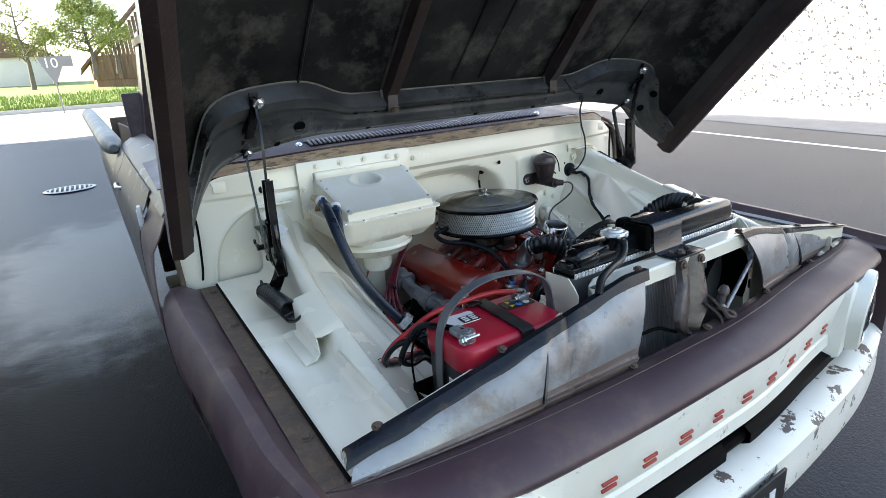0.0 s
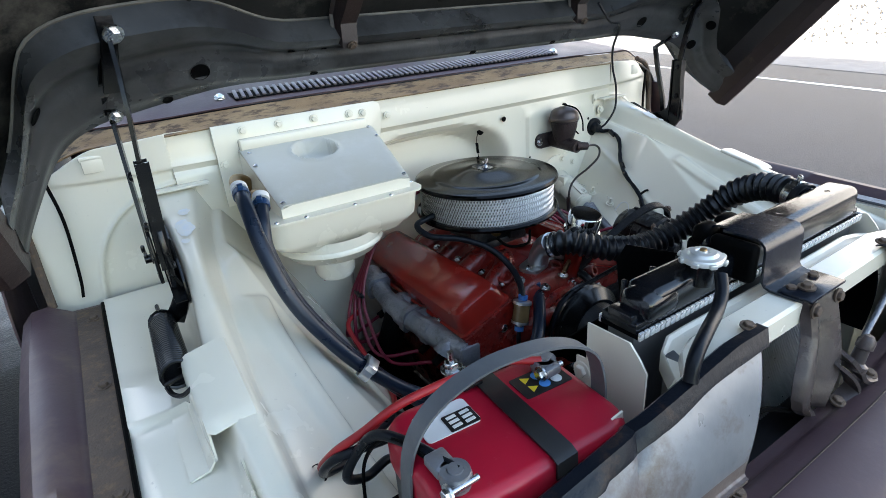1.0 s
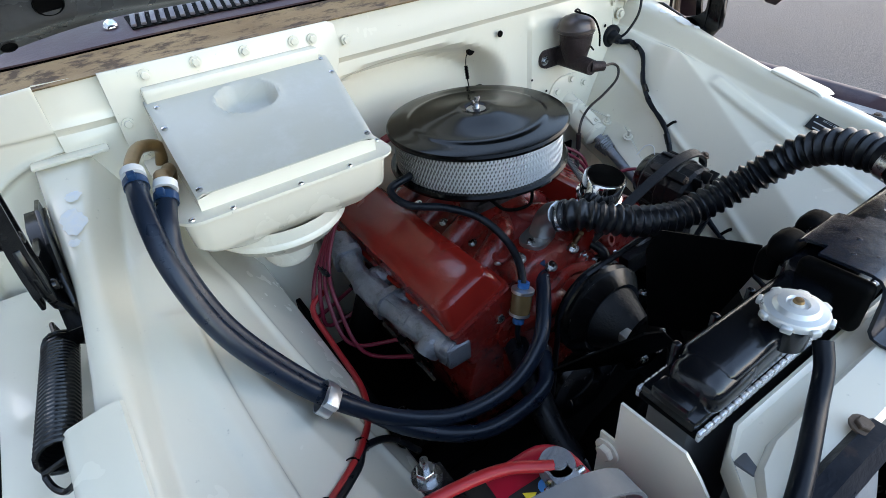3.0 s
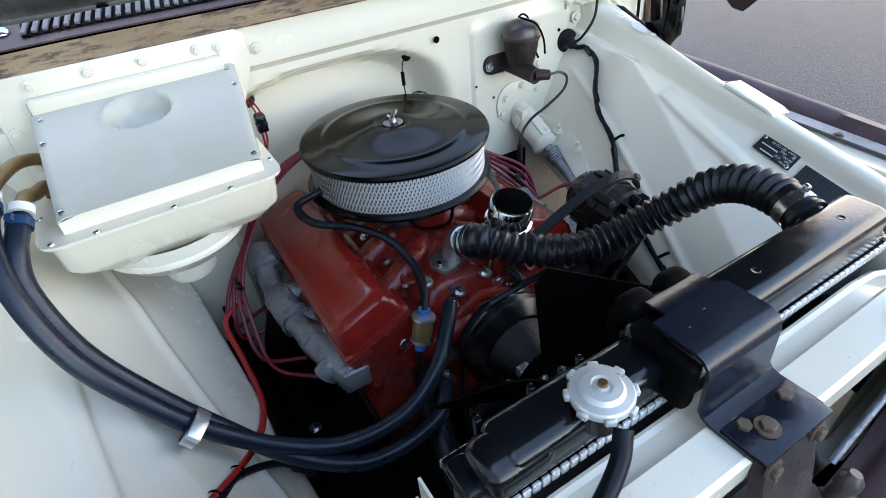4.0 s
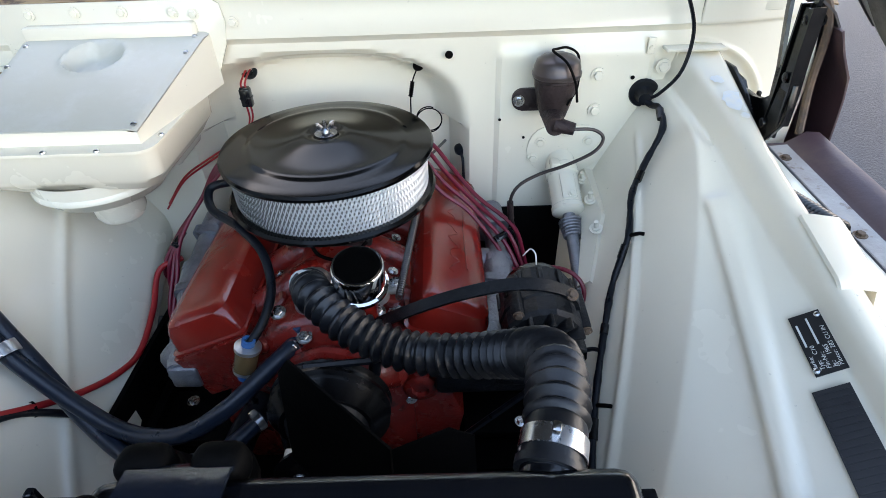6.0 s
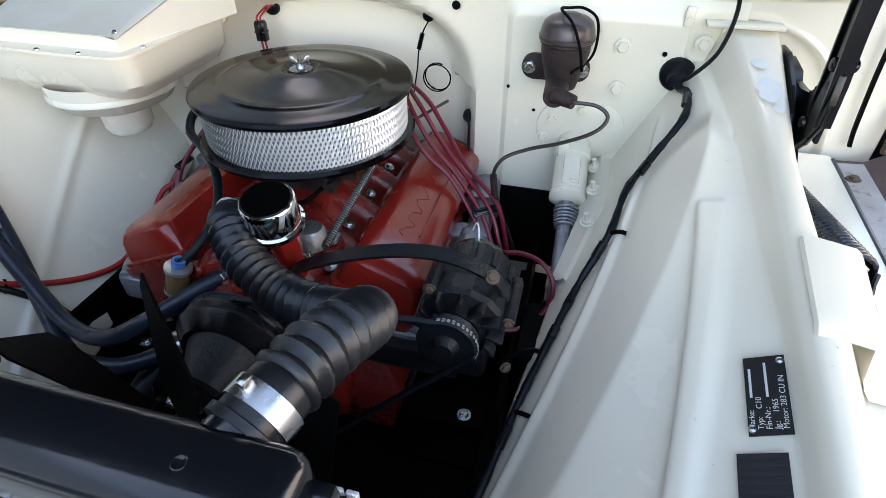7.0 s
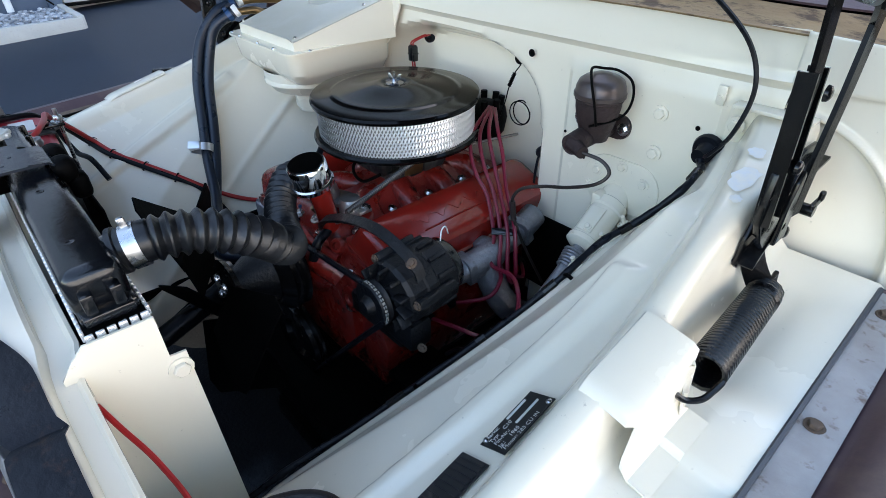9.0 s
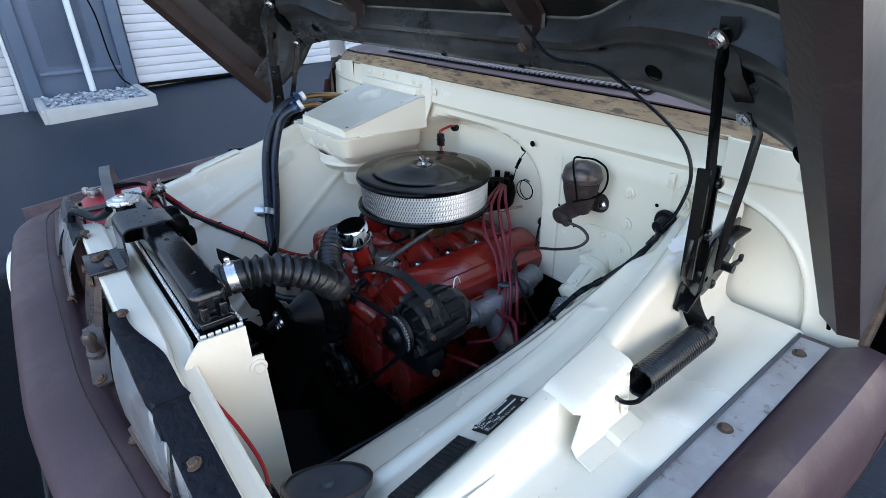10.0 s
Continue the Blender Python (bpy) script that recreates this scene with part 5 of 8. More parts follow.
for s in (-1, 1):
    part("pump_leg", tube(B(), [(0.01, -0.445, 0.775), (s * 0.065, -0.455, 0.80), (s * 0.105, -0.43, 0.77)], 0.030, 12, 5), CASTRED, pump)
    part("pump_ear", lathe(B(), [(0.036, 0), (0.036, 0.018), (0.018, 0.020), (0.016, 0.014), (0, 0.014)], axis_matrix((s * 0.125, -0.42, 0.755), (s * 0.125, -0.5, 0.755)), 20), CASTRED, pump)
    for p in ((0.070, -0.462, 0.835), (0.150, -0.436, 0.80), (0.125, -0.440, 0.70), (0.05, -0.446, 0.845)):
        bolt(BOLT_ZINC, pump, (s * p[0], p[1] + 0.006, p[2]), (0, -1, 0.2), 1.2)
part("front_casting", loft(B(), [[Vector((x, y, z)) for x, y in rounded(0.0, -0.385, hx, hy, 0.02)] for z, hx, hy in ((0.80, 0.115, 0.05), (0.85, 0.105, 0.05), (0.872, 0.085, 0.04), (0.885, 0.05, 0.034))]), CASTRED, engine, "red water crossover casting", 50)
neck = part("thermostat_neck", tube(B(), [(0.0, -0.375, 0.880), (0.0, -0.385, 0.915), (-0.004, -0.405, 0.945), (-0.012, -0.435, 0.965)], 0.024, 16, 5), ALU, engine, "bare aluminium thermostat neck")
part("neck_flange", plate(B(), rounded(0, 0, 0.052, 0.027, 0.02), 0.010, Matrix.Translation((0.0, -0.375, 0.884)) @ pose(0, 0, 0, 0, 0, 20), 0.002), ALU, neck)
for a in (-1, 1):
    bolt(BOLT_ZINC, neck, (a * 0.039, -0.375 + a * 0.014, 0.894), (0, 0, 1), 0.9)
part("thermostat_ear", box(lathe(B(), [(0.024, -0.02), (0.024, 0.004), (0.019, 0.012), (0, 0.014)], Matrix.Translation((0.078, -0.375, 0.905)), 20), (0.098, -0.368, 0.899), (0.046, 0.030, 0.008), 0.003), ALU, neck)
bolt(BOLT_ZINC, neck, (0.112, -0.364, 0.904), (0.1, -0.2, 1), 1.1)
# pulleys, belt, fan
PUL = (0.012, 0.788)
FANROT = 2
part("pump_pulley", lathe(B(), [(0.0, 0.0), (0.03, 0.0), (0.034, 0.012), (0.070, 0.020), (0.088, 0.004), (0.092, 0.0), (0.084, -0.007), (0.092, -0.014), (0.092, -0.019), (0.084, -0.026), (0.092, -0.033), (0.086, -0.037), (0.03, -0.035), (0, -0.035)],
                                axis_matrix((PUL[0], -0.532, PUL[1]), (PUL[0], -0.6, PUL[1])), 40), BLACKSATIN, engine, "glossy black water pump pulley")
part("crank_pulley", lathe(B(), [(0, 0), (0.04, 0), (0.05, 0.01), (0.085, 0.01), (0.09, 0.0), (0.082, -0.008), (0.09, -0.016), (0.08, -0.02), (0, -0.02)], axis_matrix((0.0, -0.505, 0.575), (0.0, -0.6, 0.575)), 36), BLACKSATIN, engine,
             "black crankshaft pulley")
fan = part("fan", lathe(B(), [(0, 0), (0.055, 0), (0.06, 0.01), (0.045, 0.02), (0, 0.02)], axis_matrix((PUL[0], -0.618, PUL[1]), (PUL[0], -0.7, PUL[1])), 28), BLACKSATIN, engine, "black steel engine fan")
part("fan_spacer", lathe(B(), [(0.064, 0.0), (0.062, 0.006), (0.034, 0.062), (0.032, 0.076)], axis_matrix((PUL[0], -0.545, PUL[1]), (PUL[0], -0.70, PUL[1])), 36), ALTBLACK, fan, "glossy black pulley cone")
part("hub_block", box(B(), (PUL[0] - 0.034, -0.610, PUL[1] + 0.020), (0.022, 0.020, 0.020), 0.003), ALU, fan, "bare aluminium spacer")
for k in range(5):
    def blade(r, w, k=k):
        a = radians(72 * k + FANROT)
        rad = 0.05 + 0.165 * r
        wid = (0.036 + 0.044 * r - 0.018 * max(0, r - 0.85) / 0.15) * (w - 0.5) * 2
        d, t = Vector((math.cos(a), 0, math.sin(a))), Vector((-math.sin(a), 0, math.cos(a)))
        return Vector((PUL[0], -0.662 + 0.75 * wid, PUL[1])) + d * rad + t * wid
    part("blade", grid(B(), blade, frange(0, 1, 5), frange(0, 1, 4), 0.003), BLACKDULL, fan)
for k in range(4):
    a = radians(45 + 90 * k)
    bolt(BOLT_ZINC, fan, (PUL[0] + 0.026 * math.cos(a), -0.639, PUL[1] + 0.026 * math.sin(a)), (0, -1, 0), 0.9)
ALT = Vector((0.336, -0.430, 0.882))
ALTP = Vector((0.326, -0.500, 0.872))


def tangent_belt(circles, y):
    pts = []
    for (cx, cz), r, a0, a1 in circles:
        for k in range(15):
            a = radians(a0 + (a1 - a0) * k / 14)
            pts.append(Vector((cx + r * math.cos(a), y, cz + r * math.sin(a))))
    return pts + [pts[0]]


belt = B()
tube(belt, tangent_belt([((PUL[0], PUL[1]), 0.088, 108, 182), ((0.0, 0.575), 0.086, 190, 325), ((ALTP.x, ALTP.z), 0.036, -30, 112)], -0.506), 0.0055, 6, 0)
part("drive_belt", belt, RUBBER, engine, "black rubber drive belt")
for k in range(15):
    a = radians(104 - 9 * k)
    for dy in ((-0.0018, 0.0018) if k % 2 else (0.0,)):
        part("belt_mark", box(B(), (0, 0, 0), (0.0008, 0.0020 if k % 2 else 0.0045, 0.0040), 0, Matrix.Translation((ALTP.x + 0.0418 * math.cos(a), -0.506 + dy, ALTP.z + 0.0418 * math.sin(a))) @ pose(0, 0, 0, 0, -math.degrees(a), 0)), BELTPRINT, engine)
# oil filler tube and chrome breather
part("oil_filler_tube", rod(B(), (0.066, -0.415, 0.845), (0.071, -0.440, 0.975), 0.021, None, 20), ENGINERED, engine, "red oil filler tube")
m = axis_matrix((0.071, -0.443, 0.965), (0.074, -0.458, 1.03))
part("breather_cap", lathe(B(), [(0.026, 0), (0.040, 0.004), (0.041, 0.012), (0.037, 0.014), (0.037, 0.050), (0.0345, 0.053), (0.033, 0.053)], m, 36), CHROME, engine, "chrome push-in breather cap")
part("breather_top", lathe(B(), [(0.034, 0.052), (0.032, 0.0545), (0, 0.0555)], m, 36), AIRLID, engine, "black breather top")
# carburettor
carb = part("carburettor", box(box(box(B(), (0, -0.185, 0.915), (0.13, 0.16, 0.02), 0.004), (0, -0.185, 0.945), (0.11, 0.13, 0.05), 0.012), (0, -0.19, 0.968), (0.09, 0.10, 0.03), 0.010), CARBGREY, engine, "dark grey carburettor")
for p, s_ in (((0.075, -0.215, 0.94), (0.04, 0.04, 0.05)), ((-0.07, -0.245, 0.94), (0.035, 0.03, 0.045)), ((0.03, -0.262, 0.935), (0.05, 0.03, 0.04)), ((0.085, -0.165, 0.93), (0.02, 0.06, 0.03))):
    part("float_bowl", box(B(), p, s_, 0.008), CARBGREY, carb)
for k, (q, r_) in enumerate((((0.045, -0.262, 0.962), 0.012), ((-0.035, -0.268, 0.950), 0.010), ((-0.072, -0.20, 0.965), 0.009), ((0.078, -0.14, 0.960), 0.011))):
    part("carb_fitting", hexbolt(B(), q, (0.3 * (-1) ** k, -0.6, 0.7), r_, 0.012), BRASS if k % 2 else ZINC, carb)
part("linkage", tube(B(), [(0.095, -0.24, 0.955), (0.105, -0.21, 0.97), (0.12, -0.15, 0.965), (0.20, -0.02, 0.985)], 0.003, 6), SPRINGSTEEL, carb, "thin throttle rod")
part("throttle_lever", plate(B(), [(-0.025, -0.02), (0.02, -0.025), (0.03, 0.01), (0.0, 0.028), (-0.02, 0.018)], 0.003, Matrix(((0, 0, 1, 0.108), (1, 0, 0, -0.235), (0, 1, 0, 0.955), (0, 0, 0, 1))), 0.001), BRASS, carb, "brass coloured throttle lever")
part("fuel_pipe", tube(B(), [(-0.04, -0.275, 0.935), (-0.02, -0.30, 0.915), (0.03, -0.31, 0.912), (0.06, -0.285, 0.93)], 0.0035, 6), BLACKDULL, carb)
# distributor behind the carburettor
dist = part("distributor", lathe(B(), [(0.035, 0.0), (0.05, 0.02), (0.055, 0.05), (0.05, 0.075), (0.03, 0.085), (0, 0.088)], Matrix.Translation((0.05, 0.03, 0.92)), 24), BLACKDULL, engine, "black distributor cap")
for k in range(8):
    a = radians(45 * k)
    part("tower", rod(B(), (0.05 + 0.036 * math.cos(a), 0.03 + 0.036 * math.sin(a), 0.985), (0.05 + 0.04 * math.cos(a), 0.03 + 0.04 * math.sin(a), 1.02), 0.008), BLACKDULL, dist)
for c, r_, h_, d_ in (((0.055, -0.425, 0.825), 0.022, 0.030, (0, -1, 0.5)), ((-0.055, -0.430, 0.815), 0.026, 0.028, (0, -1, 0.4)), ((0.115, -0.425, 0.845), 0.016, 0.024, (0.3, -1, 0.5)), ((-0.10, -0.42, 0.835), 0.015, 0.022, (-0.3, -1, 0.5)),
                      ((0.03, -0.40, 0.872), 0.018, 0.020, (0, -0.5, 1)), ((0.10, -0.36, 0.868), 0.020, 0.022, (0.3, -0.3, 1)), ((-0.085, -0.36, 0.866), 0.020, 0.018, (-0.3, -0.3, 1)), ((0.145, -0.425, 0.735), 0.030, 0.022, (0, -1, 0))):
    part("boss", lathe(B(), [(r_ * 1.15, -0.012), (r_, 0.004), (r_, h_ * 0.8), (r_ * 0.8, h_), (r_ * 0.5, h_), (r_ * 0.45, h_ * 0.7), (0, h_ * 0.7)], axis_matrix(c, Vector(c) + Vector(d_)), 18), CASTRED, engine)
part("casting_ridge", tube(B(), [(-0.10, -0.435, 0.80), (-0.05, -0.455, 0.825), (0.0, -0.452, 0.842), (0.06, -0.455, 0.830), (0.11, -0.437, 0.815)], 0.011, 8), CASTRED, engine)
part("bypass_hose", tube(B(), [(0.075, -0.43, 0.865), (0.082, -0.462, 0.85), (0.078, -0.475, 0.815)], 0.010, 10), RUBBER, engine, "short black bypass hose")
part("temperature_sender", rod(B(), (0.045, -0.42, 0.872), (0.040, -0.44, 0.905), 0.007, 0.005), BRASS, engine)
for p in ((0.03, -0.43, 0.87), (0.085, -0.41, 0.885), (-0.075, -0.40, 0.88), (0.11, -0.385, 0.86), (-0.03, -0.435, 0.86)):
    bolt(BOLT_ZINC, engine, p, (0, -0.4, 1), 1.2)
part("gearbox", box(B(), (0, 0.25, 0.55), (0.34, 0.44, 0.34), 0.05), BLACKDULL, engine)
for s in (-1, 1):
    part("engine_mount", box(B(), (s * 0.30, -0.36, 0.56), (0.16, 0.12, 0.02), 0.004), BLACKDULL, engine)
for p in ((-0.33, -0.40, 0.572), (-0.33, -0.33, 0.572), (0.33, -0.40, 0.572)):
    bolt(BOLT_ZINC, engine, p, (0, 0, 1), 1.2)

# air cleaner
AC = Vector((0.0, -0.188, 0.0))
air = thing("air_cleaner", "round black air cleaner with a silver mesh filter", "air cleaner")
m = Matrix.Translation(AC)
part("lid", lathe(B(), [(0.174, 1.0585), (0.178, 1.0610), (0.179, 1.0660), (0.176, 1.0705), (0.171, 1.0715), (0.155, 1.0727), (0.141, 1.0736), (0.137, 1.0742), (0.133, 1.0757), (0.128, 1.0767), (0.121, 1.0765), (0.105, 1.0776), (0.085, 1.0800), (0.066, 1.0832), (0.050, 1.0864), (0.039, 1.0882), (0.032, 1.0884), (0.026, 1.0868), (0.022, 1.0855), (0, 1.0700)], m, 96), AIRLID, air, "semi-gloss black steel lid")
part("base_pan", lathe(B(), [(0.05, 0.976), (0.165, 0.978), (0.178, 0.982), (0.180, 0.988), (0.176, 0.993), (0.165, 0.992)], m, 72), AIRLID, air, "black base pan")
part("filter_element", lathe(B(), [(0.163, 0.990), (0.163, 1.062)], m, 96), FILTERPAPER, air, "grey pleated filter paper")
mesh = B()
for k in range(150):
    for d in (-1, 1):
        pts = []
        for i in range(11):
            a = 2 * math.pi * (k + d * i * 0.5 - d * 2) / 150
            r = 0.1655 + 0.0012 * (d * (1 if i % 2 else -1))
            pts.append(AC + Vector((r * math.cos(a), r * math.sin(a), 0.991 + 0.0068 * i)))
        C = pts
        rows = []
        for p in C:
            rad = Vector((p.x - AC.x, p.y - AC.y, 0)).normalized()
            tan = Vector((-rad.y, rad.x, 0))
            rows.append([mesh.verts.new(p + tan * 0.0016 + rad * 0.0012), mesh.verts.new(p - tan * 0.0016 - rad * 0.0004)])
        for p, q in zip(rows[:-1], rows[1:]):
            mesh.faces.new((p[0], p[1], q[1], q[0]))
part("filter_mesh", mesh, MESHSILVER, air, "silver diamond wire mesh", 180)
wn_ = part("wing_nut", lathe(lathe(B(), [(0.019, 1.0795), (0.019, 1.0812), (0.009, 1.0822), (0, 1.0822)], Matrix.Translation((0, 0, 0.0055)) @ m, 24), [(0.0075, 1.0815), (0.006, 1.089), (0.004, 1.091), (0, 1.091)], Matrix.Translation((0, 0, 0.0055)) @ m, 16), NUTZINC, air, "zinc wing nut")
for s in (-1, 1):
    part("wing", plate(B(), [(0, 0), (0.013 * s, 0.006), (0.016 * s, 0.018), (0.010 * s, 0.018), (0.004 * s, 0.010)], 0.003, Matrix.Translation(AC + Vector((0, 0.0015, 1.0885))) @ pose(0, 0, 0, 90, 0, 25), 0.0008), NUTZINC, wn_)
part("stud", rod(B(), AC + Vector((0, 0, 1.0905)), AC + Vector((0, 0, 1.1095)), 0.0026), NUTZINC, wn_)

# alternator
alt = thing("alternator", "black alternator with a finned housing", "alternator")
ax = Vector((0.0, 1.0, 0.06)).normalized()
AM = axis_matrix(ALT - ax * 0.050, ALT + ax * 0.10)
part("body", lathe(B(), [(0.0, -0.006), (0.028, -0.006), (0.040, 0.000), (0.056, 0.006), (0.060, 0.014), (0.060, 0.040), (0.063, 0.043), (0.063, 0.062), (0.060, 0.065), (0.059, 0.104), (0.050, 0.112), (0.03, 0.116), (0, 0.116)], AM, 14), ALTBLACK, alt, "", 20)
for k in range(12):
    a = radians(30 * k)
    part("fin", box(B(), (0, 0, 0), (0.024, 0.006, 0.020), 0.002, AM @ Matrix.Translation((0.048 * math.cos(a), 0.048 * math.sin(a), -0.004)) @ pose(0, 0, 0, 0, 0, math.degrees(a) + 24)), ALTBLACK, alt)
    part("rib", box(B(), (0, 0, 0), (0.006, 0.008, 0.034), 0.002, AM @ Matrix.Translation((0.060 * math.cos(a), 0.060 * math.sin(a), 0.084)) @ pose(0, 0, 0, 0, 0, math.degrees(a))), ALTBLACK, alt)
for k in range(3):
    a = radians(120 * k + 50)
    part("lug", box(B(), (0, 0, 0), (0.016, 0.018, 0.078), 0.004, AM @ Matrix.Translation((0.063 * math.cos(a), 0.063 * math.sin(a), 0.052)) @ pose(0, 0, 0, 0, 0, math.degrees(a))), ALTBLACK, alt)
    q = AM @ Vector((0.063 * math.cos(a), 0.063 * math.sin(a), 0.012))
    bolt(BOLT_RUSTY, alt, q, -ax, 0.8)
part("field_wire", tube(B(), [AM @ Vector(q) for q in ((0.0, 0.048, 0.118), (0.002, 0.066, 0.124), (0.008, 0.064, 0.138), (0.016, 0.040, 0.150))], 0.0012, 6), WHITE, alt, "thin white wire")
part("rear_cover", lathe(B(), [(0.050, 0.110), (0.048, 0.124), (0.040, 0.132), (0, 0.134)], AM, 24), PLASTIC, alt, "black plastic rear cover")
part("pulley", lathe(B(), [(0, 0.0), (0.040, 0.0), (0.034, -0.008), (0.040, -0.016), (0.018, -0.018), (0.012, -0.03), (0, -0.03)], axis_matrix(ALTP + Vector((0, 0.008, 0)), ALTP + Vector((0, 0.1, 0))), 32), ALTBLACK, alt)
part("shaft", rod(B(), ALTP, ALT - ax * 0.05, 0.014), ALTBLACK, alt)
part("lower_bracket", box(box(B(), (0.32, -0.44, 0.79), (0.10, 0.05, 0.06), 0.01), (0.25, -0.44, 0.76), (0.16, 0.035, 0.05), 0.01), ALTBLACK, alt)
single("alternator_bracket", strip(B(), [(0.072, -0.440, 0.876), (0.105, -0.452, 0.910), (0.190, -0.458, 0.953), (0.267, -0.458, 0.974), (0.325, -0.458, 0.974), (0.372, -0.450, 0.948), (0.385, -0.448, 0.925)], 0.018, 0.006, (0, 0.90, 0.45), 6), ALTBLACK,
       "curved black alternator adjusting bracket", "bracket")
bolt(BOLT_RUSTY, alt, (0.372, -0.456, 0.952), (0.2, -0.5, 0.8), 0.9)
bolt(BOLT_RUSTY, alt, (0.40, -0.465, 0.80), (0.5, -0.8, 0.2), 0.8)
single("return_spring", tube(B(), [Vector((0.150 - 0.030 * t, -0.262 - 0.150 * t, 0.985 - 0.070 * t)) + 0.0050 * Vector((math.cos(2 * math.pi * 44 * t), 0, math.sin(2 * math.pi * 44 * t))) for t in frange(0, 1, 44 * 8)], 0.0014, 5, 0), SPRINGSTEEL,
       "dark coiled throttle return spring", "spring")

# radiator
rad = thing("radiator", "aluminium radiator with a black plastic top tank", "radiator")
core = part("core", box(B(), (0.037, -0.835, 0.79), (0.622, 0.045, 0.50), 0.004), FINS, rad, "dark finned radiator core")
tank = part("tank", box(box(B(), (0.130, -0.836, 1.080), (0.398, 0.060, 0.064), 0.016, None, 4), (0.029, -0.835, 1.057), (0.618, 0.058, 0.016), 0.004), PLASTIC, rad, "black plastic top tank")
part("filler_section", box(B(), (-0.150, -0.840, 1.076), (0.190, 0.054, 0.052), 0.012, None, 3), PLASTIC, tank)
part("rounded_end", box(box(B(), (-0.229, -0.843, 1.076), (0.076, 0.054, 0.046), 0.018, None, 4), (-0.270, -0.836, 1.066), (0.020, 0.040, 0.016), 0.003), PLASTIC, tank)
for x in (-0.055, 0.10, 0.26):
    part("mould_mark", lathe(B(), [(0.0050, 0), (0.0045, 0.0004), (0.0040, 0.0001), (0, 0.0001)], Matrix.Translation((x, -0.838, 1.112)), 16), PLASTIC, tank)
for x in frange(-0.24, 0.30, 9):
    part("tank_rib", box(B(), (x, -0.810, 1.072), (0.007, 0.008, 0.050), 0.002), PLASTIC, rad)
part("seam_strip", box(B(), (0.038, -0.835, 1.046), (0.632, 0.064, 0.009), 0.003), BLACKDULL, rad, "dark seam under the crimped tabs")
CRIMP = finish("crimp_tab", box(B(), (0, 0, 0), (0.0088, 0.004, 0.0125), 0.0012), CRIMPWHITE)
for k in range(58):
    for y in (-0.8675, -0.8025):
        ob = part("crimp_tab", CRIMP, None, rad)
        ob.matrix_basis = Matrix.Translation((-0.2734 + k * 0.0108, y, 1.048))
for k in range(6):
    ob = part("crimp_tab", CRIMP, None, rad)
    ob.matrix_basis = Matrix.Translation((0.3545, -0.863 + k * 0.011, 1.048)) @ pose(0, 0, 0, 0, 0, 90)
for y in (-0.85, -0.822):
    part("end_clip", box(B(), (0.334, y, 1.075), (0.018, 0.012, 0.03), 0.002), PLASTIC, rad)
part("end_ledge", box(B(), (0.336, -0.836, 1.060), (0.02, 0.05, 0.012), 0.002), PLASTIC, rad)
part("outlet_neck", rod(B(), (0.262, -0.82, 1.082), (0.276, -0.78, 1.092), 0.0235, None, 24), PLASTIC, rad)
CAPP = Vector((-0.147, -0.862, 1.112))
part("filler_neck", lathe(B(), [(0.019, -0.03), (0.019, 0.0), (0.023, 0.003), (0.023, 0.008), (0.015, 0.009)], Matrix.Translation(CAPP), 28), PLASTIC, rad)
cap = part("pressure_cap", lathe(B(), [(0.024, 0.002), (0.0285, 0.004), (0.0285, 0.009), (0.0265, 0.0115), (0.020, 0.0125), (0.017, 0.0165), (0.010, 0.0172), (0.0085, 0.0150), (0.006, 0.0150), (0.005, 0.018), (0, 0.0184)], Matrix.Translation(CAPP), 48),
           CAPMETAL, rad, "silver pressure cap with eight ears")
for k in range(8):
    a = radians(45 * k + 15)
    part("ear", box(B(), (0, 0, 0), (0.006, 0.010, 0.007), 0.0018, Matrix.Translation(CAPP + Vector((0.0292 * math.cos(a), 0.0292 * math.sin(a), 0.0062))) @ pose(0, 0, 0, 0, 0, math.degrees(a))), CAPMETAL, cap)
part("cap_rivet", lathe(B(), [(0.005, 0.018), (0.004, 0.0205), (0, 0.021)], Matrix.Translation(CAPP), 16), BRASS, cap)
bracket_group = "radiator hold-down brackets"
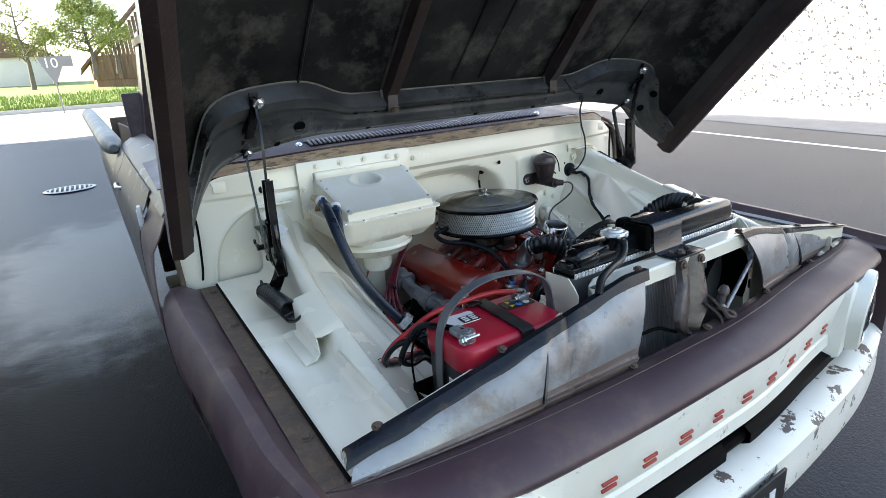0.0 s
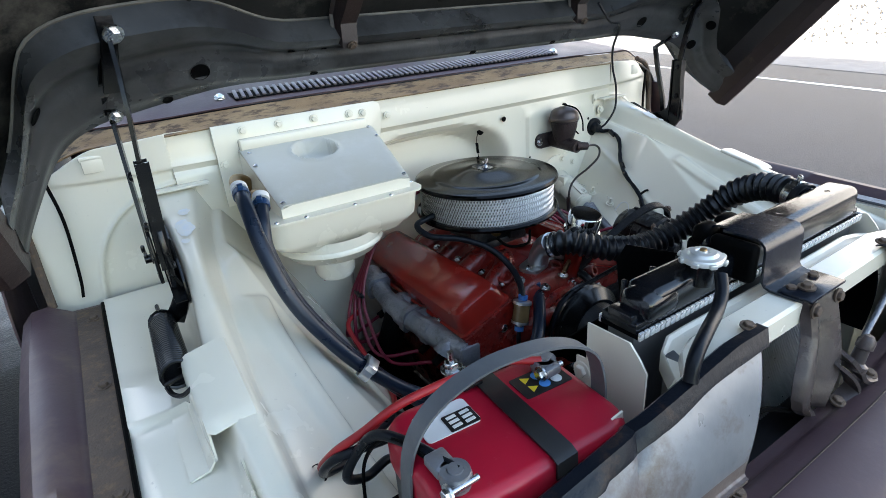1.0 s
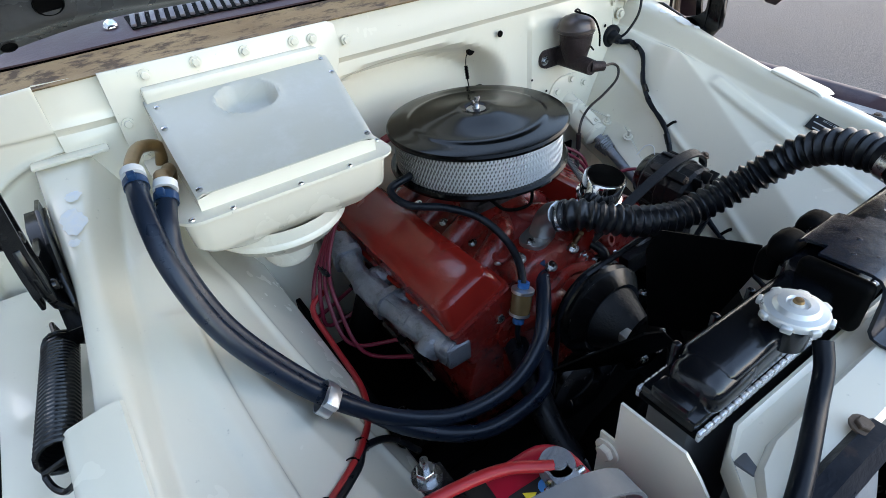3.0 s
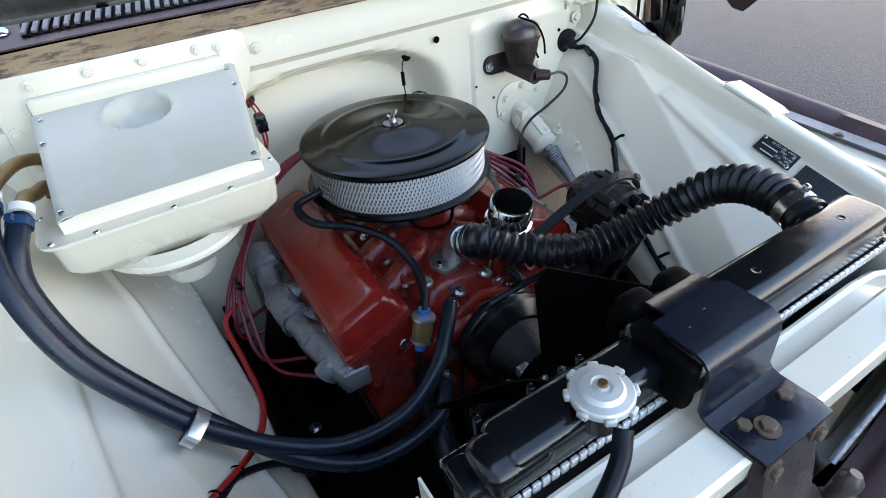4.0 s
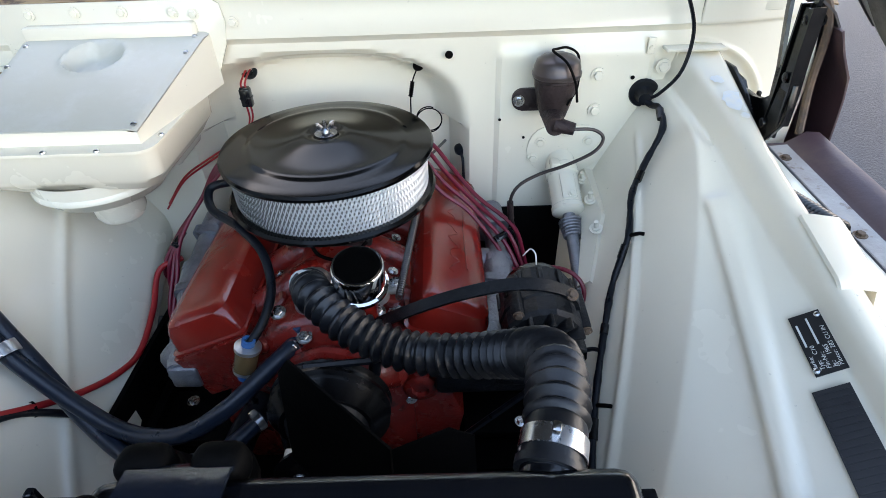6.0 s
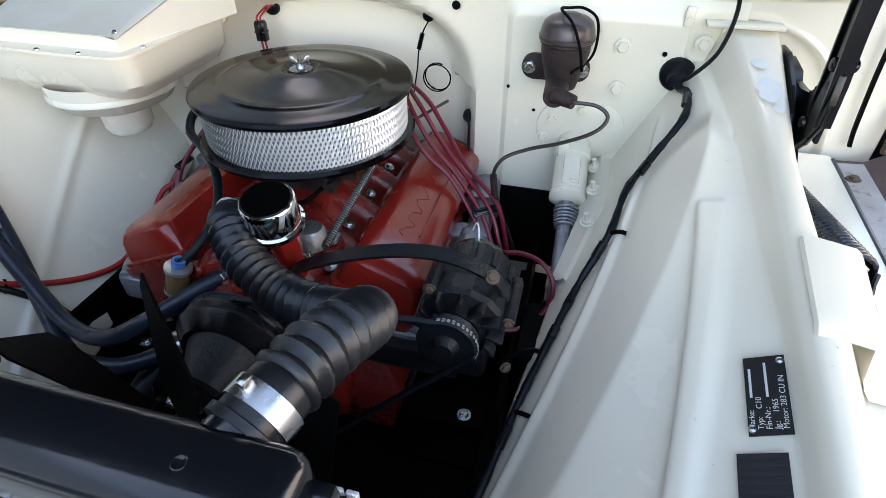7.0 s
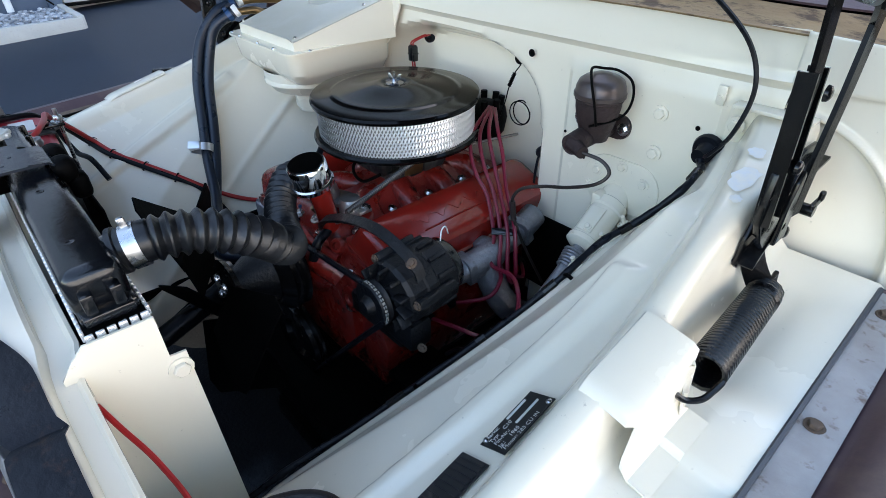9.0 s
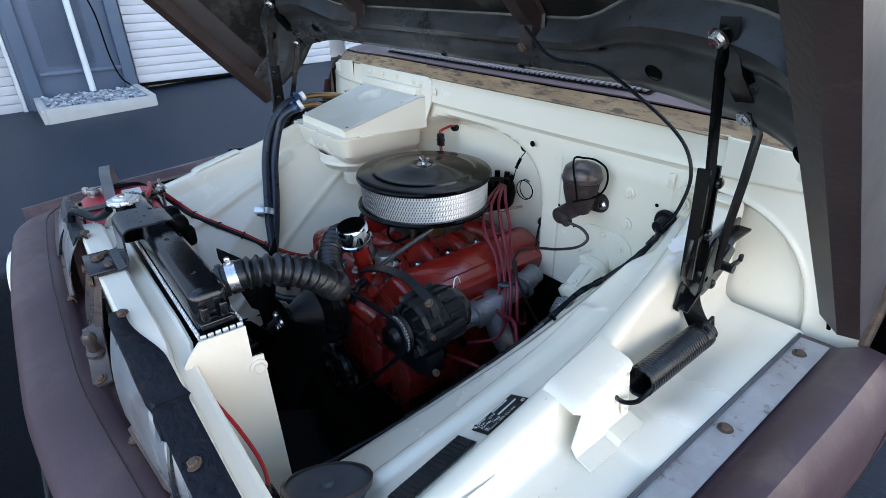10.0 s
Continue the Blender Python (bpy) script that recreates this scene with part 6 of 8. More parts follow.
for x, w in ((-0.006, 0.104),):
    hb = thing("radiator_bracket", "worn blue-black steel radiator hold-down bracket", "bracket", group=bracket_group)
    part("strap", strip(B(), [(x + 0.003, -0.957, 1.0555), (x + 0.002, -0.914, 1.0555), (x + 0.002, -0.906, 1.058), (x, -0.902, 1.066), (x, -0.900, 1.108), (x, -0.898, 1.118), (x, -0.892, 1.1245), (x, -0.884, 1.1265), (x, -0.836, 1.1255)], w, 0.0035, (1, 0, 0)), BLUESTEEL, hb)
    part("strap_tongue", strip(B(), [(x + 0.006, -0.838, 1.1245), (x + 0.006, -0.812, 1.1215), (x + 0.006, -0.802, 1.112), (x + 0.006, -0.799, 1.092)], w * 0.72, 0.0035, (1, 0, 0)), BLUESTEEL, hb)
    for dx in (-0.028, 0.028):
        part("rubber_pad", box(box(B(), (x + dx, -0.797, 1.104), (0.042, 0.030, 0.034), 0.012, None, 3), (x + dx, -0.787, 1.076), (0.034, 0.026, 0.040), 0.010, None, 3), BLACKDULL, hb, "black rubber pad")
    part("side_pad", box(B(), (x - 0.055, -0.858, 1.090), (0.020, 0.070, 0.060), 0.008, None, 3), BLACKDULL, hb, "black rubber side pad")
    for p in ((0.025, -0.933, 1.0585), (-0.034, -0.932, 1.0585)):
        bolt(BOLT_RUSTY, hb, p, (0, 0, 1), 1.0)
    for dx, y in ((-0.030, -0.858), (0.0, -0.850), (0.028, -0.862), (-0.020, -0.876), (0.012, -0.880)):
        part("dimple", lathe(B(), [(0.0028, 0), (0.002, 0.0008), (0, 0.001)], Matrix.Translation((x + dx, y, 1.1275)), 12), BLUESTEEL, hb)
hose = thing("radiator_hose", "ribbed black upper radiator hose", "hose")
UP = [(0.268, -0.802, 1.086), (0.279, -0.765, 1.092), (0.290, -0.710, 1.085), (0.292, -0.655, 1.055), (0.262, -0.605, 1.000), (0.205, -0.570, 0.960), (0.135, -0.545, 0.945), (0.065, -0.512, 0.955), (0.012, -0.465, 0.968), (-0.008, -0.425, 0.955)]
part("rubber", tube(B(), UP, 0.0255, 20, 26, lambda s: (1.0 + 0.13 * math.cos(2 * math.pi * s / 0.0152)) * (1 if s > 0.045 else 0.98) if s > 0.04 else (1.12 if s < 0.008 else 0.99)), RUBBERDUSTY, hose)
part("clamp", lathe(B(), [(0.0265, -0.008), (0.0275, -0.008), (0.0275, 0.008), (0.0265, 0.008)], axis_matrix(UP[0], UP[1]) @ Matrix.Translation((0, 0, 0.022)), 32, True), ZINC, hose, "steel hose clamp")
part("clamp_screw", box(B(), (0, 0, 0), (0.007, 0.018, 0.009), 0.002, axis_matrix(UP[0], UP[1]) @ Matrix.Translation((0.0, 0.0295, 0.022))), ZINC, hose)
part("clamp", lathe(B(), [(0.026, -0.006), (0.027, -0.006), (0.027, 0.006), (0.026, 0.006)], axis_matrix(UP[-1], UP[-2]) @ Matrix.Translation((0, 0, 0.01)), 32, True), ZINC, hose, "steel hose clamp")
single("overflow_hose", tube(B(), [(-0.150, -0.892, 1.105), (-0.165, -0.905, 1.090), (-0.195, -0.918, 1.078), (-0.250, -0.938, 1.078), (-0.290, -0.952, 1.070), (-0.304, -0.958, 1.045)], 0.0085, 12), RUBBER, "black rubber overflow hose", "hose")

# battery
bat = thing("battery", "red-topped car battery in a dark grey case with a strap", "battery")
BC, BZ = Vector((-0.478, -0.838, 0.0)), 1.006
BM = Matrix.Translation(BC) @ pose(0, 0, 0, 0, 0, -4)
def bring(d, z, r=0.035):
    return [BM @ Vector((x, y, z)) for x, y in rounded(0, 0, 0.127 + d, 0.0855 + d, r, 6)]
part("case", loft(B(), [bring(-0.006, 0.815), bring(-0.002, 0.82), bring(-0.002, 0.955)]), BATTGREY, bat, "dark grey battery case")
part("cover", loft(B(), [bring(0.0, 0.952), bring(0.001, 0.958), bring(0.001, BZ - 0.012), bring(-0.002, BZ - 0.005), bring(-0.007, BZ - 0.001), bring(-0.014, BZ)]), BATTRED, bat, "red plastic cover")
part("hold_down", strip(B(), [BM @ Vector(p) for p in ((0.018, 0.092, 0.95), (0.018, 0.088, BZ + 0.001), (0.018, 0.08, BZ + 0.004), (0.018, -0.08, BZ + 0.004), (0.018, -0.088, BZ + 0.001), (0.018, -0.093, 0.95))], 0.030, 0.003, (1, 0, 0)), BLACKPRINT, bat, "black strap over the cover")
lab = part("label", plate(B(), rounded(-0.060, 0.035, 0.036, 0.024, 0.006), 0.0012, BM @ Matrix.Translation((0, 0, BZ + 0.0002))), WHITE, bat, "white and black printed label")
part("label_print", plate(B(), rounded(-0.045, 0.026, 0.020, 0.014, 0.002), 0.0012, BM @ Matrix.Translation((0, 0, BZ + 0.0012))), BLACKPRINT, lab)
for k in range(6):
    part("text_bar", box(B(), BM @ Vector((-0.054 + 0.018 * (k % 2), 0.018 + 0.008 * (k // 2), BZ + 0.0028)), (0.013, 0.0045, 0.0008)), WHITE, lab)
lab2 = part("warning_label", plate(B(), rounded(0.078, 0.030, 0.036, 0.021, 0.003), 0.0012, BM @ Matrix.Translation((0, 0, BZ + 0.0002))), BLACKPRINT, bat, "black label with coloured warning marks")
for k, (c, n_) in enumerate(((YELLOW, 3), (BLUE, 20), (WHITE, 20), (YELLOW, 3), (BLUE, 20), (WHITE, 20))):
    part("warning_mark", lathe(B(), [(0.0075, 0), (0.0075, 0.0008), (0, 0.0008)], BM @ Matrix.Translation((0.060 + 0.0185 * (k % 3), 0.022 + 0.018 * (k // 3), BZ + 0.0014)), n_), c, lab2)
part("text_bar", box(B(), BM @ Vector((0.105, 0.038, BZ + 0.0005)), (0.006, 0.03, 0.0015)), WHITE, bat)
part("side_label", box(B(), (0, 0, 0), (0.0016, 0.028, 0.075), 0, BM @ Matrix.Translation((-0.1262, -0.035, 0.885))), WHITE, bat, "white label with dark bars")
for k in range(9):
    part("text_bar", box(B(), (0, 0, 0), (0.0012, 0.020, 0.0035), 0, BM @ Matrix.Translation((-0.1276, -0.035, 0.855 + 0.0075 * k))), BLACKPRINT, bat)
for x, y in ((-0.098, -0.052), (0.095, 0.045)):
    p = BM @ Vector((x, y, BZ))
    tm = part("terminal", lathe(B(), [(0.016, 0), (0.016, 0.004), (0.0095, 0.005), (0.0085, 0.022), (0, 0.022)], Matrix.Translation(p), 20), LEAD, bat, "lead battery terminal")
    part("clamp", box(lathe(B(), [(0.009, 0.006), (0.017, 0.006), (0.018, 0.012), (0.016, 0.020), (0.009, 0.020)], Matrix.Translation(p), 24, True), p + Vector((-0.004, 0.022 if x < 0 else -0.01, 0.013)), (0.026, 0.030, 0.014), 0.004), LEAD, tm)
    part("clamp_bolt", hexbolt(rod(B(), p + Vector((-0.018, -0.016, 0.013)), p + Vector((0.017, -0.016, 0.013)), 0.0036), p + Vector((-0.019, -0.016, 0.013)), (-1, 0, 0), 0.007, 0.007), ZINC, tm)
part("carry_handle", strip(B(), [(-0.606, -0.815, 0.86), (-0.610, -0.825, 0.95), (-0.600, -0.825, 1.02), (-0.568, -0.832, 1.068), (-0.510, -0.845, 1.098), (-0.440, -0.856, 1.100), (-0.392, -0.862, 1.086), (-0.364, -0.866, 1.062), (-0.352, -0.868, 1.02), (-0.350, -0.868, 0.98)], 0.024, 0.0030, (0.06, 1, 0), 6),
     STRAPGREY, bat, "grey webbing carry handle")
tray = single("battery_tray", box(box(box(B(), (-0.478, -0.838, 0.807), (0.30, 0.21, 0.012), 0.004), (-0.478, -0.738, 0.835), (0.30, 0.004, 0.055), 0.001), (-0.625, -0.838, 0.825), (0.004, 0.20, 0.04), 0.001), BLACKDULL, "black steel battery tray", "battery tray")
part("tray_leg", box(box(B(), (-0.50, -0.80, 0.68), (0.05, 0.05, 0.25), 0.006), (-0.56, -0.86, 0.76), (0.03, 0.16, 0.09), 0.006), BLACKDULL, tray)
rodb = thing("hold_down_rod", "threaded battery rod with nut and bracket", "rod")
part("rod", rod(B(), (-0.482, -0.734, 0.80), (-0.482, -0.734, 1.045), 0.004), ZINC, rodb)
part("nut", hexbolt(B(), (-0.482, -0.734, 1.018), (0, 0, 1), 0.010, 0.012), ZINC, rodb)
part("bracket", box(B(), (-0.478, -0.752, 1.014), (0.03, 0.050, 0.005), 0.001), BLACKSATIN, rodb)
BK = [(-0.575, -0.885, 1.022), (-0.590, -0.820, 1.015), (-0.612, -0.765, 1.003), (-0.630, -0.735, 0.960), (-0.642, -0.722, 0.918), (-0.612, -0.712, 0.893), (-0.570, -0.695, 0.885), (-0.53, -0.68, 0.84)]
single("ground_cable", tube(B(), BK, 0.0065, 10), RUBBER, "thick black battery ground cable", "cable")
single("thin_wire", tube(B(), [(-0.585, -0.875, 1.02), (-0.605, -0.79, 1.012), (-0.625, -0.745, 0.95), (-0.64, -0.77, 0.88), (-0.642, -0.80, 0.84)], 0.0025, 6), BLACKDULL, "thin black wire with a yellow end", "wire")
single("wire_end", rod(B(), (-0.642, -0.80, 0.842), (-0.648, -0.815, 0.815), 0.0032), YELLOW, "yellow insulated wire end", "wire end")
RC = [(-0.385, -0.800, 1.024), (-0.430, -0.775, 1.028), (-0.500, -0.757, 1.022), (-0.570, -0.746, 1.012), (-0.615, -0.732, 0.985), (-0.648, -0.705, 0.950)]
RC += [tuple(apron(-1, y, t, 0.007)) for y, t in ((-0.665, 0.13), (-0.638, 0.25), (-0.586, 0.41), (-0.535, 0.56), (-0.485, 0.69), (-0.43, 0.82), (-0.37, 0.93), (-0.31, 1.0))] + [(-0.402, -0.22, 0.730), (-0.404, -0.15, 0.772), (-0.36, -0.125, 0.785)]
single("red_battery_cable", tube(B(), RC, 0.0058, 10), REDCABLE, "red battery cable along the inner fender", "cable")
single("black_battery_cable", tube(B(), [(-0.590, -0.745, 0.97)] + [(p[0] - 0.002, p[1] - 0.012, p[2] + 0.001) for p in RC[5:11]] + [(-0.41, -0.46, 0.70), (-0.37, -0.47, 0.64)], 0.0062, 10), RUBBER, "black cable tied beside the red one", "cable")
TIE = finish("cable_tie", box(lathe(B(), [(0.0125, -0.002), (0.0135, -0.002), (0.0135, 0.002), (0.0125, 0.002)], None, 16, True), (0.016, 0, 0), (0.008, 0.006, 0.005), 0.001), BLACKDULL)
for k in (6, 7, 8, 9, 10):
    ob = tagged(new("cable_tie", TIE), "black cable tie round two cables", "cable tie", "cable ties")
    ob.matrix_basis = axis_matrix(Vector(RC[k]) + Vector((-0.006, -0.002, -0.005)), RC[k + 1])

# heater box on the firewall
hb = thing("heater_box", "cream heater housing with grey-white lid and blower", "heater box")


def ring3(x0, x1, y0, y1, z, r=0.018, slope=0.0):
    return [Vector((x, y, z + slope * (y - y0))) for x, y in rounded((x0 + x1) / 2, (y0 + y1) / 2, (x1 - x0) / 2, (y1 - y0) / 2, r, 4)]


part("body", loft(B(), [ring3(-0.520, -0.275, -0.255, 0.0, 1.030, 0.03), ring3(-0.555, -0.262, -0.272, 0.0, 1.048, 0.03), ring3(-0.562, -0.252, -0.282, 0.0, 1.060, 0.03), ring3(-0.565, -0.246, -0.290, 0.0, 1.112, 0.03)]), CREAM, hb, "cream pressed housing", 35)
part("flange", loft(B(), [ring3(-0.573, -0.238, -0.298, 0.0, 1.1121, 0.03), ring3(-0.573, -0.238, -0.298, 0.0, 1.1165, 0.03)]), CREAM, hb)
XL, XR = -0.538, -0.262


def lid_top(a, b):
    """The sloping top sheet with its round dimple."""
    x, y = XL + (XR - XL) * a, -0.270 + 0.255 * b
    x += 0.046 * b if a > 0.5 else 0.0
    z = 1.1405 + (min(y, -0.040) + 0.270) * 0.295 + max(0, y + 0.040) * 0.06
    d = math.hypot((x + 0.392) / 0.050, (y + 0.092) / 0.043)
    z -= 0.024 * sstep(1.0, 0.70, d) - 0.0032 * math.exp(-((d - 1.05) / 0.10) ** 2)
    z -= 0.004 * (sstep(0.03, 0.0, a) + sstep(0.97, 1.0, a))
    return Vector((x, y, z))


part("lid", grid(B(), lid_top, frange(0, 1, 56), frange(0, 1, 48), 0.003), GREYCREAM, hb, "grey-white sloping lid with a round dimple", 40)
sk = B()
edge = [lid_top(a, 0) for a in frange(0, 1, 12)] + [lid_top(1, b) for b in frange(0, 1, 12)][1:]
edge = [lid_top(0, b) for b in frange(1, 0, 12)] + edge[1:]
lo = [Vector((p.x, p.y, 1.114)) for p in edge]
tops, bots = [sk.verts.new(p - Vector((0, 0, 0.002))) for p in edge], [sk.verts.new(p) for p in lo]
for k in range(len(edge) - 1):
    sk.faces.new((tops[k], tops[k + 1], bots[k + 1], bots[k]))
part("lid_skirt", sk, CREAM, hb)
part("back_plate", plate(B(), [(-0.583, 1.087), (-0.262, 1.087), (-0.246, 1.096), (-0.216, 1.137), (-0.192, 1.185), (-0.184, 1.225), (-0.188, 1.255), (-0.200, 1.263), (-0.583, 1.263)], 0.006, Matrix(((1, 0, 0, 0), (0, 0, -1, -0.012), (0, 1, 0, 0), (0, 0, 0, 1))), 0.001), CREAM, hb)
part("top_box", box(B(), (-0.385, -0.026, 1.214), (0.30, 0.026, 0.030), 0.005), CREAM, hb)
for x, z in ((-0.52, 1.246), (-0.44, 1.2475), (-0.358, 1.246), (-0.27, 1.243), (-0.235, 1.24), (-0.17, 1.224), (-0.57, 1.18), (-0.565, 1.12)):
    bolt(BOLT_CREAM, hb, (x, -0.020, z), (0, -1, 0), 0.95)
for a, b in ((0.03, 0.04), (0.97, 0.04), (0.03, 0.62), (0.97, 0.72), (0.05, 0.84), (0.5, 0.97), (0.95, 0.9)):
    p = lid_top(a, b)
    bolt(SCREW, hb, p, (0, -0.3, 1), 1.1)
for x, y in ((-0.50, -0.291), (-0.40, -0.2915), (-0.32, -0.2915), (-0.2445, -0.24), (-0.2445, -0.14), (-0.568, -0.2), (-0.555, -0.285)):
    bolt(SCREW, hb, (x, y, 1.1165), (0, 0, 1), 1.1)
bl = axis_matrix((-0.415, -0.160, 1.04), (-0.415, -0.160, 0.90))
part("blower_housing", lathe(B(), [(0.115, 0.0), (0.113, 0.022), (0.116, 0.026), (0.116, 0.032), (0.108, 0.036), (0.098, 0.052), (0.080, 0.060), (0.045, 0.062)], bl, 48), CREAM, hb, "round cream blower housing")
part("blower_motor", lathe(B(), [(0.046, 0.056), (0.045, 0.105), (0.038, 0.118), (0.012, 0.120), (0.010, 0.126), (0, 0.126)], bl, 32), CREAM, hb, "cream blower motor can")
part("blower_support", box(B(), (-0.40, -0.05, 1.02), (0.20, 0.12, 0.06), 0.01), CREAM, hb)
for i, (p0, p1, p2) in enumerate((((-0.545, -0.075, 1.150), (-0.572, -0.105, 1.168), (-0.596, -0.235, 1.178)), ((-0.548, -0.150, 1.140), (-0.558, -0.190, 1.150), (-0.570, -0.262, 1.158)))):
    part("heater_pipe", tube(B(), [(-0.55, p0[1] + 0.02, 1.112), p0, p1, (p2[0] + 0.004, p2[1] + 0.05, p2[2]), p2], 0.0095, 12), BRASS, hb, "bent brass heater pipe")
HE1 = [(-0.597, -0.245, 1.178), (-0.603, -0.300, 1.158), (-0.603, -0.355, 1.100), (-0.582, -0.395, 1.010), (-0.535, -0.425, 0.920), (-0.478, -0.455, 0.845), (-0.400, -0.485, 0.775), (-0.310, -0.520, 0.745), (-0.215, -0.540, 0.765), (-0.140, -0.525, 0.805), (-0.075, -0.465, 0.835), (-0.034, -0.412, 0.848)]
HE2 = [(-0.570, -0.268, 1.158), (-0.586, -0.312, 1.132), (-0.592, -0.338, 1.085), (-0.571, -0.374, 0.998), (-0.522, -0.406, 0.905), (-0.463, -0.444, 0.826), (-0.392, -0.494, 0.752), (-0.310, -0.545, 0.722), (-0.240, -0.568, 0.730), (-0.160, -0.560, 0.742), (-0.105, -0.500, 0.745)]
hoses = []
for pts in (HE1, HE2):
    h = thing("heater_hose", "black rubber heater hose from the heater box", "hose", group="heater hoses")
    part("rubber", tube(B(), pts, 0.0135, 14, 8), HOSEBLUE, h)
    m = axis_matrix(pts[0], pts[1])
    part("clamp", box(lathe(B(), [(0.0145, 0.004), (0.0155, 0.004), (0.0155, 0.016), (0.0145, 0.016)], m, 24, True), (0, 0, 0), (0.010, 0.009, 0.010), 0.002, m @ Matrix.Translation((0.0, 0.0185, 0.010))), BLUECLAMP, h, "blue hose clamp")
    part("collar", lathe(B(), [(0.010, -0.016), (0.0150, -0.016), (0.0155, -0.004), (0.010, -0.004)], m, 24, True), WHITE, h, "white plastic collar")
    m2 = axis_matrix(pts[-1], pts[-2])
    part("clamp", box(lathe(B(), [(0.0145, 0.002), (0.0155, 0.002), (0.0155, 0.014), (0.0145, 0.014)], m2, 24, True), (0, 0, 0), (0.014, 0.012, 0.012), 0.002, m2 @ Matrix.Translation((0.0, 0.020, 0.010))), BLUECLAMP if pts is HE1 else ZINC, h)
part("outlet_stub", rod(B(), (-0.034, -0.412, 0.848), (-0.01, -0.39, 0.855), 0.012), ALU, engine)
cm = axis_matrix((-0.492, -0.458, 0.866), (-0.470, -0.475, 0.838))
single("hose_clip", box(lathe(B(), [(0.017, -0.010), (0.0185, -0.010), (0.0185, 0.010), (0.017, 0.010)], cm @ Matrix.Diagonal((1.55, 1.0, 1, 1)), 24, True), (0, 0, 0), (0.03, 0.012, 0.02), 0.001, cm @ Matrix.Translation((-0.012, 0.020, 0))), ALUTRIM,
       "pale sheet metal clip round two hoses", "clip")
single("lower_radiator_hose", tube(B(), [(-0.12, -0.44, 0.72), (-0.15, -0.52, 0.70), (-0.17, -0.64, 0.64), (-0.16, -0.78, 0.60)], 0.024, 16), RUBBER, "black lower radiator hose", "hose")

# fuel line and filter
ff = thing("fuel_filter", "amber inline fuel filter with steel ends", "fuel filter")
fa, fb = Vector((-0.112, -0.452, 0.866)), Vector((-0.130, -0.460, 0.806))
m = axis_matrix(fa, fb)
part("bowl", lathe(B(), [(0.0, 0.008), (0.018, 0.008), (0.0185, 0.012), (0.0185, 0.046), (0.018, 0.050), (0, 0.050)], m, 28), AMBER, ff, "amber see-through bowl")
part("end_cap", lathe(B(), [(0.006, -0.004), (0.008, 0.002), (0.0205, 0.004), (0.0205, 0.010), (0.018, 0.011)], m, 28), ALUTRIM, ff)
part("end_cap", lathe(B(), [(0.006, 0.068), (0.006, 0.056), (0.019, 0.054), (0.019, 0.048)], m, 28), ALUTRIM, ff)
for t in (-0.004, 0.066):
    part("clamp", lathe(B(), [(0.0065, t - 0.005), (0.0105, t - 0.005), (0.0105, t + 0.005), (0.0065, t + 0.005)], m, 16, True), FILTERBLUE, ff, "blue clamp")
single("fuel_hose", tube(B(), [(-0.165, -0.195, 1.005), (-0.215, -0.200, 0.995), (-0.205, -0.240, 0.976), (-0.150, -0.282, 0.966), (-0.105, -0.325, 0.945), (-0.085, -0.375, 0.912), (-0.092, -0.420, 0.885), (-0.112, -0.452, 0.862)], 0.0075, 10), RUBBER, "black fuel hose under the air cleaner", "hose")
single("fuel_pipe", tube(B(), [(-0.130, -0.460, 0.802), (-0.135, -0.463, 0.770), (-0.12, -0.46, 0.71), (-0.10, -0.44, 0.66)], 0.005, 8), RUBBER, "thin fuel line below the filter", "pipe")

# master cylinder and brake line
mc = thing("master_cylinder", "brown cast iron brake master cylinder with steel cap", "master cylinder")
MX = Vector((0.405, -0.056, 0))
part("flange", plate(B(), rounded(0.39, 1.062, 0.058, 0.022, 0.02), 0.010, Matrix(((1, 0, 0, 0), (0, 0, -1, -0.004), (0, 1, 0, 0), (0, 0, 0, 1))), 0.002), MASTER, mc)
part("reservoir", lathe(B(), [(0.0, 1.046), (0.024, 1.048), (0.029, 1.066), (0.035, 1.088), (0.0385, 1.104), (0.0395, 1.118), (0.0415, 1.120), (0.0415, 1.125)], Matrix.Translation(MX), 32), MASTER, mc, "brown cast reservoir")
part("cap", lathe(B(), [(0.0425, 1.124), (0.0445, 1.126), (0.0445, 1.132), (0.0425, 1.134), (0.0415, 1.143), (0.038, 1.152), (0.030, 1.158), (0.018, 1.161), (0.015, 1.1635), (0, 1.164)], Matrix.Translation(MX), 32), MASTERCAP, mc, "dull steel cap")
part("bore", rod(B(), (0.400, -0.010, 1.060), (0.400, -0.118, 1.052), 0.022, 0.018, 24), MASTER, mc)
part("outlet", rod(B(), (0.400, -0.112, 1.054), (0.432, -0.126, 1.050), 0.014, 0.011, 16), MASTER, mc)
part("bail_wire", tube(B(), [(0.436, -0.104, 1.092), (0.428, -0.106, 1.128), (0.412, -0.098, 1.160), (0.392, -0.070, 1.172), (0.402, -0.052, 1.170), (0.424, -0.040, 1.168), (0.446, -0.030, 1.152), (0.452, -0.030, 1.120), (0.446, -0.05, 1.095), (0.420, -0.100, 1.086)], 0.0023, 7), BLACKDULL, mc)
for x in (0.345, 0.436):
    bolt(BOLT_ZINC, mc, (x, -0.014, 1.061), (0, -1, 0), 1.1)
BRK = [(0.430, -0.125, 1.050), (0.468, -0.122, 1.046), (0.487, -0.125, 1.030), (0.470, -0.135, 1.008), (0.420, -0.140, 0.985), (0.370, -0.145, 0.970), (0.330, -0.160, 0.953), (0.318, -0.165, 0.915), (0.335, -0.15, 0.84), (0.36, -0.10, 0.72)]
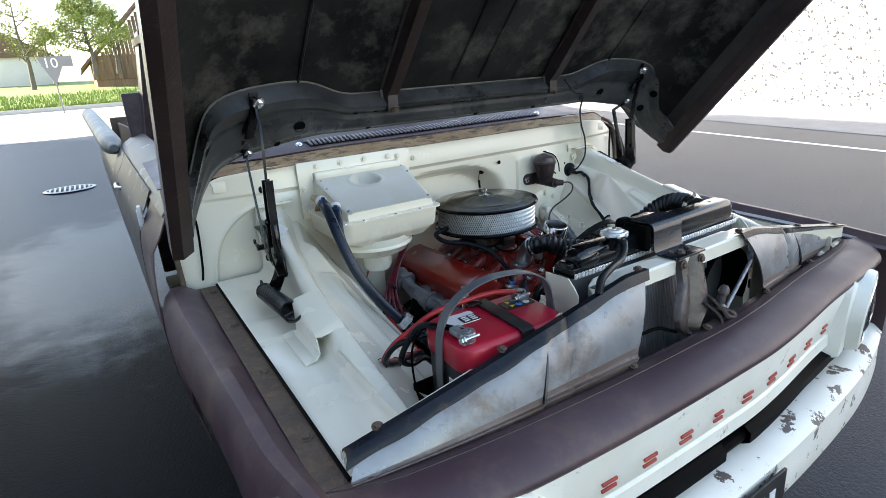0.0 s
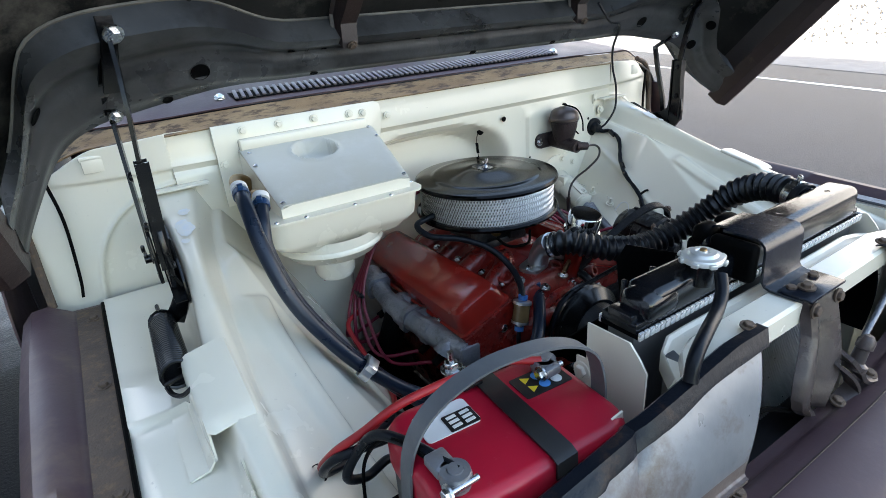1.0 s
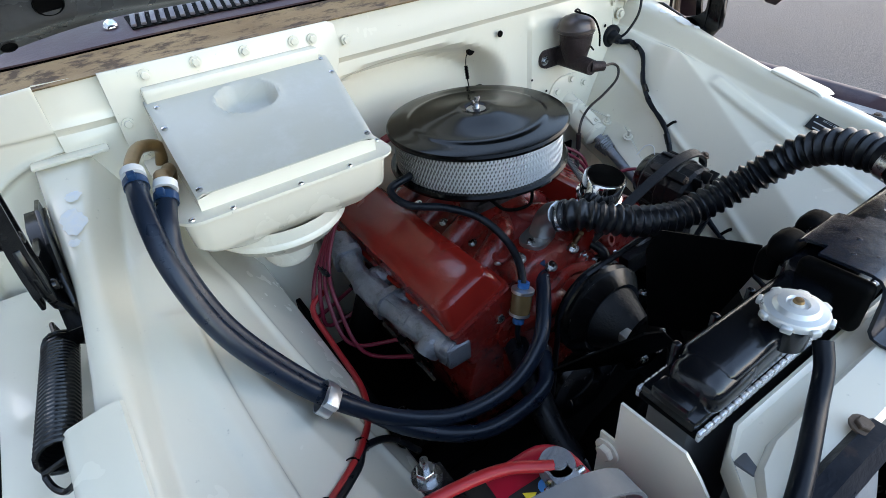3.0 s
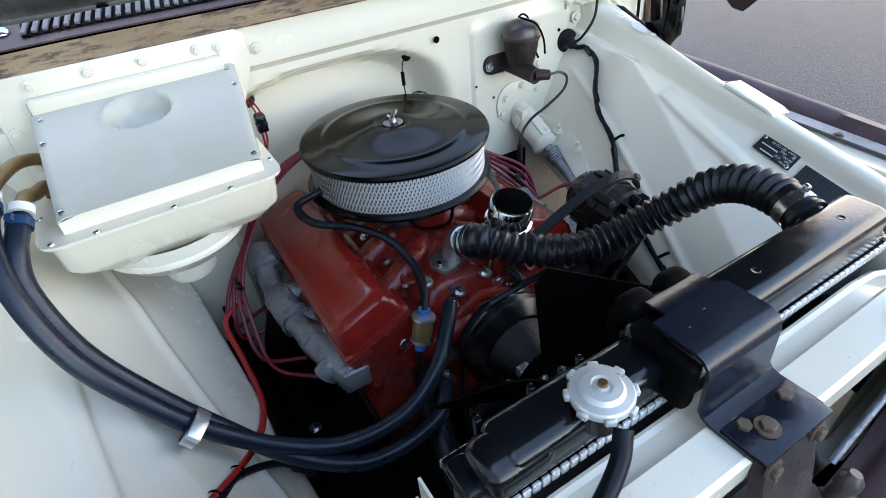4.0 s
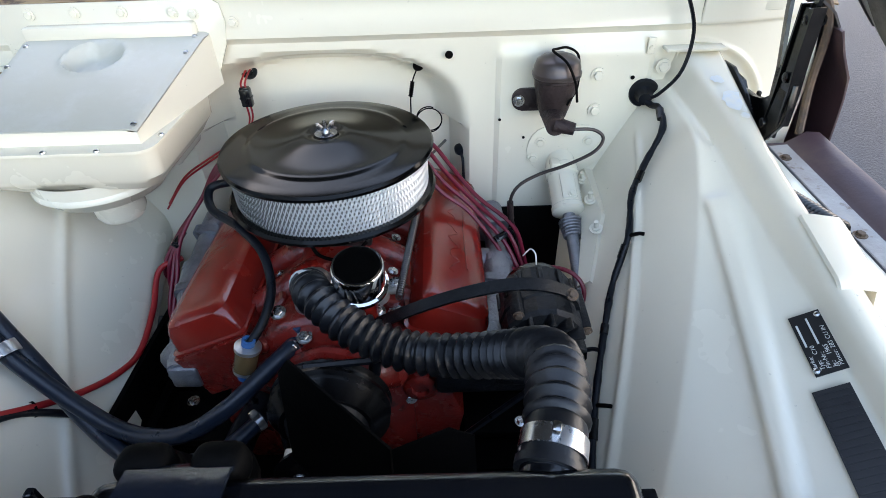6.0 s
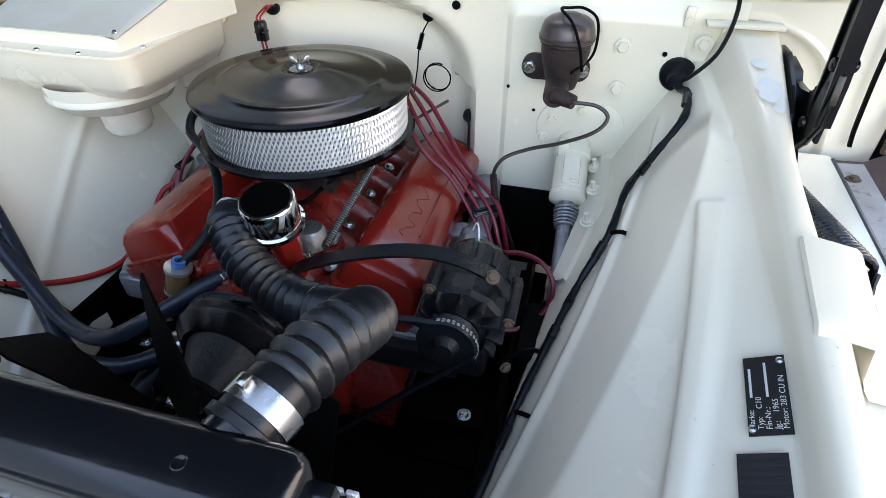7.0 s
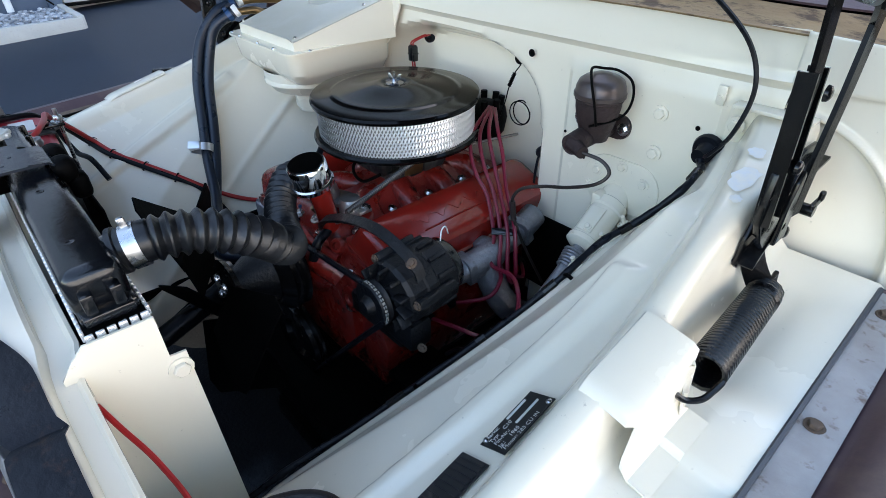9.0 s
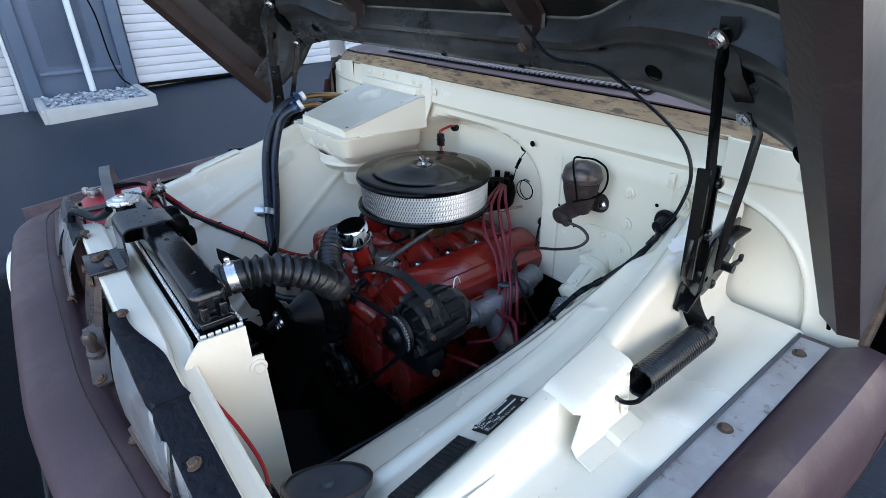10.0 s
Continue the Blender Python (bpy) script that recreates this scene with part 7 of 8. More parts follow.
single("brake_line", tube(B(), BRK, 0.0032, 8), material("dark_steel_tube", (0.05, 0.042, 0.04), 0.4, 0.7), "thin dark steel brake line", "brake line")
single("brake_connector", rod(B(), (0.318, -0.165, 0.925), (0.322, -0.162, 0.885), 0.006), MASTER, "dark brake line junction block", "fitting")

# steering column
col = thing("steering_column", "cream steering column jacket with grey shaft", "steering column")
c0, c1, c2 = Vector((0.441, 0.0, 0.922)), Vector((0.446, -0.110, 0.860)), Vector((0.452, -0.300, 0.752))
part("flange", plate(B(), rounded(0.447, 0.952, 0.078, 0.052, 0.048), 0.004, Matrix(((1, 0, 0, 0), (0, 0, -1, -0.006), (0, 1, 0, 0), (0, 0, 0, 1))), 0.001), CREAM, col, "oval cream flange")
part("jacket", lathe(B(), [(0.030, -0.02), (0.031, 0.0), (0.031, 0.020), (0.0345, 0.023), (0.0345, 0.040), (0.031, 0.043), (0.031, 0.112), (0.033, 0.114), (0.033, 0.124), (0.024, 0.130), (0.012, 0.132)], axis_matrix(c0, c1), 32), CREAM, col, "cream column jacket")
part("jacket_plate", box(B(), (0, 0, 0), (0.030, 0.006, 0.058), 0.003, axis_matrix(c0, c1) @ Matrix.Translation((0.0, 0.030, 0.080))), CREAM, col)
bolt(BOLT_CREAM, col, axis_matrix(c0, c1) @ Vector((0.004, 0.034, 0.10)), axis_matrix(c0, c1).to_3x3() @ Vector((0, 1, 0)), 0.8)
part("shaft", rod(B(), c1, c2, 0.0125), CASTGREY, col, "grey steering shaft")
cs = axis_matrix(c1, c2)
part("coil", tube(B(), [cs @ Vector(((0.021 - 0.006 * t / 6) * math.cos(2 * math.pi * t), (0.021 - 0.006 * t / 6) * math.sin(2 * math.pi * t), 0.018 + 0.0062 * t)) for t in frange(0, 6, 84)], 0.0027, 6, 0), CASTGREY, col, "grey coil round the shaft")
part("clamp_ear", box(B(), (0.425, -0.035, 0.925), (0.02, 0.03, 0.03), 0.004), CREAM, col)
for x, z in ((0.395, 0.968), (0.446, 0.990), (0.493, 0.970), (0.382, 0.932)):
    bolt(BOLT_CREAM, col, (x, -0.010, z), (0, -1, 0), 1.1)
GUARD = (((0.468, -0.020, 0.868), (0.468, -0.14, 0.848), (0.440, -0.262, 0.795)), ((0.494, -0.006, 0.904), (0.500, -0.15, 0.886), (0.460, -0.268, 0.812)), ((0.530, -0.006, 0.892), (0.522, -0.15, 0.868), (0.474, -0.275, 0.800)))
guard = part("guard", grid(B(), lambda t, j: Vector(GUARD[j][min(int(t), 1)]).lerp(Vector(GUARD[j][min(int(t), 1) + 1]), t - min(int(t), 1)), frange(0, 2, 8), [0, 1, 2], 0.003), CREAM, col, "cream sheet guard beside the column", 20)
for q in ((0.486, -0.035, 0.892), (0.488, -0.105, 0.886), (0.484, -0.180, 0.868)):
    part("stud", hexbolt(rod(B(), q, Vector(q) + Vector((-0.004, -0.006, 0.020)), 0.0042, None, 10), q, (-0.2, -0.3, 0.9), 0.0085, 0.006), CREAM, guard)
part("steering_box", box(B(), (0.452, -0.34, 0.70), (0.10, 0.14, 0.12), 0.02), BLACKDULL, col)
for x, z in ((0.498, 1.034), (0.495, 1.105), (0.616, 1.118)):
    bolt(BOLT_CREAM, truck, (x, -0.008, z), (0, -1, 0), 1.35)
for x, z, r in ((0.211, 1.152, 0.0075), (0.562, 1.098, 0.004), (0.31, 1.02, 0.003), (0.36, 0.98, 0.003)):
    # holes are not cut: a black disc stands for their shade
    part("punched_hole", lathe(B(), [(r, 0), (r, 0.001), (0, 0.001)], axis_matrix((x, -0.0075, z), (x, -0.1, z)), 14), BLACKDULL, truck)

# wiring
gr = thing("firewall_grommet", "black rubber grommet with a taped harness plug", "grommet")
gm = axis_matrix((0.589, -0.006, 1.067), (0.580, -0.06, 1.062))
part("boot", lathe(B(), [(0.029, 0), (0.029, 0.004), (0.026, 0.008), (0.018, 0.009), (0.014, 0.014), (0.012, 0.030), (0, 0.032)], gm, 24), RUBBER, gr)
HAR = [Vector((0.585, -0.030, 1.062)), Vector((0.595, -0.042, 1.056))] + [apron(1, y, t, 0.010) for y, t in ((-0.065, 0.27), (-0.105, 0.31), (-0.145, 0.48), (-0.195, 0.58), (-0.26, 0.65), (-0.315, 0.78), (-0.37, 0.84), (-0.42, 0.88), (-0.50, 0.93), (-0.60, 0.96), (-0.72, 0.98), (-0.85, 0.99))]
random.seed(2)
harness = thing("wiring_harness", "black taped wiring harness along the inner fender", "wiring harness")
part("loom", tube(B(), HAR, 0.0058, 9, 10, lambda s: 1 + 0.10 * math.sin(90 * s) + 0.06 * math.sin(233 * s)), RUBBER, harness)
part("branch", tube(B(), [HAR[9], HAR[9] + Vector((-0.012, 0.015, -0.012)), HAR[9] + Vector((-0.035, 0.02, -0.03)), HAR[9] + Vector((-0.06, 0.02, -0.06))], 0.004, 7), RUBBER, harness)
for k in (2, 4, 6, 8, 10):
    part("tape_wrap", tube(B(), [HAR[k].lerp(HAR[k + 1], 0.2) if k > 2 else Vector(HAR[k]), HAR[k + 1].lerp(Vector(HAR[k]), 0.5)], 0.0071, 9, 0), BLACKSATIN, harness, "shiny black tape")
for p in (HAR[6], HAR[10]):
    part("harness_clip", tube(B(), [p, Vector(p) + Vector((0.012, -0.01, 0.012)), Vector(p) + Vector((0.022, -0.012, 0.012))], 0.0035, 7), BLACKDULL, harness)
single("hood_wire", tube(B(), [hood_at(0.36, 0.24, 0.235), (0.42, -0.20, 1.392), (0.50, -0.165, 1.378), (0.56, -0.095, 1.315), (0.615, -0.052, 1.250), (0.640, -0.048, 1.190), (0.632, -0.055, 1.125), (0.605, -0.045, 1.080), (0.590, -0.030, 1.064)], 0.0034, 7), RUBBER, "thin black taped wire from hood to firewall", "wire")
plug = thing("wire_plug", "black connector with red wires in the firewall", "connector")
gy = firewall_y(-0.198, 1.103)
part("grommet", lathe(B(), [(0.0165, -0.004), (0.0165, 0.003), (0.014, 0.006), (0.009, 0.006), (0.007, 0.002), (0, 0.002)], axis_matrix((-0.198, gy, 1.104), (-0.192, gy - 0.06, 1.112)), 24), RUBBER, plug)
housing = box(box(B(), (-0.194, 0.020, 1.072), (0.021, 0.016, 0.036), 0.002), (-0.194, 0.011, 1.072), (0.008, 0.006, 0.030), 0.001)
box(box(housing, (-0.194, 0.020, 1.072), (0.023, 0.018, 0.004), 0.001), (-0.194, 0.020, 1.090), (0.017, 0.012, 0.006), 0.001)
part("housing", housing, PLASTIC, plug, "black two-pin plug housing")
for dx in (-0.004, 0.004):
    part("lead", tube(B(), [(-0.198 + dx, gy + 0.004, 1.106), (-0.197 + dx, gy - 0.014, 1.108), (-0.195 + dx, 0.022, 1.100), (-0.194 + dx, 0.020, 1.088)], 0.0019, 6), REDCABLE, plug, "thin red lead")
single("red_wires", tube(tube(B(), [(-0.190, 0.020, 1.056), (-0.192, 0.022, 1.03), (-0.205, 0.02, 1.005), (-0.235, 0.015, 0.982), (-0.295, 0.005, 0.950), (-0.356, -0.01, 0.914), (-0.40, -0.03, 0.86)], 0.0021, 6),
                         [(-0.198, 0.020, 1.056), (-0.199, 0.020, 1.025), (-0.213, 0.015, 0.998), (-0.25, 0.008, 0.970), (-0.31, -0.002, 0.936), (-0.36, -0.015, 0.905), (-0.405, -0.035, 0.85)], 0.0021, 6), REDCABLE, "pair of thin red wires below the connector", "wire")
cy_ = firewall_y(0.151, 1.122)
choke = thing("choke_cable", "thin cable with a spring from the firewall", "cable")
part("grommet", lathe(B(), [(0.0105, -0.004), (0.0105, 0.002), (0.008, 0.004), (0.003, 0.003), (0, 0.003)], axis_matrix((0.151, cy_, 1.122), (0.150, cy_ - 0.05, 1.112)), 20), BLACKDULL, choke, "small dark grommet")
part("wire", tube(B(), [(0.151, cy_ + 0.004, 1.122), (0.146, 0.038, 1.108), (0.138, 0.030, 1.090), (0.133, 0.019, 1.060), (0.132, 0.01, 1.03), (0.13, -0.01, 0.99)], 0.0014, 6), BLACKDULL, choke)
part("loop", tube(B(), [Vector((0.168 + 0.026 * math.cos(a), 0.022 + 0.006 * math.sin(a * 0.5), 1.012 + 0.026 * math.sin(a))) for a in frange(1.2, 1.2 + 4 * math.pi * 0.93, 44)], 0.0014, 6, 0), BLACKDULL, choke, "loose loop of thin cable")
part("spring", tube(B(), [(0.138, 0.030, 1.090), (0.1355, 0.0245, 1.0765), (0.133, 0.019, 1.063)], 0.0042, 10, 40, lambda s: 1 + 0.22 * math.sin(2 * math.pi * s / 0.0034)), BLACKDULL, choke, "dark coil spring")
sy = firewall_y(0.232, 0.934)
single("side_switch", tube(lathe(B(), [(0.011, -0.004), (0.012, 0.008), (0.008, 0.014), (0, 0.014)], axis_matrix((0.230, sy, 0.940), (0.238, sy - 0.05, 0.932)), 14), [(0.231, sy - 0.008, 0.938), (0.236, sy - 0.022, 0.925), (0.238, 0.0, 0.885), (0.247, -0.012, 0.842), (0.25, -0.03, 0.80)], 0.003, 7), RUBBER, "short black wire down the firewall", "wire")
random.seed(11)
ends = {1: (-0.355, -0.295, -0.155, -0.085), -1: (-0.355, -0.295, -0.155, -0.085)}
for s in (-1, 1):
    for k, y in enumerate(ends[s]):
        j = 0.006 * (k - 1.5)
        end = bank(s, -0.082, -0.062, y) + Vector((s * 0.045, 0, -0.02))
        if s > 0:
            q = (k - 1.5) * 0.0115
            pts = [(0.090 + 0.006 * k, 0.005, 1.010), (0.140 + 0.010 * k, -0.100 + 0.016 * k, 0.985 + 0.004 * k), (0.186 + 0.008 * k, -0.136 + 0.020 * k, 0.937 + 0.006 * k), (0.240 + 0.006 * k, -0.150 + 0.012 * k, 0.897 + 0.004 * k),
                   (0.309 + q, -0.173 + 0.6 * q, 0.855 + 0.8 * q), (0.335 + q * 0.8, -0.200 + 1.2 * q, 0.808)]
            if k == 0:
                pts += [(0.385, -0.235, 0.822), (0.425, -0.262, 0.828), (0.446, -0.282, 0.805), (0.440, -0.300, 0.765), (0.405, -0.330, 0.742), (0.360, -0.345, 0.74), end]
            else:
                pts += [(0.345 + 0.5 * q, -0.205 + 1.5 * q, 0.775), (0.338, (y - 0.19) / 2, 0.745), end]
        else:
            pts = [(0.02 - 0.01 * k, 0.015, 1.012), (-0.130, -0.030 + j, 1.010), (-0.235 - j, -0.060 + j, 0.975), (-0.305, -0.090 + j, 0.895), (-0.355 - 0.8 * j, -0.120 + 1.6 * j, 0.830), (-0.378 - 2.2 * j, -0.155 + 2.0 * j, 0.770), (-0.374 - 2.0 * j, (y - 0.16) / 2, 0.715 + j), end]
        w = thing("spark_plug_wire", "dark red spark plug wire", "wire", group="spark plug wires")
        part("wire", tube(B(), pts, 0.0042, 8, 7), REDWIRE, w)
        part("boot", tube(B(), [end, end.lerp(bank(s, -0.082, -0.062, y), 0.8)], 0.0075, 8, 0), BLACKDULL, w)
    c = Vector((0.309, -0.173, 0.855)) if s > 0 else Vector((-0.355, -0.120, 0.830))
    single("wire_separator", box(box(B(), (0, 0, 0), (0.014, 0.050, 0.007), 0.002, Matrix.Translation(c) @ pose(0, 0, 0, 0, 40, -50 * (s > 0))), (0, 0, 0), (0.010, 0.04, 0.012), 0.003, Matrix.Translation(c) @ pose(0, 0, 0, 0, 40, -50 * (s > 0))), PLASTIC, "black plug wire separator", "clip", "wire separators")
single("red_front_wire", tube(B(), [(0.372, -0.885, 0.98), (0.395, -0.875, 0.955), (0.43, -0.86, 0.92), (0.48, -0.85, 0.88), (0.52, -0.86, 0.85)], 0.0032, 7), REDCABLE, "thin red wire beside the radiator panel", "wire")
hm = axis_matrix((0.585, -0.800, 0.845), (0.560, -0.785, 0.905))
horn_ = thing("horn", "dusty grey round horn at the front corner", "horn")
part("shell", lathe(B(), [(0.0, 0.0), (0.030, 0.002), (0.052, 0.018), (0.060, 0.034), (0.064, 0.036), (0.064, 0.042), (0.058, 0.044), (0.050, 0.046), (0.030, 0.040), (0.012, 0.040), (0.010, 0.046), (0, 0.046)], hm, 36), SEALGREY, horn_)
part("rim", lathe(B(), [(0.060, 0.040), (0.0655, 0.042), (0.0655, 0.046), (0.060, 0.047)], hm, 36, True), MASTERCAP, horn_, "dull steel rim")
part("horn_bracket", strip(B(), [(0.585, -0.80, 0.850), (0.61, -0.84, 0.86), (0.66, -0.87, 0.90)], 0.03, 0.004, (0, 1, 0.3)), BLACKDULL, horn_)
horn = single("relay", box(box(B(), (0.52, -0.865, 0.84), (0.05, 0.035, 0.05), 0.006), (0.50, -0.86, 0.815), (0.03, 0.03, 0.03), 0.006), PLASTIC, "black relay on the radiator support", "relay")

# plates on the inner fender

def face_plate(name, y0, y1, t0, t1, mat, label, lift):
    q = [apron(1, y0, t0, lift), apron(1, y1, t0, lift), apron(1, y1, t1, lift), apron(1, y0, t1, lift)]
    n_ = (q[1] - q[0]).cross(q[3] - q[0]).normalized()
    n_ = n_ if n_.z > 0 else -n_
    b_ = B()
    lo_, hi_ = [b_.verts.new(v) for v in q], [b_.verts.new(v + n_ * 0.0015) for v in q]
    b_.faces.new(lo_)
    b_.faces.new(hi_)
    for k in range(4):
        b_.faces.new((lo_[k], lo_[(k + 1) % 4], hi_[(k + 1) % 4], hi_[k]))
    return b_, n_


b_, n_ = face_plate("data_plate", -0.508, -0.590, 0.055, 0.155, BLACKPRINT, "", 0.004)
dp = single("data_plate", b_, BLACKPRINT, "black data plate with white engraved bars", "plate")
# the plate reads along the slope: five lines side by side
xv = (apron(1, -0.508, 0.1) - apron(1, -0.590, 0.1)).normalized()
up_ = (apron(1, -0.545, 0.155) - apron(1, -0.545, 0.055)).normalized()
for k, words in enumerate(("Marke:", "Typ:    C10", "Fin-Nr.:", "Jg.:    1965", "Motor: 283 CU IN")):
    tc_ = bpy.data.curves.new("plate_text", "FONT")
    tc_.body, tc_.size, tc_.extrude = words, 0.0074, 0.0002
    to_ = new("plate_text", tc_)
    tc_.materials.append(PRINTGREY)
    o_ = apron(1, -0.585, 0.1365 - 0.0185 * k, 0.0068)
    z_ = xv.cross(up_).normalized()
    y_ = z_.cross(xv)
    to_.matrix_world = Matrix(((xv.x, y_.x, z_.x, o_.x), (xv.y, y_.y, z_.y, o_.y), (xv.z, y_.z, z_.z, o_.z), (0, 0, 0, 1)))
    to_.parent = dp
    if k in (0, 2):
        c_, _ = face_plate("", -0.552, -0.522 + 0.006 * (k == 2), 0.1375 - 0.0185 * k, 0.1435 - 0.0185 * k, WHITE, "", 0.0062)
        part("text_bar", c_, PRINTGREY, dp)
for y, t in ((-0.514, 0.066), (-0.584, 0.144)):
    bolt(SCREW, dp, apron(1, y, t, 0.0062), n_, 0.9)
b_, n_ = face_plate("", -0.606, -0.735, 0.075, 0.185, BLACKPRINT, "", 0.004)
sp = single("grip_plate", b_, BATTGREY, "dark plate with fine diagonal ridges", "plate")
for k in range(16):
    c_, _ = face_plate("", -0.608 - 0.0079 * k, -0.612 - 0.0079 * k, 0.080, 0.180, BATTGREY, "", 0.0056)
    part("ridge", c_, BATTGREY, sp)
# ---- the yard and what stands round it ----


def ground_z(x, y):
    return SLOPE * max(-30.0, min(30.0, y))


def spread(n, near, far):
    a = [near * k / n for k in range(n)]
    b = [near * (far / near) ** (k / 14) for k in range(15)]
    h = a + b
    return [-v for v in h[:0:-1]] + h


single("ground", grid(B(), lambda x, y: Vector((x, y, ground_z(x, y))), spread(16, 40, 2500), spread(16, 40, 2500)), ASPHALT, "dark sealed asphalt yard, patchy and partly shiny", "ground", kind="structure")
single("road_marking", grid(B(), lambda y, j: Vector((7.95 + 0.12 * (y - 1.3) / 2 + 0.12 * j, y, ground_z(0, y) + 0.004)), frange(-25, 35, 12), [0, 1]), ROADWHITE, "thin white painted line on the asphalt", "road marking", kind="structure")
single("gravel_strip", grid(B(), lambda y, j: Vector((9.2 + 0.10 * y + 3.0 * j, y, ground_z(0, y) + 0.006)), frange(-25, 35, 12), [0, 1]), GRAVEL, "grey gravel strip along the wall", "gravel", kind="structure")
boundary = single("boundary_wall", grid(B(), lambda y, z: Vector((12.1 + 0.12 * (y - 2.8) + 0.012 * math.sin(5 * y) * math.sin(7 * z), y, ground_z(0, y) - 0.1 + 6.0 * z)), frange(-25, 40, 30), frange(0, 1, 10), 0.3), PEBBLE,
                  "sunlit pale roughcast boundary wall", "wall", kind="structure")

random.seed(6)
b = B()
for k in range(9000):
    y, z = random.uniform(-2, 22), random.uniform(0.15, 5.5)
    x = 12.1 + 0.12 * (y - 2.8) - 0.318 + 0.012 * math.sin(5 * y) * math.sin(7 * (z / 6.0))
    w_, h_, k_ = random.uniform(0.008, 0.022), random.uniform(0.010, 0.040), random.uniform(-0.02, 0.02)
    c = Vector((x, y, ground_z(0, y) + z))
    b.faces.new([b.verts.new(c + Vector((0, a_, e_))) for a_, e_ in ((-w_, -h_), (w_, -h_ * 0.6), (w_ * 0.7 + k_, h_), (-w_ * 0.8 + k_, h_ * 0.7))])
single("wall_pits", b, PITS, "dark pits and stones in the roughcast wall", "pits", kind="stuff")



drain = thing("drain_cover", "round iron drain grate set in the asphalt", "drain cover")
dc = Vector((-1.48, 7.76, ground_z(0, 7.76)))
part("frame", lathe(B(), [(0.30, 0.0), (0.33, 0.006), (0.31, 0.014), (0.28, 0.012), (0.28, 0.0)], Matrix.Translation(dc), 36), CASTGREY, drain)
# flat black disc stands in for the shaded depth below the grate
part("recess", lathe(B(), [(0.285, 0.003), (0, 0.003)], Matrix.Translation(dc), 36), BLACKDULL, drain)
for k in range(9):
    x = -0.24 + 0.06 * k
    h = math.sqrt(0.285 ** 2 - x * x)
    part("bar", box(B(), dc + Vector((x, 0, 0.010)), (0.025, 2 * h, 0.010), 0.003), CASTGREY, drain)

# building with roller doors
garage = thing("garage_building", "grey industrial building with sectional doors in shade", "building")
GX = -8.25
part("wall", box(B(), (GX - 4.2, -1.0, 7.0), (8.0, 43.0, 11.2), 0.02), CLADDING, garage, "pale blue-grey clad upper wall in shade")
part("wall", box(B(), (GX - 4.25, -1.0, 0.6), (7.9, 42.9, 2.4), 0.02), PLASTER, garage)
SECTION = finish("door_panel", box(B(), (0, 0, 0), (0.05, 3.2, 0.114), 0.008), DOORGREY)
for y0 in (-5.95, -2.45, 2.18, 5.7):
    for k in range(26):
        ob = part("door_panel", SECTION, None, garage)
        yc = y0 if y0 != -2.45 else -2.47
        ob.matrix_basis = Matrix.Translation((GX - 0.02, yc, 0.115 + 0.118 * k + SLOPE * yc))
    part("door_sill", box(B(), (GX + 0.01, y0, 0.035 + SLOPE * y0), (0.06, 3.2, 0.035), 0.004), BLACKDULL, garage)
for y, w in ((-0.16, 1.38),):
    part("pier", box(B(), (GX + 0.03, y, 1.6), (0.10, w, 3.4), 0.01), BLUEGREY, garage, "blue-grey steel clad pier")
    for k in range(28):
        part("rib", box(B(), (GX + 0.085, -0.47 + 0.021 * k, 1.9), (0.010, 0.010, 2.8), 0.002), BLUEGREY, garage)
    for yy in (-0.72, 0.46):
        part("frame", box(B(), (GX + 0.11, yy, 1.6), (0.07, 0.16, 3.3), 0.008), BLUEGREY, garage)
    part("rail", box(B(), (GX + 0.11, -0.1, 0.42), (0.05, 1.0, 0.05), 0.006), BLUEGREY, garage)
part("door_frame", box(B(), (GX + 0.06, -0.88, 1.6), (0.06, 0.05, 3.3), 0.008), POLE, garage, "pale door frame")
single("rain_pipe", rod(rod(rod(B(), (GX + 0.18, -0.05, 0.15), (GX + 0.18, -0.06, 4.0), 0.04), (GX + 0.10, -0.05, 0.55), (GX + 0.20, -0.05, 0.55), 0.012), (GX + 0.10, -0.055, 1.1), (GX + 0.20, -0.055, 1.1), 0.012), POLE,
       "pale grey rain pipe on the pier", "pipe")
single("garden_hose", tube(B(), [(GX + 0.16, 0.16, 1.45), (GX + 0.16, 0.24, 1.1), (GX + 0.17, 0.27, 0.6), (GX + 0.2, 0.33, 0.3), (GX + 0.25, 0.42, 0.18)], 0.011, 8), BLACKDULL, "thin dark hose hanging from a tap", "hose")
single("water_tap", box(rod(rod(B(), (GX + 0.08, 0.16, 1.47), (GX + 0.19, 0.16, 1.47), 0.018), (GX + 0.17, 0.16, 1.42), (GX + 0.17, 0.16, 1.52), 0.014), (GX + 0.18, 0.16, 1.53), (0.05, 0.05, 0.014), 0.004), ALU, "metal water tap on the pier", "tap")
planter = thing("gravel_bed", "pale concrete kerb box filled with grey pebbles", "planter")
for c, s in (((GX + 1.18, -0.10, 0.04), (0.08, 1.22, 0.22)), ((GX + 0.65, -0.72, 0.03), (1.1, 0.08, 0.22)), ((GX + 0.65, 0.50, 0.06), (1.1, 0.08, 0.22))):
    part("kerb_stone", box(B(), c, s, 0.012), CONCRETE, planter)
part("gravel_fill", box(B(), (GX + 0.65, -0.10, 0.05), (1.0, 1.16, 0.14), 0.01), STONE, planter)
random.seed(4)
PEB = []
for k in range(4):
    b = B()
    bmesh.ops.create_icosphere(b, subdivisions=1, radius=0.022)
    for v in b.verts:
        v.co *= random.uniform(0.7, 1.2)
        v.co.z *= 0.7
    PEB.append(finish("pebble", b, STONE))
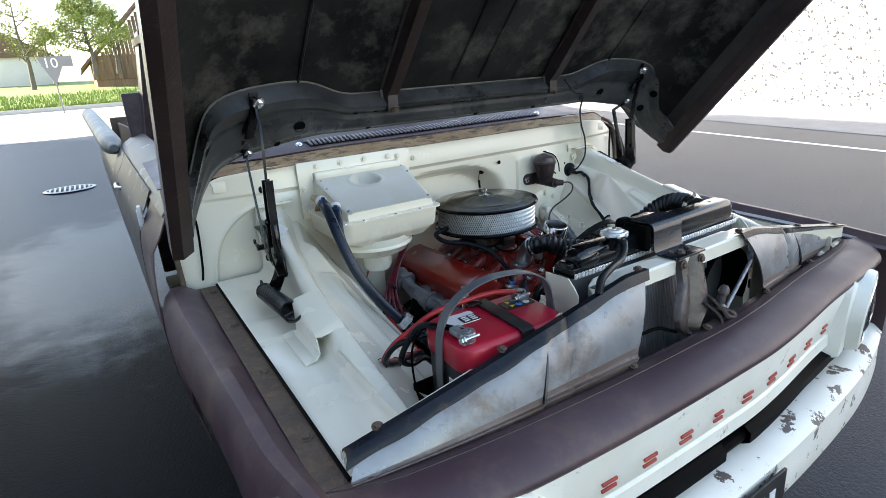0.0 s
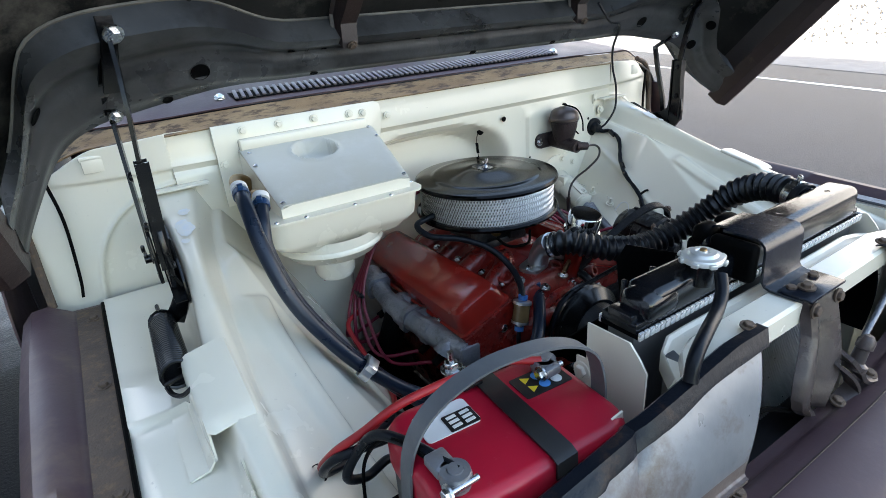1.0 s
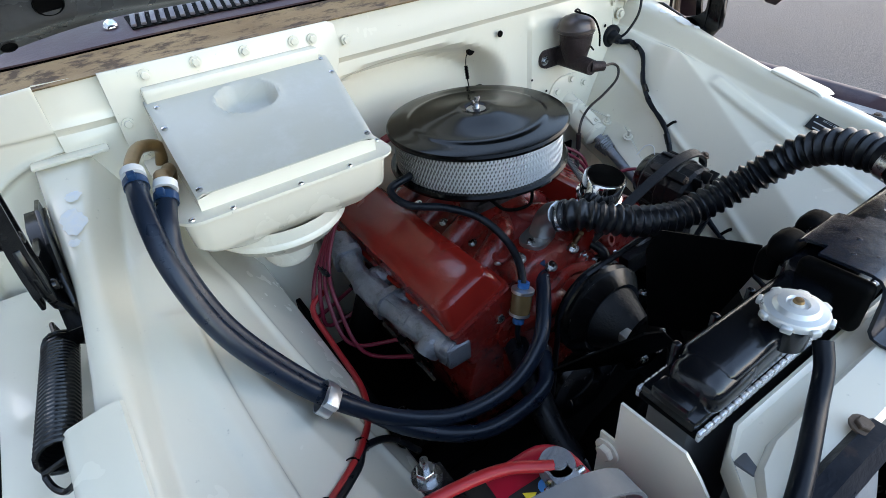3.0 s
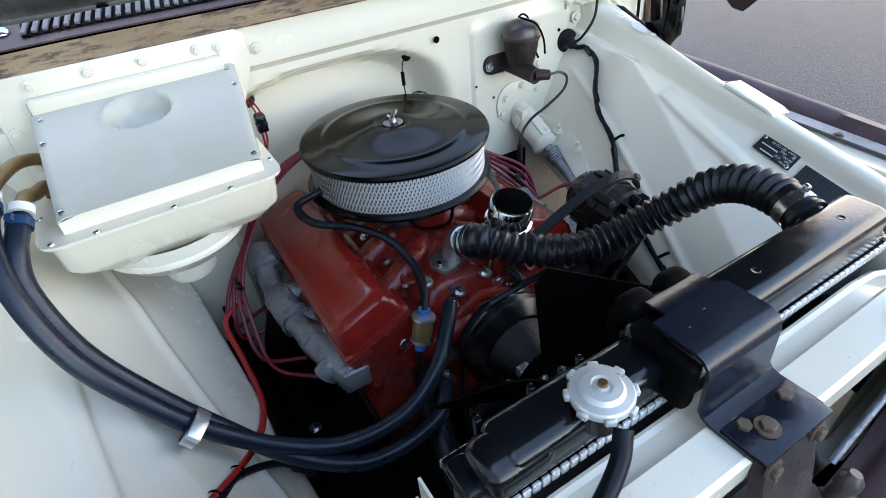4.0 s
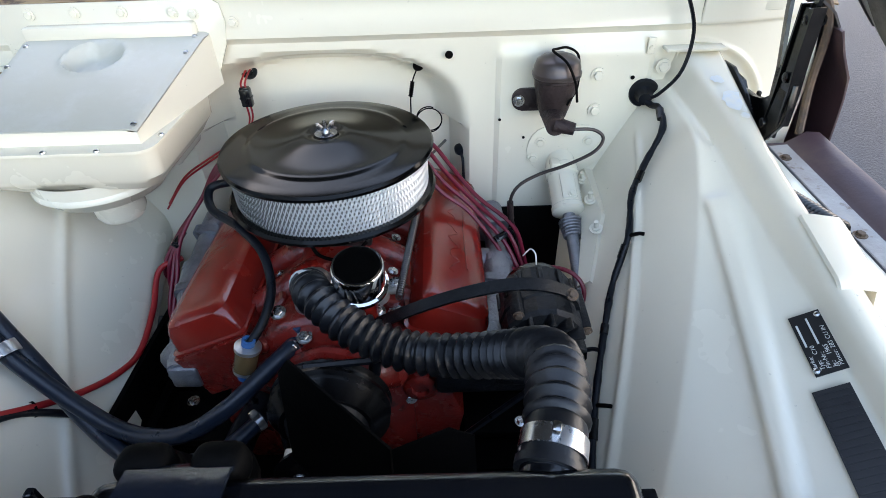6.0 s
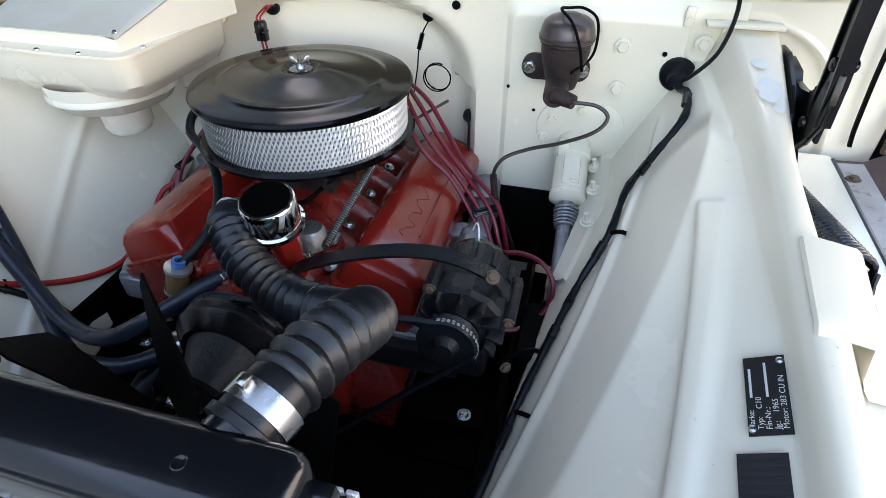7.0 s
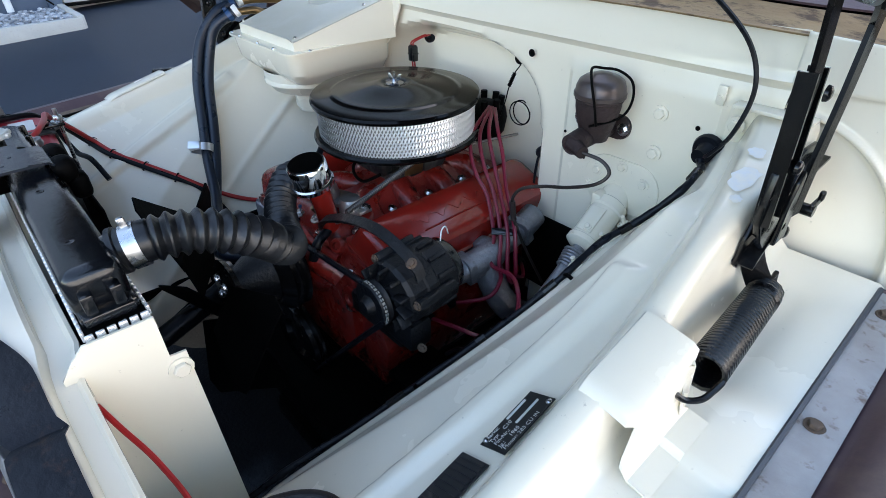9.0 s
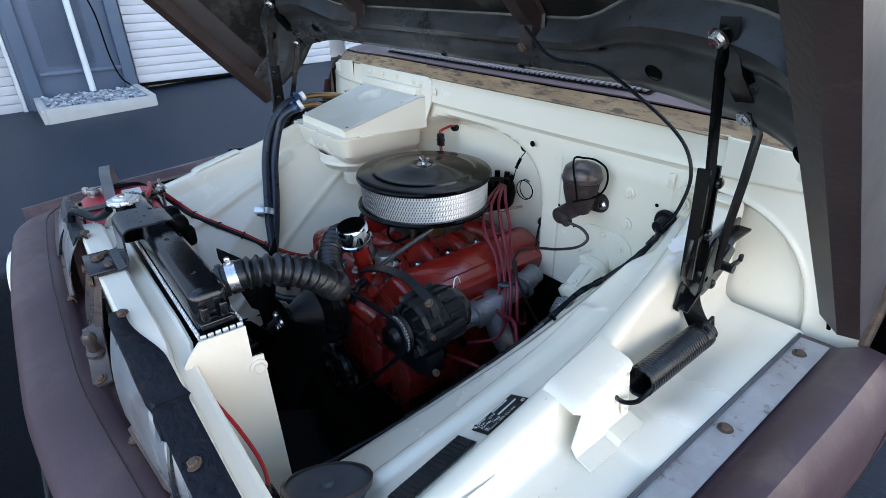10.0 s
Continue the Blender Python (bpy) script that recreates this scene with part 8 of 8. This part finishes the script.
for k in range(280):
    ob = part("pebble", PEB[k % 4], None, planter)
    ob.matrix_basis = pose(GX + random.uniform(0.15, 1.12), random.uniform(-0.66, 0.46), 0.125 + random.uniform(0, 0.02), 0, random.uniform(0, 40), random.uniform(0, 360)) @ Matrix.Scale(random.uniform(0.8, 1.7), 4)

# meadow, barn, trees behind
single("meadow", grid(B(), lambda x, y: Vector((x, y, ground_z(0, y) + 0.12 + 0.06 * max(0, y - 31) * sstep(31, 36, y) + 0.05 * math.sin(x * 1.7) * math.sin(y * 2.1))), frange(-60, 14, 74), frange(29.7, 75, 40)), GRASS,
       "bright sunlit spring grass on a gentle rise", "grass", kind="stuff")
single("kerb", box(B(), (-20, 29.5, ground_z(0, 29.5) + 0.06), (80, 0.25, 0.26), 0.02), CONCRETE, "pale stone kerb along the grass", "kerb", kind="structure")
single("sunlit_paving", grid(B(), lambda x, y: Vector((x, y, ground_z(0, y) + 0.005)), frange(-60, 6.0, 10), frange(15.6, 29.4, 6)), CONCRETE, "pale paved forecourt in full sun", "paving", kind="structure")
random.seed(9)
b = B()
for k in range(9000):
    x, y = random.uniform(-14, 6), 29.8 + 14 * random.random() ** 1.8
    z = ground_z(0, y) + 0.12 + 0.06 * max(0, y - 31) * sstep(31, 36, y)
    h, a, w = random.uniform(0.10, 0.34), random.uniform(0, 6.3), random.uniform(0.02, 0.05)
    lean = Vector((random.uniform(-0.1, 0.1), random.uniform(-0.1, 0.1), h))
    p = Vector((x, y, z))
    d = Vector((math.cos(a) * w, math.sin(a) * w, 0))
    b.faces.new([b.verts.new(q) for q in (p - d, p + d, p + lean)])
single("grass_tufts", b, GRASS, "bright green grass blades and weeds", "grass", kind="stuff")

barn = thing("barn", "old brown wooden barn with a steep roof", "barn")
BY = 52.0


def at(t_x, t_z, y):
    """A place at depth y along a slope from the yard."""
    return Vector((t_x * y, y, 1.48 + t_z * y))


for k in range(56):
    x0 = 0.5 + k * 0.30
    top = min(4.55 + (x0 - 0.6) * 1.0, 13.0 - abs(x0 - 9.0) * 1.0)
    part("board", box(B(), (x0, BY, (3.2 + top) / 2), (0.285, 0.05, top - 3.2), 0.01), BARNWOOD, barn)
for s, (xa, za), (xb, zb) in ((-1, (-0.4, 3.9), (9.0, 13.3)), (1, (17.6, 4.4), (9.0, 13.3))):
    part("roof", plate(B(), [(xa, za), (xb, zb), (xb, zb + 0.25), (xa, za + 0.25)], 9.0, Matrix(((1, 0, 0, 0), (0, 0, 1, BY - 0.6), (0, 1, 0, 0), (0, 0, 0, 1)))), ROOFTILE, barn, "dark tiled roof")
part("barn_base", box(B(), (8.7, BY + 4, 3.6), (16.4, 7.8, 3.0), 0.02), BARNWOOD, barn)
part("hatch", box(B(), (5.9, BY - 0.05, 5.55), (1.6, 0.05, 0.15), 0.01), PLASTER, barn)


def tree(x, y, z, h, crown, leaves, seed, sparse):
    random.seed(seed)
    t = thing("tree", "young spring tree with sparse yellow-green leaves", "tree", group="trees behind the yard")
    bm = B()
    tips = []
    tube(bm, [(x, y, z), (x + 0.1, y, z + h * 0.3), (x - 0.05, y, z + h * 0.6), (x + 0.1, y, z + h)], 0.16, 8, 5, lambda s: max(0.15, 1 - s / (h * 1.1)))
    for k in range(26):
        u = random.uniform(0.25, 0.95)
        a = random.uniform(0, 2 * math.pi)
        L = crown * random.uniform(0.5, 1.0) * (1.15 - u)
        p = Vector((x, y, z + h * u))
        q = p + Vector((math.cos(a) * L, math.sin(a) * L, L * random.uniform(0.3, 0.9)))
        mid = p.lerp(q, 0.5) + Vector((0, 0, -0.1 * L))
        tube(bm, [p, mid, q], 0.045, 5, 3, lambda s, L=L: max(0.12, 1 - s / (L * 1.3)))
        for i in range(4):
            w = mid.lerp(q, random.random())
            e = w + Vector((random.gauss(0, 0.35), random.gauss(0, 0.35), random.gauss(0.15, 0.3)))
            tube(bm, [w, e], 0.015, 4, 0)
            tips.append((w, e))
    part("trunk", bm, BARK, t)
    bm = B()
    for k in range(leaves):
        w, e = random.choice(tips)
        c = w.lerp(e, random.random() * 1.2) + Vector((random.gauss(0, sparse), random.gauss(0, sparse), random.gauss(0, sparse)))
        u, v = Vector([random.gauss(0, 1) for _ in range(3)]).normalized(), Vector([random.gauss(0, 1) for _ in range(3)]).normalized()
        s = random.uniform(0.05, 0.10)
        bm.faces.new([bm.verts.new(q) for q in (c - u * s, c + v * s * 0.6, c + u * s, c - v * s * 0.6)])
    part("crown", bm, LEAF, t)


tree(0.3, 44.0, 3.2, 5.2, 3.0, 9000, 3, 0.22)
tree(1.9, 47.0, 3.4, 4.6, 2.6, 6000, 5, 0.22)
tree(-3.4, 45.0, 2.6, 6.0, 3.2, 2200, 7, 0.18)
tree(-2.2, 49.0, 3.0, 4.0, 2.4, 1800, 8, 0.18)
house = thing("house", "distant pale house with a brown tiled roof", "house")
part("wall", box(B(), (-6.0, 70, 4.6), (7.0, 6.0, 3.4), 0.02), PLASTER, house)
part("roof", plate(B(), [(-10.0, 6.2), (-6.0, 8.6), (-2.0, 6.2)], 6.6, Matrix(((1, 0, 0, 0), (0, 0, 1, 66.7), (0, 1, 0, 0), (0, 0, 0, 1)))), ROOFTILE, house)
sign = thing("pennant_sign", "grey pointed sign with the white number ten", "sign")
sc = Vector((-1.55, 27.0, 3.02))
part("panel", plate(B(), [(-0.62, 0.40), (0.62, 0.44), (0.62, 0.0), (0.22, 0.0), (-0.16, -0.72)], 0.03, Matrix(((1, 0, 0, sc.x), (0, 0, 1, sc.y), (0, 1, 0, sc.z), (0, 0, 0, 1)))), SIGN, sign)
part("post", box(B(), sc + Vector((-0.16, 0.06, -1.1)), (0.05, 0.05, 1.9), 0.005), SIGN, sign)
fc = bpy.data.curves.new("numerals", "FONT")
fc.body = "10"
fc.size = 0.55
fc.extrude = 0.006
fo = new("numerals", fc)
fo.data.materials.append(WHITE)
fo.matrix_world = Matrix.Translation(sc + Vector((-0.45, -0.02, -0.02))) @ pose(0, 0, 0, 90, 0, 0)
fo.parent = sign
